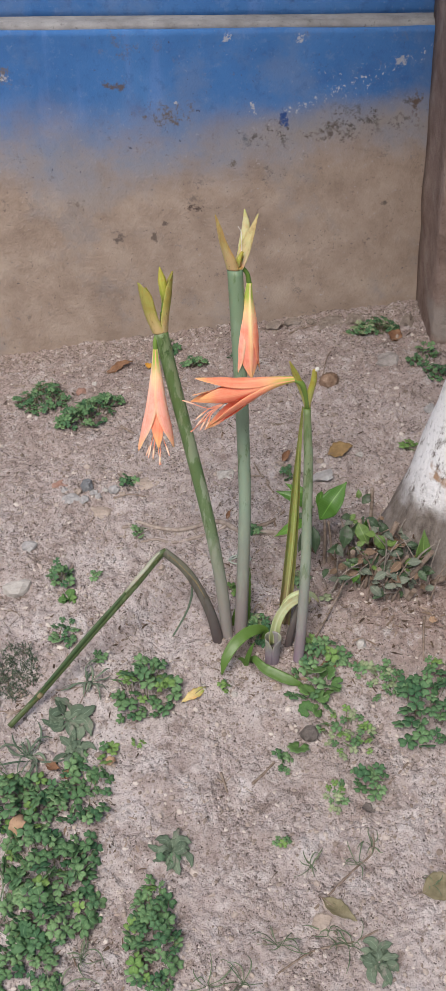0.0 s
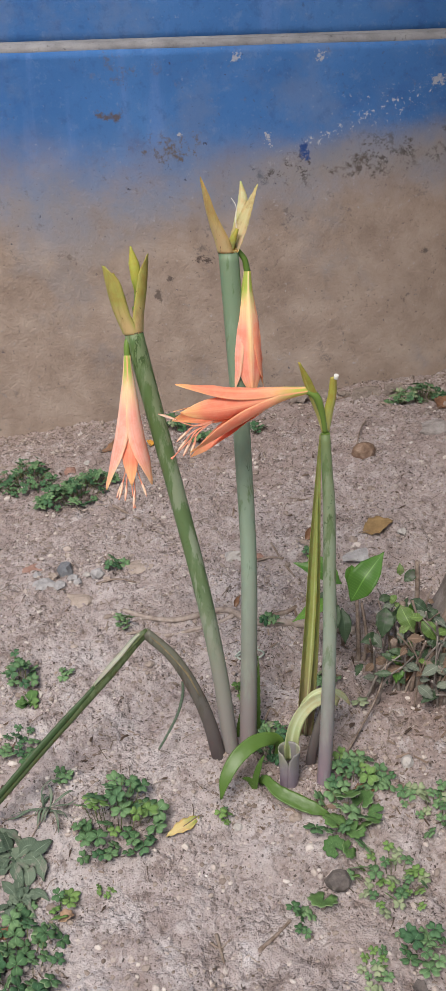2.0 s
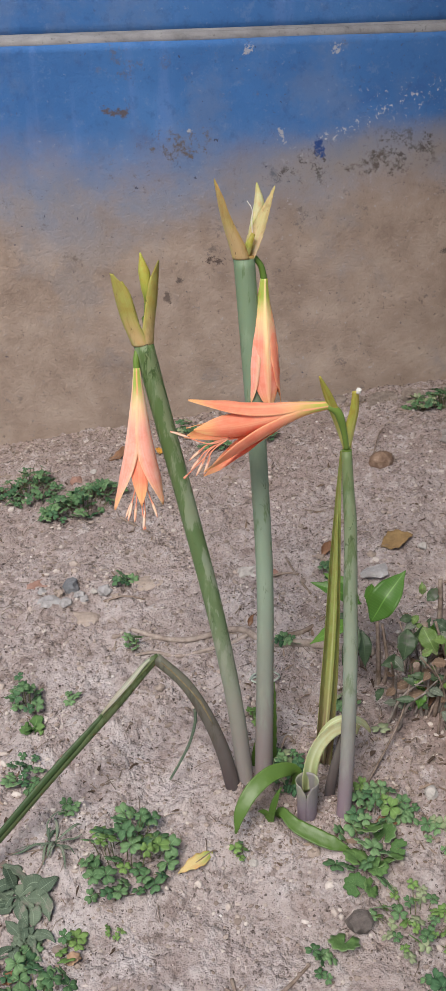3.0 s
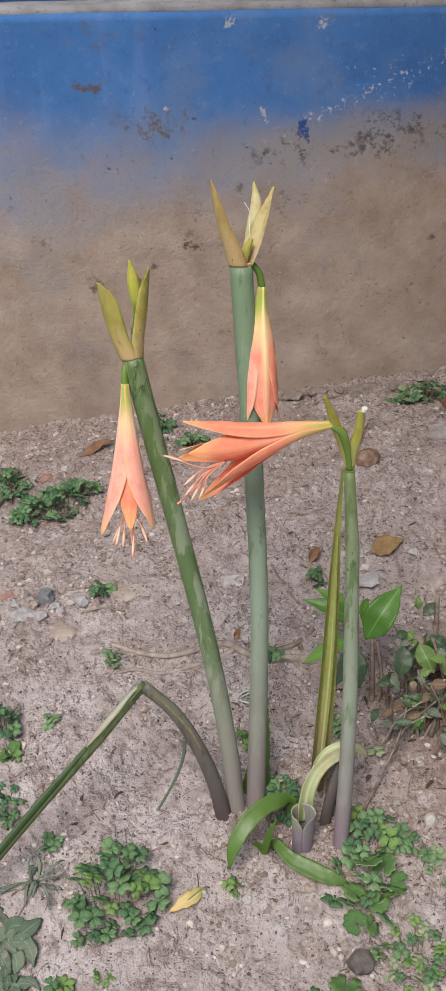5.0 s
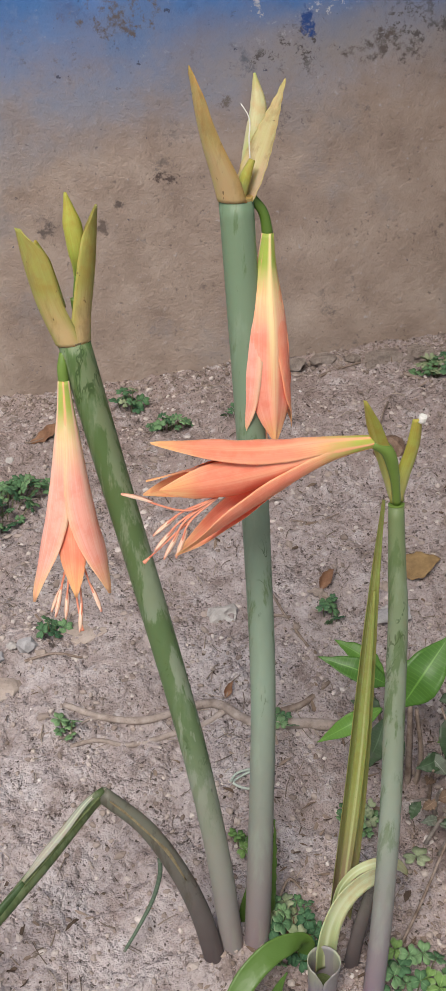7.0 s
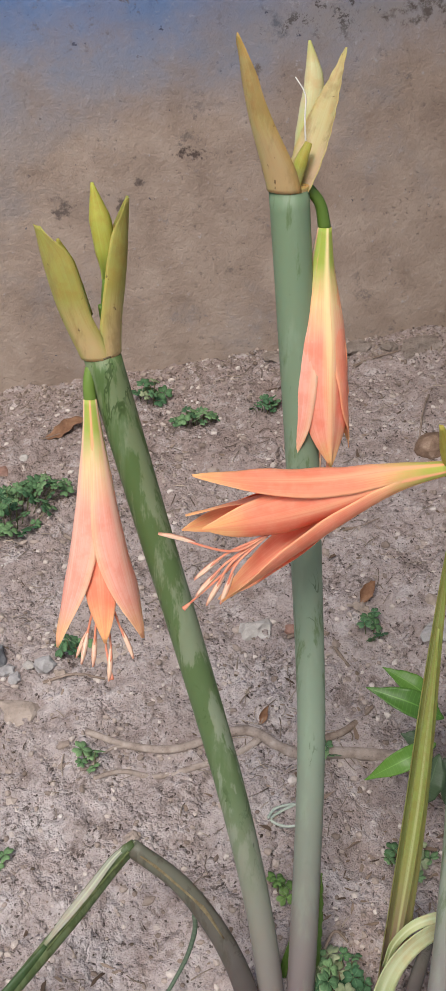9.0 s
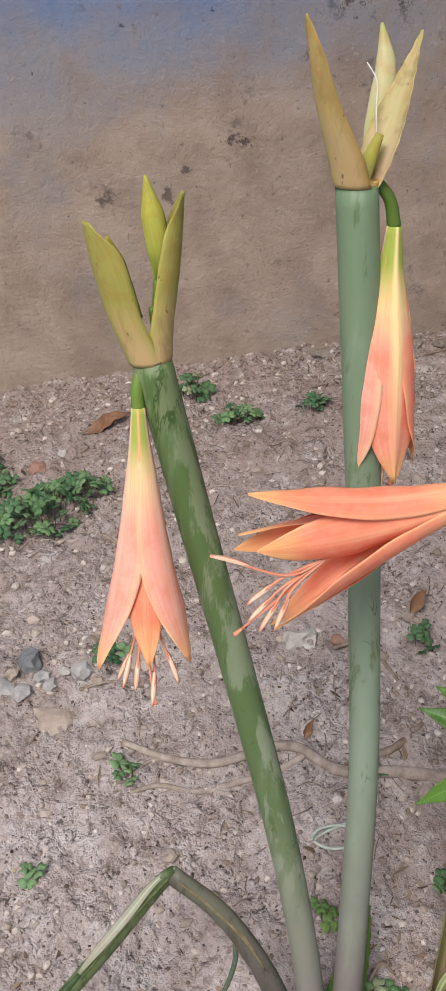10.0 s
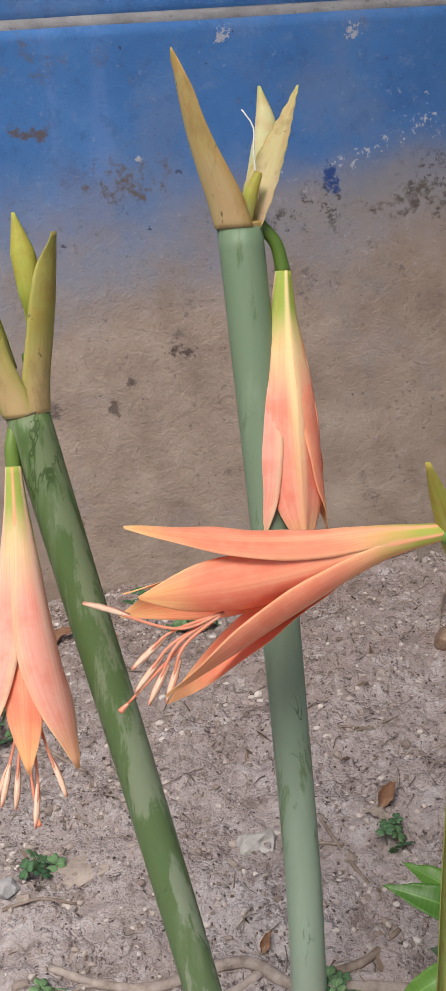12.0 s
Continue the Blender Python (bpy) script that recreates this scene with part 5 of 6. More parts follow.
# ---- weeds on the ground ----
def clover_material(name, dark, light):
    """Matt trefoil green: darker towards the stalk, a pale fold down each leaflet, pale worn rims on some leaves."""
    s = Shade(name, 0.7, 0.2)
    u, v, _ = s.xyz(s.coord("UV"))
    r = s.random()
    n = s.noise(s.coord(), 2.2, 3)
    col = s.ramp(s.math("ADD", s.math("MULTIPLY", r, 0.8), s.math("MULTIPLY", n, 0.35)), (0.1, dark), (0.95, light))
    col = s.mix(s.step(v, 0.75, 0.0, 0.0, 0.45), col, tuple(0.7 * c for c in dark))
    fold = s.math("MULTIPLY", s.step(s.math("ABSOLUTE", s.math("SUBTRACT", u, 0.5)), 0.07, 0.02), s.step(v, 1.0, 0.2, 0.0, 0.5))
    col = s.mix(fold, col, tuple(min(1, 1.5 * c + 0.02) for c in light))
    rim = s.math("MULTIPLY", s.step(v, 0.8, 1.0), s.step(s.math("FRACT", s.math("MULTIPLY", r, 7.3)), 0.6, 0.8, 0.0, 0.5))
    col = s.mix(rim, col, (0.30, 0.36, 0.22))
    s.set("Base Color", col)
    s.bump(n, 0.15, 0.02)
    return s.mat



CLOVER = clover_material("clover_green", (0.055, 0.125, 0.052), (0.165, 0.275, 0.125))
CLOVER_PALE = clover_material("young_clover", (0.105, 0.20, 0.055), (0.18, 0.285, 0.085))
# The same clover green again, with shade put into the colour.
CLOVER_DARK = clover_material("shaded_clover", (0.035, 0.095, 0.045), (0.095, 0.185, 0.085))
ROUND_GREEN = clover_material("round_leaf_green", (0.050, 0.115, 0.036), (0.125, 0.22, 0.068))
DUSTY = leaf_material("dusty_grey_green", (0.060, 0.090, 0.062), (0.145, 0.185, 0.13), 0.85, 6.0, (0.21, 0.20, 0.165), 0.1)
FRESH = leaf_material("blue_green_leaf", (0.07, 0.14, 0.075), (0.13, 0.21, 0.12), 0.7, 0.0)
GRASS = leaf_material("thin_grass", (0.075, 0.11, 0.06), (0.15, 0.185, 0.11), 0.8, 0.0)
STALK = leaf_material("weed_stalk", (0.10, 0.12, 0.05), (0.17, 0.17, 0.08), 0.7, 0.0)
PALE_LEAF = leaf_material("variegated_pale", (0.19, 0.24, 0.125), (0.31, 0.35, 0.21), 0.7, 0.0, (0.12, 0.20, 0.06))


def heart_leaf(lobes, notch, fold, seed):
    """A leaf of heart-shaped leaflets round its stalk, of radius 1 and facing up."""
    rnd = random.Random(seed)
    bm = bmesh.new()
    uv = bm.loops.layers.uv.verify()
    for k in range(lobes):
        a0 = 2 * math.pi * k / lobes + rnd.uniform(-0.12, 0.12)
        size = rnd.uniform(0.88, 1.05)
        tilt = rnd.uniform(-0.08, 0.14)
        outline = []
        for i in range(13):
            t = -1 + 2 * i / 12
            ang = t * 0.92
            r = size * (1.0 - notch * max(0, 1 - abs(t) * 2.4)) * (1.0 - 0.30 * max(0, abs(t) - 0.55) / 0.45)
            w = math.sin(ang) * r * 0.92
            outline.append((math.cos(ang) * r, w, -fold * abs(w) + tilt * r * 0.5))
        rows = []
        for f in (0.04, 0.55, 1.0):
            rows.append([(x * f, y * f, z * f + 0.05 * math.sin(f * 3)) for x, y, z in outline])
        ca, sa = math.cos(a0), math.sin(a0)
        vs = [[bm.verts.new((x * ca - y * sa, x * sa + y * ca, z)) for x, y, z in row] for row in rows]
        for r0 in range(2):
            for i in range(12):
                f = bm.faces.new((vs[r0][i], vs[r0 + 1][i], vs[r0 + 1][i + 1], vs[r0][i + 1]))
                f.smooth = True
                for loop, (uu, vv) in zip(f.loops, ((i, r0), (i, r0 + 1), (i + 1, r0 + 1), (i + 1, r0))):
                    loop[uv].uv = (uu / 12, vv / 2)
    res = bmesh.ops.extrude_face_region(bm, geom=bm.faces[:])
    bmesh.ops.translate(bm, verts=[g for g in res["geom"] if isinstance(g, bmesh.types.BMVert)], vec=(0, 0, -0.035))
    return bm


def round_leaf(seed):
    rnd = random.Random(seed)
    bm = bmesh.new()
    uv = bm.loops.layers.uv.verify()
    n = 44
    rings = []
    for f in (0.12, 0.6, 1.0):
        ring = []
        for k in range(n + 1):
            a = 0.28 + (2 * math.pi - 0.56) * k / n
            r = f * (1 + f * 0.085 * math.sin(a * 9 + seed) + 0.03 * rnd.uniform(-1, 1))
            ring.append(bm.verts.new((r * math.cos(a), r * math.sin(a), 0.16 * f * f + 0.05 * math.sin(a * 3 + seed) * f)))
        rings.append(ring)
    for a, b in zip(rings, rings[1:]):
        for k in range(n):
            f = bm.faces.new((a[k], b[k], b[k + 1], a[k + 1]))
            f.smooth = True
            for loop, (kk, ii) in zip(f.loops, ((k, 0), (k, 1), (k + 1, 1), (k + 1, 0))):
                loop[uv].uv = (kk * 0.35 % 1.0, (rings.index(a) + ii) / 2)
    bm.faces.new(rings[0])
    res = bmesh.ops.extrude_face_region(bm, geom=bm.faces[:])
    bmesh.ops.translate(bm, verts=[g for g in res["geom"] if isinstance(g, bmesh.types.BMVert)], vec=(0, 0, -0.05))
    return bm


LEAF_MESH = {}
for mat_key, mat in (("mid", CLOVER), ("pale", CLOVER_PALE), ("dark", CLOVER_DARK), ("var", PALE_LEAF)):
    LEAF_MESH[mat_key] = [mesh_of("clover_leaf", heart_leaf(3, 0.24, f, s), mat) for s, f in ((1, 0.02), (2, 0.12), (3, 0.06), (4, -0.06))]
LEAF_MESH["round"] = [mesh_of("round_leaf", round_leaf(s), ROUND_GREEN) for s in (1, 2, 3)]


def mat_patch(name, label, centre, size, count, leaf, kinds, height=0.014, turn=0.0, seed=0, group="clover patches", category="clover"):
    """A low cushion of leaves over an uneven ellipse of soil, each leaf on its own thin stalk."""
    rnd = random.Random(seed)
    cx, cy = centre
    root = thing(name, (cx, cy, soil(cx, cy)), label, category, group)
    stalks = bmesh.new()
    placed, tries = [], 0
    while len(placed) < count and tries < count * 60:
        tries += 1
        a, r = rnd.uniform(0, 2 * math.pi), math.sqrt(rnd.random())
        edge = 0.78 + 0.35 * noise.noise(Vector((math.cos(a) * 1.6, math.sin(a) * 1.6, seed * 3.7)))
        dx, dy = math.cos(a) * r * size[0] * edge, math.sin(a) * r * size[1] * edge
        x, y = cx + dx * math.cos(turn) - dy * math.sin(turn), cy + dx * math.sin(turn) + dy * math.cos(turn)
        if min((math.hypot(x - p, y - q) for p, q in placed), default=9) < leaf * 0.86:
            continue
        placed.append((x, y))
        z = soil(x, y)
        h = height * (1.05 - 0.75 * r * r) * rnd.uniform(0.25, 1.45) + 0.002
        lean = Vector((x - cx, y - cy, 0)) * 0.25
        ob = new("leaf", rnd.choice(LEAF_MESH[rnd.choice(kinds)]))
        ob.parent = root
        s = leaf * rnd.uniform(0.7, 1.3)
        top = Vector((x, y, z + h)) + lean * 0.4
        ob.location = top - where(root)
        ob.rotation_euler = (rnd.gauss(0.20, 0.34) - dy * 3, rnd.gauss(0, 0.34) + dx * 3, rnd.uniform(0, 6.28))
        ob.scale = (s, s, s)
        foot = (x - lean.x * 0.8, y - lean.y * 0.8)
        tube([(*foot, soil(*foot) - 0.001), (x - lean.x * 0.2, y - lean.y * 0.2, z + h * 0.6), top], [0.00045, 0.0004], 4, 4, bm=stalks)
    tagged(part("stalk_tangle", stalks, STALK, root, "thin pale stalks"), kind="stuff")


LOOSE = ("mid", "mid", "dark", "mid", "dark", "mid", "mid", "dark", "pale")
mat_patch("clover_patch", "rounded tuft of clover with a few yellow-green leaves", (-0.086, -0.135), (0.046, 0.044), 42, 0.0092, ("mid", "mid", "dark", "dark", "mid", "pale"), 0.028, seed=1)
mat_patch("clover_patch", "large dense mat of bright clover", (-0.182, -0.362), (0.060, 0.085), 118, 0.0094, LOOSE, 0.024, seed=2)
mat_patch("clover_patch", "clover mat with a dead leaf lying in it", (-0.228, -0.268), (0.052, 0.045), 50, 0.0096, LOOSE, 0.024, seed=3)
mat_patch("clover_patch", "small clover tuft between two mats", (-0.155, -0.262), (0.036, 0.05), 36, 0.0088, ("mid", "dark", "mid"), 0.018, seed=4)
mat_patch("clover_patch", "clover tuft running out along a stalk", (-0.072, -0.430), (0.034, 0.060), 58, 0.0084, LOOSE, 0.022, seed=5)
mat_patch("clover_patch", "dark green clover tuft with larger leaves", (0.262, -0.170), (0.048, 0.052), 42, 0.0100, ("dark", "dark", "mid"), 0.030, seed=6)
mat_patch("clover_patch", "sparse scatter of small pale clover", (0.167, -0.192), (0.038, 0.042), 34, 0.0062, ("mid", "pale", "var", "pale"), 0.008, seed=7)
mat_patch("clover_patch", "little clover tuft on bare soil", (0.186, -0.252), (0.026, 0.026), 13, 0.0080, ("mid", "dark"), 0.012, seed=8)
mat_patch("clover_patch", "tiny pale clover flat on the soil", (0.140, -0.272), (0.016, 0.022), 13, 0.0056, ("mid", "pale", "var"), 0.006, seed=9)
mat_patch("clover_patch", "clover weeds crowded against rough grass", (-0.205, -0.455), (0.050, 0.040), 38, 0.0075, ("mid", "dark", "mid"), 0.016, seed=10)
mat_patch("clover_patch", "long clover tuft near the wall", (-0.172, 0.362), (0.062, 0.034), 74, 0.0072, ("mid", "dark", "mid"), 0.020, 0.45, seed=11)
mat_patch("clover_patch", "dark fine-leaved weeds near the wall", (-0.248, 0.418), (0.050, 0.044), 90, 0.0052, ("dark", "dark", "mid"), 0.020, seed=12)
mat_patch("clover_patch", "weeds under the broken foot of the wall", (0.285, 0.497), (0.046, 0.026), 52, 0.0062, ("mid", "dark", "var"), 0.018, seed=13)
mat_patch("clover_patch", "small weed beside the pillar", (0.345, 0.402), (0.024, 0.020), 20, 0.0062, ("dark", "mid"), 0.016, seed=14)
mat_patch("clover_patch", "small weed in front of the pillar", (0.360, 0.366), (0.022, 0.018), 18, 0.0062, ("dark", "mid"), 0.014, seed=15)
mat_patch("clover_patch", "loose scatter of clover beside the dark tuft", (0.218, -0.128), (0.030, 0.030), 20, 0.0062, ("mid", "var", "mid"), 0.008, seed=16)
mat_patch("clover_patch", "clover in the shade between the stalks", (0.062, -0.055), (0.022, 0.026), 26, 0.0068, ("mid", "dark", "dark", "var"), 0.016, seed=17)
mat_patch("clover_patch", "clover at the foot of the thin stalk", (0.140, -0.088), (0.026, 0.024), 16, 0.0085, ("mid", "dark", "pale"), 0.014, seed=18)
mat_patch("clover_patch", "single bushy weed at the wall", (-0.048, 0.520), (0.016, 0.012), 14, 0.0068, ("mid", "dark", "var"), 0.022, seed=19)
mat_patch("clover_patch", "low clover tuft close to the wall", (-0.006, 0.470), (0.020, 0.014), 20, 0.0062, ("mid", "dark"), 0.014, seed=20)
mat_patch("clover_patch", "thin dark weed near the wall", (0.062, 0.470), (0.016, 0.012), 12, 0.0052, ("dark",), 0.014, seed=21)
mat_patch("round_leaf_patch", "creeping patch of round scalloped leaves", (0.133, -0.140), (0.033, 0.043), 19, 0.0098, ("round", "round", "mid"), 0.011, seed=22, group="", category="weed")
mat_patch("clover_sprig", "small clover sprig near a root", (-0.091, 0.101), (0.009, 0.009), 5, 0.0068, ("mid",), 0.014, seed=30, group="clover sprigs")
mat_patch("clover_sprig", "tiny clover sprig on soil", (-0.146, 0.037), (0.007, 0.006), 3, 0.0055, ("mid",), 0.005, seed=31, group="clover sprigs")
mat_patch("clover_sprig", "clover sprig by the flat stones", (-0.108, 0.200), (0.012, 0.012), 7, 0.0068, ("dark", "mid"), 0.010, seed=32, group="clover sprigs")
mat_patch("clover_sprig", "clover sprig at the root", (0.070, 0.098), (0.012, 0.008), 5, 0.0068, ("mid", "dark"), 0.008, seed=33, group="clover sprigs")
mat_patch("clover_sprig", "clover behind the thin stalk", (0.118, 0.026), (0.018, 0.016), 10, 0.0064, ("mid", "var", "mid"), 0.008, seed=34, group="clover sprigs")
mat_patch("clover_sprig", "white-edged clover leaf on soil", (0.159, -0.008), (0.005, 0.005), 2, 0.0105, ("var",), 0.006, seed=35, group="clover sprigs")
mat_patch("clover_sprig", "pale clover specks in front of the stump", (0.075, -0.323), (0.010, 0.008), 5, 0.0050, ("pale", "mid"), 0.004, seed=36, group="clover sprigs")
mat_patch("clover_sprig", "clover sprig beside a round leaf", (0.084, -0.221), (0.011, 0.014), 6, 0.0070, ("mid",), 0.010, seed=37, group="clover sprigs")
mat_patch("round_leaf_sprig", "one round leaf flat on the soil", (0.104, -0.209), (0.003, 0.003), 1, 0.0115, ("round",), 0.006, seed=38, group="clover sprigs")
mat_patch("clover_sprig", "green shoot by the trunk", (0.300, 0.236), (0.012, 0.008), 4, 0.0085, ("pale",), 0.008, seed=39, group="clover sprigs")
mat_patch("clover_sprig", "clover sprig at a straw", (0.284, -0.103), (0.008, 0.008), 3, 0.0090, ("pale", "mid"), 0.008, seed=40, group="clover sprigs")
mat_patch("clover_sprig", "clover sprig beside the stalk", (0.172, -0.095), (0.010, 0.008), 4, 0.0072, ("mid",), 0.008, seed=41, group="clover sprigs")
mat_patch("clover_sprig", "clover sprig on crumbly soil", (0.194, -0.112), (0.012, 0.010), 5, 0.0070, ("mid", "var"), 0.006, seed=42, group="clover sprigs")
mat_patch("clover_sprig", "tiny clover sprig on bare soil", (-0.090, -0.194), (0.010, 0.005), 4, 0.0050, ("mid", "pale"), 0.004, seed=43, group="clover sprigs")
mat_patch("clover_sprig", "clover sprig with a dead leaf under it", (-0.126, -0.205), (0.010, 0.012), 6, 0.0088, ("mid", "pale"), 0.014, seed=44, group="clover sprigs")
mat_patch("clover_sprig", "loose clover under the bent stalk", (-0.186, -0.047), (0.022, 0.022), 14, 0.0064, ("mid", "dark"), 0.008, seed=45, group="clover sprigs")
mat_patch("clover_sprig", "clover sprig under the fallen stalk", (-0.138, -0.088), (0.008, 0.008), 4, 0.0066, ("mid",), 0.008, seed=46, group="clover sprigs")
mat_patch("clover_sprig", "small clover near the stones", (0.120, 0.198), (0.010, 0.012), 6, 0.0058, ("dark", "mid"), 0.010, seed=47, group="clover sprigs")
mat_patch("clover_sprig", "small bright leaves beside the strap leaf", (0.016, -0.128), (0.008, 0.008), 4, 0.0060, ("mid", "pale"), 0.006, seed=48, group="clover sprigs")
mat_patch("clover_sprig", "small clover at the tall stalk's foot", (0.034, 0.005), (0.006, 0.008), 4, 0.0058, ("pale",), 0.010, seed=49, group="clover sprigs")


def rosette(name, label, centre, reach, count, half, mat, rise=0.35, seed=0, category="weed", group="", spoon=False):
    """Pointed leaves radiating from one crown."""
    rnd = random.Random(seed)
    cx, cy = centre
    z = soil(cx, cy)
    root = thing(name, (cx, cy, z), label, category, group)
    for k in range(count):
        a = 2 * math.pi * (k + rnd.uniform(-0.6, 0.6)) / count
        ln = reach * rnd.uniform(0.35, 1.15)
        bend = rnd.uniform(-1.0, 1.0)
        up = ln * rise * rnd.uniform(0.2, 1.4)
        o = np.array((cx, cy, 0)) + 0.12 * reach * np.array((rnd.uniform(-1, 1), rnd.uniform(-1, 1), 0))
        p = [(o[0], o[1], soil(o[0], o[1]) + 0.0005)]
        for f, turn, lift in ((0.4, 0.3, 0.85), (0.75, 0.7, 1.0), (1.0, 1.0, rnd.uniform(0.2, 0.8))):
            x, y = o[0] + math.cos(a + bend * turn) * ln * f, o[1] + math.sin(a + bend * turn) * ln * f
            p.append((x, y, soil(x, y) + 0.0015 + up * lift))
        w = half * rnd.uniform(0.6, 1.2)
        tilt = (rnd.uniform(-0.7, 0.7), rnd.uniform(-0.8, 0.4), 1)
        prof = [0.0006, 0.0009, 0.0016, w * 0.8, w, w * 0.92, w * 0.55, 0.0004] if spoon else [0.0006, w * 0.4, w * 0.8, w, w * 0.95, w * 0.65, 0.0003]
        part("leaf", blade(p, prof, tilt, rnd.uniform(0.12, 0.4), 0.0006, 7, 14, 0.0013 if half > 0.002 else 0.0, seed=k), mat, root)


rosette("weed_rosette", "dusty weed with broad toothed leaves on soil", (-0.174, -0.160), 0.034, 18, 0.0064, DUSTY, 0.16, 1, spoon=True)
rosette("weed_rosette", "low dusty weed with small oval leaves", (-0.166, -0.196), 0.027, 20, 0.0054, DUSTY, 0.16, 9, spoon=True)
rosette("weed_rosette", "grey rosette of blunt leaves on bare soil", (-0.050, -0.330), 0.025, 24, 0.0055, DUSTY, 0.24, 2, spoon=True)
rosette("weed_rosette", "dusty leafy weed on bare soil", (0.166, -0.460), 0.025, 24, 0.0053, DUSTY, 0.24, 3, spoon=True)
rosette("weed_rosette", "fresh young leaves at the crown of a grey rosette", (-0.052, -0.340), 0.017, 5, 0.0052, FRESH, 0.45, 12, spoon=True)
rosette("weed_rosette", "narrow-leaved grey weed on soil", (-0.220, -0.205), 0.040, 22, 0.0017, DUSTY, 0.3, 4)
rosette("weed_rosette", "wilted narrow weed among straw", (-0.150, -0.120), 0.030, 16, 0.0014, DUSTY, 0.25, 5)
mat_patch("upright_weed", "young upright weed with stacked leaves", (-0.193, 0.030), (0.015, 0.020), 16, 0.0062, ("mid", "dark", "mid"), 0.030, seed=60, group="", category="weed")
rosette("upright_weed", "single rounded green leaf beside a stone", (-0.182, 0.002), 0.020, 4, 0.0078, ROUND_GREEN, 0.6, 7)
rosette("upright_weed", "green sprout among weeds", (-0.205, -0.425), 0.018, 5, 0.0045, CLOVER_DARK, 0.5, 8)
GRASS_AT = (((0.107, -0.351), 0.030, 9), ((0.064, -0.436), 0.036, 10), ((0.021, -0.474), 0.036, 10), ((0.140, -0.440), 0.034, 9), ((-0.146, -0.442), 0.040, 12), ((-0.014, -0.474), 0.034, 8), ((0.158, -0.352), 0.026, 7), ((0.178, -0.330), 0.022, 7), ((-0.237, -0.235), 0.050, 14), ((-0.235, -0.395), 0.050, 16), ((-0.245, -0.345), 0.045, 12), ((-0.17, -0.48), 0.05, 16), ((0.118, -0.425), 0.030, 8), ((-0.226, 0.40), 0.030, 10), ((0.238, -0.378), 0.020, 8))
for n, (c, reach, count) in enumerate(GRASS_AT):
    rosette("grass_tuft", "thin dull grass tuft on the soil", c, reach * 0.8, count, 0.0007, GRASS, 0.35, 20 + n, "grass", "grass tufts")


def moss_mat():
    """A felt of very fine dead and green strands."""
    rnd = random.Random(5)
    bm = bmesh.new()
    for _ in range(420):
        a, r = rnd.uniform(0, 6.28), 0.030 * math.sqrt(rnd.random())
        x, y = -0.244 + r * math.cos(a), -0.098 + r * 1.25 * math.sin(a)
        b, ln = rnd.uniform(0, 6.28), rnd.uniform(0.004, 0.011)
        z = soil(x, y)
        tube([(x, y, z), (x + ln * 0.5 * math.cos(b), y + ln * 0.5 * math.sin(b), z + rnd.uniform(0.003, 0.008)), (x + ln * math.cos(b), y + ln * math.sin(b), z + 0.002)], [0.0005, 0.0003], 3, 4, bm=bm)
    solid("moss_mat", bm, DUSTY, (-0.244, -0.098, soil(-0.244, -0.098)), "felted grey-green mat of fine weed strands", "weed", kind="stuff")


moss_mat()

# ---- stones, dead leaves, sticks ----
def stone(name, label, at, size, mat, seed, turn=0.0, rough=0.55, flat=0.55, category="stone", group="loose stones"):
    x, y = at
    ob = new(name, mesh_of(name, pebble(size, seed, rough, flat, 2), mat))
    ob.location, ob.rotation_euler = (x, y, soil(x, y) - size[2] * 0.12), (0.1, -0.05, turn)
    return tagged(ob, label, category, group)


PALE_STONE = rough_material("pale_stone", (0.32, 0.295, 0.27), (0.43, 0.40, 0.37), (0.53, 0.50, 0.47), 70, 0.85, 0.4, 0.002)
TAN_STONE = rough_material("tan_stone", (0.25, 0.20, 0.165), (0.35, 0.285, 0.24), (0.43, 0.36, 0.31), 60, 0.85, 0.5, 0.002)
NUT = rough_material("brown_shell", (0.12, 0.075, 0.05), (0.23, 0.15, 0.105), (0.36, 0.265, 0.195), 90, 0.7, 0.7, 0.002)
MORTAR = rough_material("mortar_lump", (0.17, 0.135, 0.112), (0.27, 0.222, 0.19), (0.36, 0.305, 0.27), 70, 0.95, 1.0, 0.004)
MORTAR_PALE = rough_material("dull_flat_stone", (0.22, 0.19, 0.175), (0.32, 0.285, 0.265), (0.42, 0.38, 0.355), 70, 0.95, 0.9, 0.003)
CONE = rough_material("dark_pod", (0.07, 0.06, 0.055), (0.13, 0.11, 0.10), (0.20, 0.175, 0.16), 90, 0.8, 0.7, 0.002)
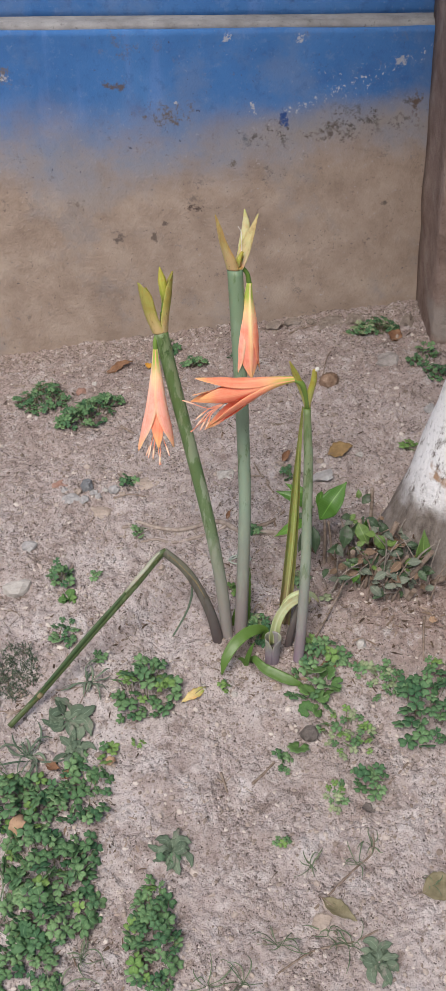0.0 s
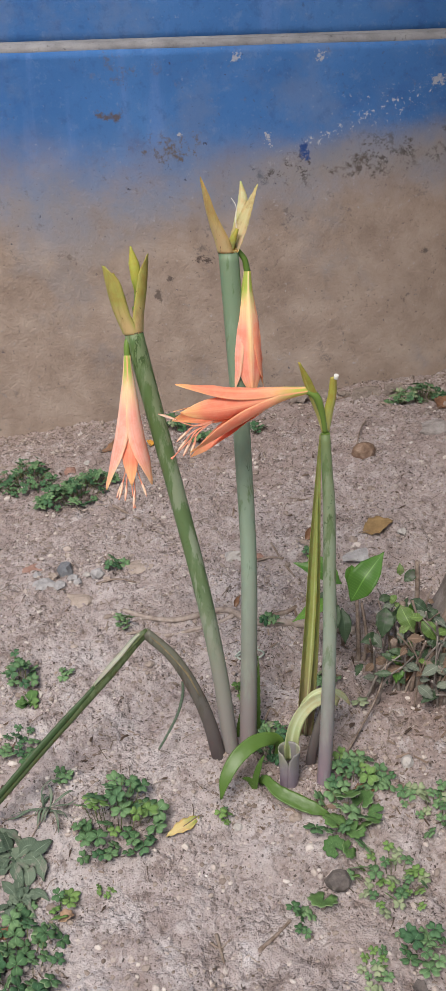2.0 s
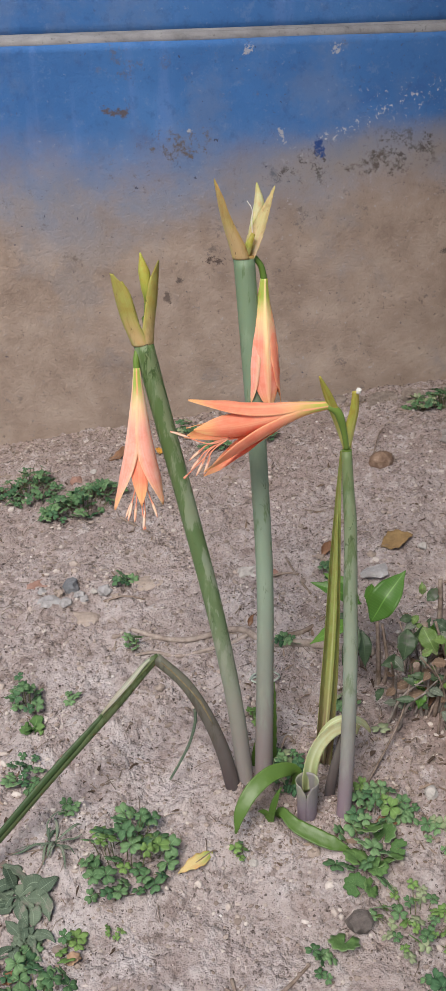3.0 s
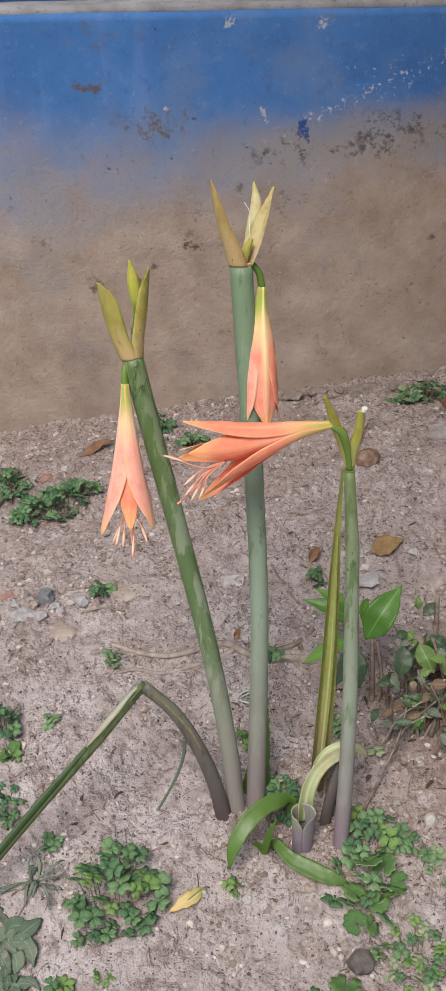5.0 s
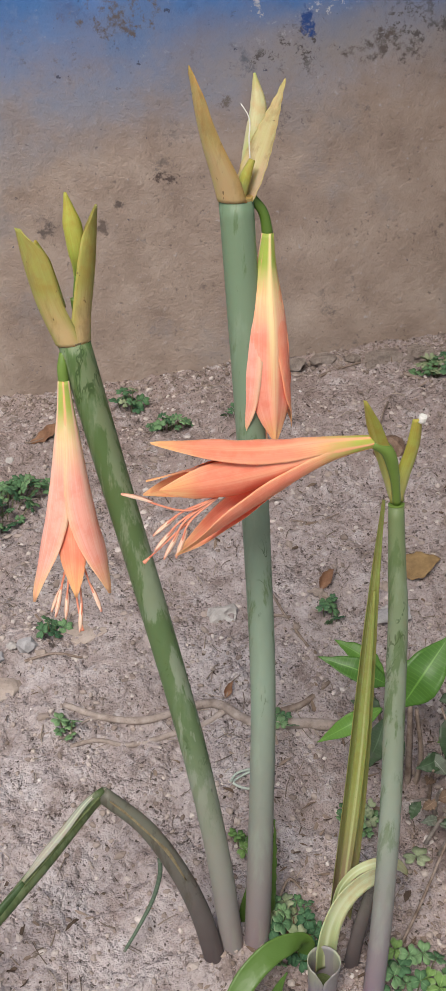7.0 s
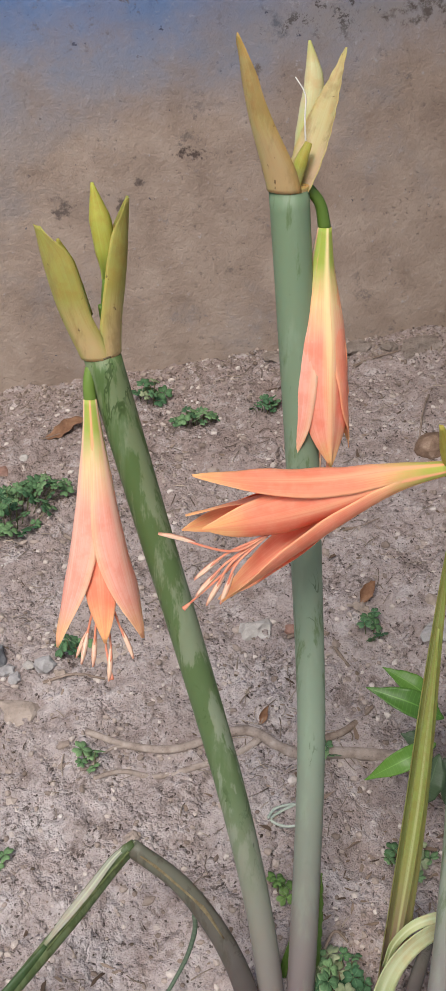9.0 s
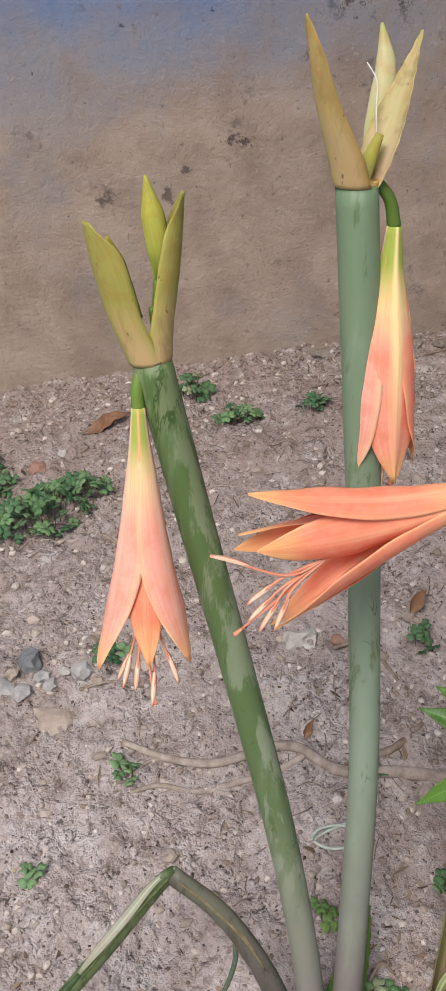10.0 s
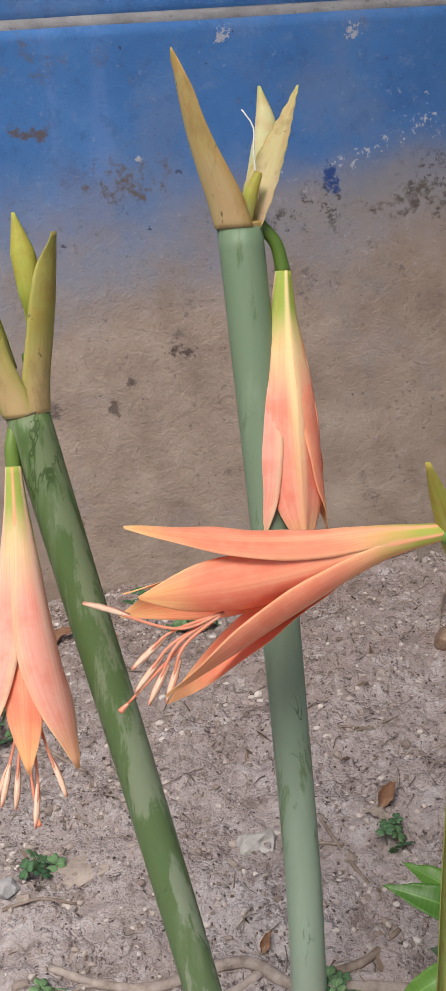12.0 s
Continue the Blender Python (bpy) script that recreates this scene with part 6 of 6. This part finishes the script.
for k, (label, at, size, mat, turn) in enumerate((
    ("round blue-grey stone on the soil", (-0.166, 0.197), (0.0095, 0.009, 0.0085), STONE_DARK, 0.2),
    ("flat pale grey stone half sunk", (-0.188, 0.174), (0.0135, 0.011, 0.006), STONE, 0.4),
    ("small rounded grey stone", (-0.170, 0.170), (0.0085, 0.007, 0.0055), STONE, 1.0),
    ("little grey stone among others", (-0.149, 0.177), (0.0055, 0.005, 0.004), STONE, 2.0),
    ("small grey pebble in the row", (-0.156, 0.186), (0.006, 0.005, 0.004), STONE, 0.3),
    ("dull pebble beside a larger stone", (-0.178, 0.187), (0.005, 0.0045, 0.0035), TAN_STONE, 1.3),
    ("tiny pale pebble in the row", (-0.140, 0.188), (0.004, 0.004, 0.003), PALE_STONE, 0.8),
    ("brown pebble in the row", (-0.115, 0.178), (0.005, 0.004, 0.003), TAN_STONE, 0.1),
    ("grey pebble half buried in soil", (-0.198, 0.190), (0.006, 0.005, 0.0035), STONE, 0.5),
    ("angular grey stone on soil", (-0.127, 0.186), (0.0085, 0.007, 0.006), STONE, 0.9),
    ("pale rounded stone on soil", (-0.240, 0.090), (0.010, 0.008, 0.006), STONE, 0.3),
    ("large pale grey rock", (-0.250, 0.022), (0.017, 0.014, 0.011), PALE_STONE, 0.5),
    ("flat grey stone near the wall", (0.292, 0.412), (0.018, 0.014, 0.007), MORTAR_PALE, 0.2),
    ("small tan pebble on soil", (0.170, 0.221), (0.0055, 0.005, 0.004), TAN_STONE, 0.7),
    ("white pebble on a flat stone", (0.166, 0.196), (0.0050, 0.0045, 0.0055), PALE_STONE, 0.1),
    ("flat dark slab of stone", (0.172, 0.188), (0.0165, 0.011, 0.0045), STONE, 0.3),
    ("tiny pale pebble on soil", (0.227, 0.226), (0.0055, 0.005, 0.004), PALE_STONE, 0.4),
    ("pale angular stone on soil", (0.031, 0.207), (0.0135, 0.009, 0.0065), PALE_STONE, 0.1),
    ("broken lump of mortar at the wall", (0.225, 0.548), (0.024, 0.015, 0.0083), MORTAR, 0.2),
    ("lump of mortar under the wall", (0.258, 0.545), (0.016, 0.013, 0.0075), MORTAR, 0.7),
    ("rounded lump of mortar at the wall foot", (0.128, 0.556), (0.013, 0.009, 0.0053), MORTAR, 0.4),
    ("flat scrap of mortar at the wall foot", (0.158, 0.560), (0.017, 0.009, 0.0045), MORTAR, 0.1),
    ("small crumb of mortar at the wall foot", (0.189, 0.553), (0.009, 0.008, 0.0045), MORTAR, 1.4),
    ("angular mortar crumb by the wall", (0.206, 0.530), (0.008, 0.006, 0.0037), MORTAR, 0.8),
    ("dull lump of plaster by the wall", (0.075, 0.558), (0.011, 0.007, 0.0037), MORTAR, 0.2),
    ("broken mortar beside the pillar", (0.342, 0.520), (0.014, 0.012, 0.0097), MORTAR, 1.2),
    ("grey stone beside the trunk", (0.340, 0.300), (0.009, 0.008, 0.008), STONE, 0.2),
    ("small pale stone by the weeds", (0.194, -0.074), (0.0068, 0.006, 0.005), PALE_STONE, 0.6),
    ("small tan stone by the lying leaf", (0.083, -0.128), (0.0068, 0.0052, 0.004), TAN_STONE, 0.6),
    ("pale crumb of loose stone", (0.030, -0.135), (0.0045, 0.0045, 0.003), PALE_STONE, 0.6),
    ("small red-brown stone on soil", (0.060, 0.208), (0.0065, 0.005, 0.004), BRICK, 0.6),
    ("pale stone near the weeds at the wall", (-0.168, 0.452), (0.005, 0.004, 0.004), PALE_STONE, 0.0),
    ("flat tan stone in the soil", (-0.145, 0.152), (0.015, 0.012, 0.004), TAN_STONE, 0.0),
    ("small stone half in the soil", (-0.060, 0.045), (0.0055, 0.0045, 0.003), TAN_STONE, 0.3),
)):
    stone("stone", label, at, size, mat, k + 1.5, turn)
stone("slate_chip", "thin reddish-brown slab of slate", (-0.083, 0.198), (0.024, 0.012, 0.0028), TAN_STONE, 40.3, 0.12, 0.35, 0.4, "stone chip")
stone("brick_chip", "worn brick chip near the wall", (-0.188, 0.430), (0.009, 0.0085, 0.006), BRICK, 41.1, 0.3, 0.3, 0.5, "brick")
stone("brick_chip", "crushed brick pressed into the soil", (-0.204, 0.204), (0.014, 0.011, 0.0022), BRICK, 42.7, 0.6, 0.4, 0.4, "brick")
stone("nut", "ribbed brown nut lying on the soil", (0.199, 0.383), (0.016, 0.014, 0.0135), NUT, 43.2, 0.5, 0.14, 0.75, "nut", "")
stone("seed_pod", "dark dried seed pod on soil", (0.118, -0.192), (0.0115, 0.0105, 0.008), CONE, 44.6, 0.2, 0.25, 0.6, "seed pod", "")


def dead_leaf(label, at, length, half, mat, turn, curl=0.3, seed=0, name="dead_leaf", category="leaf", group="fallen leaves", lift=0.0):
    x, y = at
    d = np.array((math.cos(turn), math.sin(turn)))
    a, b = np.array(at) - d * length / 2, np.array(at) + d * length / 2
    z = lambda p, h: (p[0], p[1], soil(p[0], p[1]) + h)
    root = thing(name, (x, y, soil(x, y)), label, category, group)
    bm = blade([z(a, 0.0015), z(np.array(at) - d * length * 0.2, 0.002 + lift), z(np.array(at) + d * length * 0.15, 0.003 + length * 0.12 * curl + lift), z(b, 0.002 + length * 0.25 * curl)], [0.0008, half * 0.75, half, half * 0.85, half * 0.45, 0.0004], (0.1, -0.2, 1), 0.35 + curl, 0.0008, 7, 16, 0.0012, seed=seed)
    part("blade", bm, mat, root)
    part("midrib", tube([z(a - d * length * 0.12, 0.0015), z(a, 0.002), z(np.array(at), 0.0016 + lift)], [0.0007, 0.0004], 5, 8), TWIG, root)


YELLOWED = petal_material("yellowed_petal", (0.20, 0.26, 0.05), (0.42, 0.38, 0.14), (0.60, 0.48, 0.22), (0.55, 0.44, 0.20), (0.50, 0.34, 0.10), (0.62, 0.50, 0.24))
TAN_LEAF = rough_material("tan_dead_leaf", (0.27, 0.17, 0.105), (0.38, 0.25, 0.165), (0.47, 0.33, 0.23), 60, 0.8, 0.3, 0.001)
OLIVE_LEAF = rough_material("olive_dead_leaf", (0.11, 0.095, 0.055), (0.18, 0.155, 0.095), (0.26, 0.225, 0.15), 60, 0.8, 0.4, 0.001)
ORANGE_LEAF = rough_material("orange_dead_leaf", (0.40, 0.17, 0.03), (0.58, 0.29, 0.05), (0.68, 0.40, 0.10), 60, 0.7, 0.3, 0.001)
dead_leaf("curled brown leaf at the foot of the wall", (-0.128, 0.484), 0.044, 0.0085, DRY, 0.15, 0.5, 1)
dead_leaf("small orange leaf at the foot of the wall", (-0.080, 0.482), 0.014, 0.0075, ORANGE_LEAF, 1.2, 0.5, 2)
dead_leaf("dark red-brown leaf by the weeds", (0.314, 0.472), 0.030, 0.0120, DRY, 1.0, 0.6, 3)
dead_leaf("ochre dead leaf lying flat", (0.200, 0.234), 0.038, 0.0135, OCHRE, 0.25, 0.25, 4)
dead_leaf("crumpled dark dead leaf on soil", (0.121, 0.227), 0.020, 0.0052, DRY, 0.9, 1.2, 5)
dead_leaf("tan leaf beside the crumpled one", (0.113, 0.214), 0.020, 0.0055, TAN_STONE, 2.9, 0.4, 6)
dead_leaf("small curled dark dead leaf", (0.0335, 0.130), 0.0095, 0.0032, DRY, 0.9, 1.0, 7)
dead_leaf("tan leaf on the clover", (-0.222, -0.300), 0.024, 0.0085, TAN_LEAF, 0.9, 0.2, 8, lift=0.014)
dead_leaf("dark shrivelled leaf on soil", (0.178, -0.287), 0.016, 0.0060, CONE, -0.6, 0.8, 9)
dead_leaf("olive-brown leaf folded lengthwise", (0.131, -0.405), 0.045, 0.0095, OLIVE_LEAF, -0.7, 0.6, 10)
dead_leaf("dull pink-brown dead leaf scrap", (0.112, -0.414), 0.024, 0.0095, TAN_STONE, 0.3, 0.3, 11)
dead_leaf("wide yellow-green leaf with brown tip", (0.248, -0.381), 0.046, 0.0165, OLIVE_LEAF, 0.2, 0.3, 12)
dead_leaf("small reddish scrap under the sprig", (-0.122, -0.217), 0.013, 0.0055, TAN_LEAF, 0.4, 0.4, 13)
dead_leaf("crumbled red-brown leaf among the weeds", (-0.190, -0.222), 0.020, 0.0062, DRY, -0.5, 0.8, 14)
dead_leaf("red-brown leaf scrap among the weeds", (-0.172, -0.232), 0.016, 0.0052, DRY, 0.5, 0.8, 15)
dead_leaf("orange-brown scrap on dark soil", (0.290, -0.050), 0.013, 0.0048, TAN_LEAF, 0.5, 0.5, 16)
dead_leaf("rust-brown leaf under the round leaves", (0.150, -0.103), 0.026, 0.0090, DRY, 0.3, 0.3, 17)
dead_leaf("rust-brown leaf behind the stump", (0.066, -0.052), 0.026, 0.0065, DRY, -0.6, 0.6, 18)
dead_leaf("tan broad leaf at the shrub", (0.212, 0.028), 0.045, 0.0075, DRY, 0.8, 0.5, 19, lift=0.01)
dead_leaf("dry brown leaf by the trunk", (0.262, -0.002), 0.040, 0.008, TAN_STONE, 2.6, 0.4, 20)
dead_leaf("fallen yellow petal with a green stalk", (-0.0215, -0.138), 0.036, 0.0066, YELLOWED, 3.70, 0.2, 21, "fallen_petal", "petal", "")


def stick(name, label, pts, r0, r1, mat=None, raise_by=0.001, group="sticks and straws", category="stick"):
    p = [(x, y, soil(x, y) + raise_by + (h[0] if h else 0)) for x, y, *h in pts]
    x, y, z = p[0]
    return solid(name, tube(p, [r0, (r0 + r1) / 2, r1], 7, 8 * len(p), lobes=0.1), mat or TWIG, (x, y, z), label, category, group)


ROOTWOOD = rough_material("exposed_root", (0.20, 0.155, 0.128), (0.33, 0.270, 0.232), (0.45, 0.385, 0.338), 90, 0.9, 0.6, 0.002)
stick("root", "long bare root lying on the soil", [(-0.094, 0.128), (-0.064, 0.116), (-0.031, 0.110), (0.006, 0.119), (0.025, 0.118), (0.044, 0.106), (0.061, 0.099), (0.085, 0.100), (0.12, 0.098), (0.16, 0.090)], 0.0026, 0.0056, ROOTWOOD, 0.0005, "surface roots", "root")
stick("root", "thin root branching below the long one", [(-0.088, 0.091), (-0.068, 0.097), (-0.044, 0.094), (-0.012, 0.099), (0.014, 0.106), (0.03, 0.115)], 0.0018, 0.0030, ROOTWOOD, 0.0003, "surface roots", "root")
stick("root", "short forked root on soil", [(-0.095, 0.096), (-0.078, 0.112), (-0.066, 0.116)], 0.0009, 0.0014, ROOTWOOD, 0.0003, "surface roots", "root")
stick("tendril", "dangling grey-green tendril on the bent stalk", [(-0.020, -0.044, 0.076), (-0.0205, -0.046, 0.062), (-0.026, -0.050, 0.046), (-0.036, -0.057, 0.026), (-0.046, -0.064, 0.013)], 0.0015, 0.0011, DUSTY, 0.0, "", "tendril")
for label, pts, r0, r1 in (
    ("dry straw on the soil", [(0.074, 0.224), (0.085, 0.197), (0.099, 0.173), (0.104, 0.160)], 0.0011, 0.0015),
    ("reddish dry stick on soil", [(0.072, 0.110), (0.091, 0.117), (0.112, 0.134)], 0.0036, 0.0016),
    ("dry stick by the weeds", [(-0.122, 0.334), (-0.101, 0.315), (-0.085, 0.298)], 0.0020, 0.0012),
    ("bent dry twig by the nut", [(0.190, 0.395), (0.200, 0.43, 0.006), (0.214, 0.464)], 0.0010, 0.0010),
    ("dead brown runner of grass", [(0.105, -0.400), (0.138, -0.371), (0.158, -0.353), (0.177, -0.337), (0.180, -0.308)], 0.0014, 0.0009),
    ("short dark twig on soil", [(0.046, -0.248), (0.061, -0.234), (0.074, -0.221)], 0.0022, 0.0012),
    ("crooked dark twig on soil", [(0.009, -0.230), (0.0125, -0.244), (0.016, -0.260)], 0.0018, 0.0010),
    ("forked dark twig on soil", [(0.004, -0.240), (0.0125, -0.244), (0.021, -0.239)], 0.0012, 0.0008),
    ("pale straw on bare soil", [(0.206, -0.256), (0.222, -0.240), (0.234, -0.227)], 0.0012, 0.0012),
    ("thin upright twig by the shrub", [(0.281, -0.040), (0.275, -0.067), (0.271, -0.102)], 0.0018, 0.0012),
    ("tan straw by the clover", [(0.268, -0.135), (0.279, -0.113)], 0.0013, 0.0012),
    ("thick dry end of a stick", [(-0.275, -0.146), (-0.246, -0.148), (-0.234, -0.147)], 0.0026, 0.0016),
    ("dead grass runner on bare soil", [(0.060, -0.466), (0.100, -0.444), (0.141, -0.436), (0.171, -0.424)], 0.0013, 0.0010),
    ("pale straw among the weeds", [(-0.214, -0.135), (-0.190, -0.124), (-0.151, -0.125)], 0.0008, 0.0007),
    ("dry wispy straw among weeds", [(-0.165, -0.150), (-0.152, -0.128), (-0.140, -0.120)], 0.0007, 0.0006),
    ("thin pale root behind the stump", [(0.137, -0.060), (0.150, -0.044, 0.006), (0.166, -0.021, 0.012), (0.176, -0.008, 0.03), (0.185, 0.01, 0.05)], 0.0013, 0.0009),
    ("short twig near the wall", [(0.150, 0.520), (0.172, 0.534), (0.196, 0.538)], 0.0016, 0.0010),
    ("pale dry stick near the wall", [(0.235, 0.505), (0.247, 0.492), (0.258, 0.478)], 0.0022, 0.0016),
    ("long thin straw at the wall", [(-0.30, 0.47), (-0.265, 0.468), (-0.235, 0.455)], 0.0012, 0.0008),
    ("thin dark twig on bare soil", [(0.10, 0.305), (0.12, 0.302), (0.142, 0.308)], 0.0009, 0.0006),
    ("dark twig under the pale stone", [(0.056, 0.200), (0.072, 0.203), (0.088, 0.198)], 0.0018, 0.0012),
    ("dry straw under the slate chip", [(-0.128, 0.172), (-0.105, 0.176), (-0.082, 0.172)], 0.0014, 0.0010),
    ("dark arched twig between the stalks", [(0.056, -0.035, 0.006), (0.064, -0.030, 0.022), (0.072, -0.034, 0.014)], 0.0012, 0.0008),
    ("thin straw at the dry leaf", [(-0.100, 0.43), (-0.060, 0.415), (-0.025, 0.408)], 0.0007, 0.0006),
):
    stick("stick", label, pts, r0, r1)
stick("wire_loop", "loop of thin grey-green string", [(0.030, 0.056), (0.036, 0.062), (0.050, 0.062), (0.060, 0.054), (0.055, 0.047), (0.042, 0.048), (0.032, 0.054), (0.040, 0.060), (0.056, 0.064)], 0.0010, 0.0010, rough_material("pale_string", (0.30, 0.36, 0.30), (0.42, 0.48, 0.41), (0.5, 0.55, 0.48), 90), 0.003, "", "string")

# ---- loose crumbs ----
def crumbs(name, label, count, lo, hi, mat, seed, area, sunk=0.3, clump=0.0):
    """Countless small grains over the soil, joined into one object."""
    rnd = random.Random(seed)
    ico = bmesh.new()
    bmesh.ops.create_icosphere(ico, subdivisions=1, radius=1.0)
    shape = [tuple(v.co) for v in ico.verts]
    tris = [tuple(v.index for v in f.verts) for f in ico.faces]
    ico.free()
    verts, faces = [], []
    x0, x1, y0, y1 = area
    made = 0
    while made < count:
        x, y = rnd.uniform(x0, x1), rnd.uniform(y0, y1)
        if clump and noise.noise(Vector((x * 14, y * 14, seed))) < clump * rnd.uniform(-1, 1):
            continue
        made += 1
        r = lo + (hi - lo) * rnd.random() ** 3
        sx, sy, sz = r * rnd.uniform(0.7, 1.4), r * rnd.uniform(0.7, 1.2), r * rnd.uniform(0.45, 0.9)
        a = rnd.uniform(0, 6.28)
        c, s = math.cos(a), math.sin(a)
        z = soil(x, y) + sz * (1 - 2 * sunk)
        n = len(verts)
        for vx, vy, vz in shape:
            k = rnd.uniform(0.75, 1.2)
            px, py = vx * sx * k, vy * sy * k
            verts.append((x + px * c - py * s, y + px * s + py * c, z + vz * sz * k))
        faces += [tuple(i + n for i in t) for t in tris]
    me = bpy.data.meshes.new(name)
    me.from_pydata(verts, [], faces)
    me.materials.append(mat)
    tagged(new(name, me), label, "gravel", kind="stuff")


def grain_material(name, *cols):
    s = Shade(name, 0.95, 0.1)
    s.set("Base Color", s.ramp(s.island(), *((i / (len(cols) - 1), c) for i, c in enumerate(cols))))
    s.bump(s.noise(s.coord(), 300, 3), 0.4, 0.001)
    return s.mat


GRAIN = grain_material("soil_grains", (0.20, 0.155, 0.13), (0.30, 0.242, 0.206), (0.40, 0.332, 0.29), (0.50, 0.43, 0.385), (0.60, 0.535, 0.49))
PALE_GRAIN = grain_material("pale_grit", (0.40, 0.36, 0.32), (0.55, 0.51, 0.48), (0.72, 0.69, 0.66))
DARK_GRAIN = grain_material("dark_litter", (0.05, 0.038, 0.03), (0.10, 0.075, 0.058), (0.16, 0.12, 0.09))
DARK_SOIL = grain_material("brown_crumbs", (0.17, 0.128, 0.104), (0.25, 0.198, 0.165), (0.34, 0.278, 0.238))
NEAR = (-0.36, 0.42, -0.52, 0.585)
crumbs("soil_crumbs", "crumbs of dry soil scattered over the ground", 14000, 0.0004, 0.0030, GRAIN, 11, NEAR, 0.42, 0.95)
crumbs("soil_clods", "small clods of dry soil lying loose on the ground", 900, 0.0016, 0.0050, GRAIN, 17, NEAR, 0.45, 0.9)
crumbs("pale_grit", "pale grit and tiny stones on the soil", 420, 0.0004, 0.0016, PALE_GRAIN, 12, NEAR, 0.3)
crumbs("dark_litter", "dark specks of plant litter on the soil", 1300, 0.0003, 0.0014, DARK_GRAIN, 13, NEAR, 0.25, 0.9)
crumbs("plant_foot_crumbs", "brown crumbled soil round the feet of the stalks", 1100, 0.0005, 0.0024, DARK_SOIL, 15, (0.0, 0.20, -0.14, -0.02), 0.4, 0.5)
crumbs("wall_foot_rubble", "crumbled plaster and soil along the foot of the wall", 2200, 0.0006, 0.0026, DARK_SOIL, 14, (-0.5, 0.4, 0.535, 0.585), 0.35)


def flakes(name, label, count, lo, hi, mat, seed, area):
    """Broken bits of dead leaf and bark lying at all angles, gathered in drifts."""
    rnd = random.Random(seed)
    verts, faces = [], []
    x0, x1, y0, y1 = area
    made = 0
    while made < count:
        x, y = rnd.uniform(x0, x1), rnd.uniform(y0, y1)
        if noise.noise(Vector((x * 11, y * 11, seed))) < rnd.uniform(-0.5, 0.55):
            continue
        made += 1
        r = lo + (hi - lo) * rnd.random() ** 2.5
        turn, tx, ty = rnd.uniform(0, 6.28), rnd.gauss(0, 0.35), rnd.gauss(0, 0.35)
        long, n, z = rnd.uniform(1.1, 3.2), len(verts), soil(x, y) + r * 0.22
        k = rnd.choice((5, 6, 7))
        for h in (0.0004, -0.0002):
            for i in range(k):
                a = 6.283 * i / k
                u, v = r * long * math.cos(a) * (0.75 + 0.25 * math.sin(i * 2.3 + seed + x * 900)), r * 0.55 * math.sin(a) * (0.7 + 0.3 * math.cos(i * 1.9 + y * 700))
                verts.append((x + u * math.cos(turn) - v * math.sin(turn), y + u * math.sin(turn) + v * math.cos(turn), z + u * tx + v * ty + h + 0.25 * u * u / r * ty))
        faces += [tuple(n + i for i in range(k)), tuple(n + k + i for i in range(k))[::-1]]
        faces += [(n + i, n + k + i, n + k + (i + 1) % k, n + (i + 1) % k) for i in range(k)]
    me = bpy.data.meshes.new(name)
    me.from_pydata(verts, [], faces)
    me.materials.append(mat)
    tagged(new(name, me), label, "litter", kind="stuff")


FLAKE = grain_material("leaf_flakes", (0.06, 0.042, 0.032), (0.14, 0.098, 0.072), (0.22, 0.160, 0.120), (0.33, 0.258, 0.208))
flakes("leaf_flakes", "broken brown bits of dead leaf on the soil", 420, 0.0010, 0.0036, FLAKE, 31, (-0.33, 0.38, -0.10, 0.56))
flakes("leaf_flakes", "dark scraps of dead leaf under the weeds", 420, 0.0010, 0.0038, FLAKE, 32, (-0.33, -0.08, -0.5, -0.02))
flakes("leaf_flakes", "brown scraps of dead leaf round the shrub and stalks", 420, 0.0012, 0.0048, FLAKE, 33, (0.05, 0.37, -0.14, 0.10))


def litter():
    """Short bits of straw and fibre lying about."""
    rnd = random.Random(21)
    bm = bmesh.new()
    for _ in range(3600):
        x, y = rnd.uniform(-0.34, 0.4), rnd.uniform(-0.5, 0.56)
        if noise.noise(Vector((x * 9, y * 9, 4.0))) < rnd.uniform(-0.3, 0.6) or (y < -0.15 and rnd.random() < 0.6):
            continue
        a, ln = rnd.uniform(0, 6.28), rnd.uniform(0.004, 0.016)
        dx, dy = math.cos(a) * ln / 2, math.sin(a) * ln / 2
        m = rnd.uniform(-0.25, 0.25)
        tube([(x - dx, y - dy, soil(x - dx, y - dy) + 0.0006), (x - dy * m, y + dx * m, soil(x, y) + rnd.uniform(0.0008, 0.003)), (x + dx, y + dy, soil(x + dx, y + dy) + 0.0006)], [rnd.uniform(0.0003, 0.0007), 0.0003], 4, 5, bm=bm)
    tagged(new("straw_litter", mesh_of("straw_litter", bm, grain_material("straw_bits", (0.12, 0.09, 0.07), (0.25, 0.20, 0.16), (0.42, 0.35, 0.29)))), "short bits of straw and root fibre on the soil", "litter", kind="stuff")


litter()
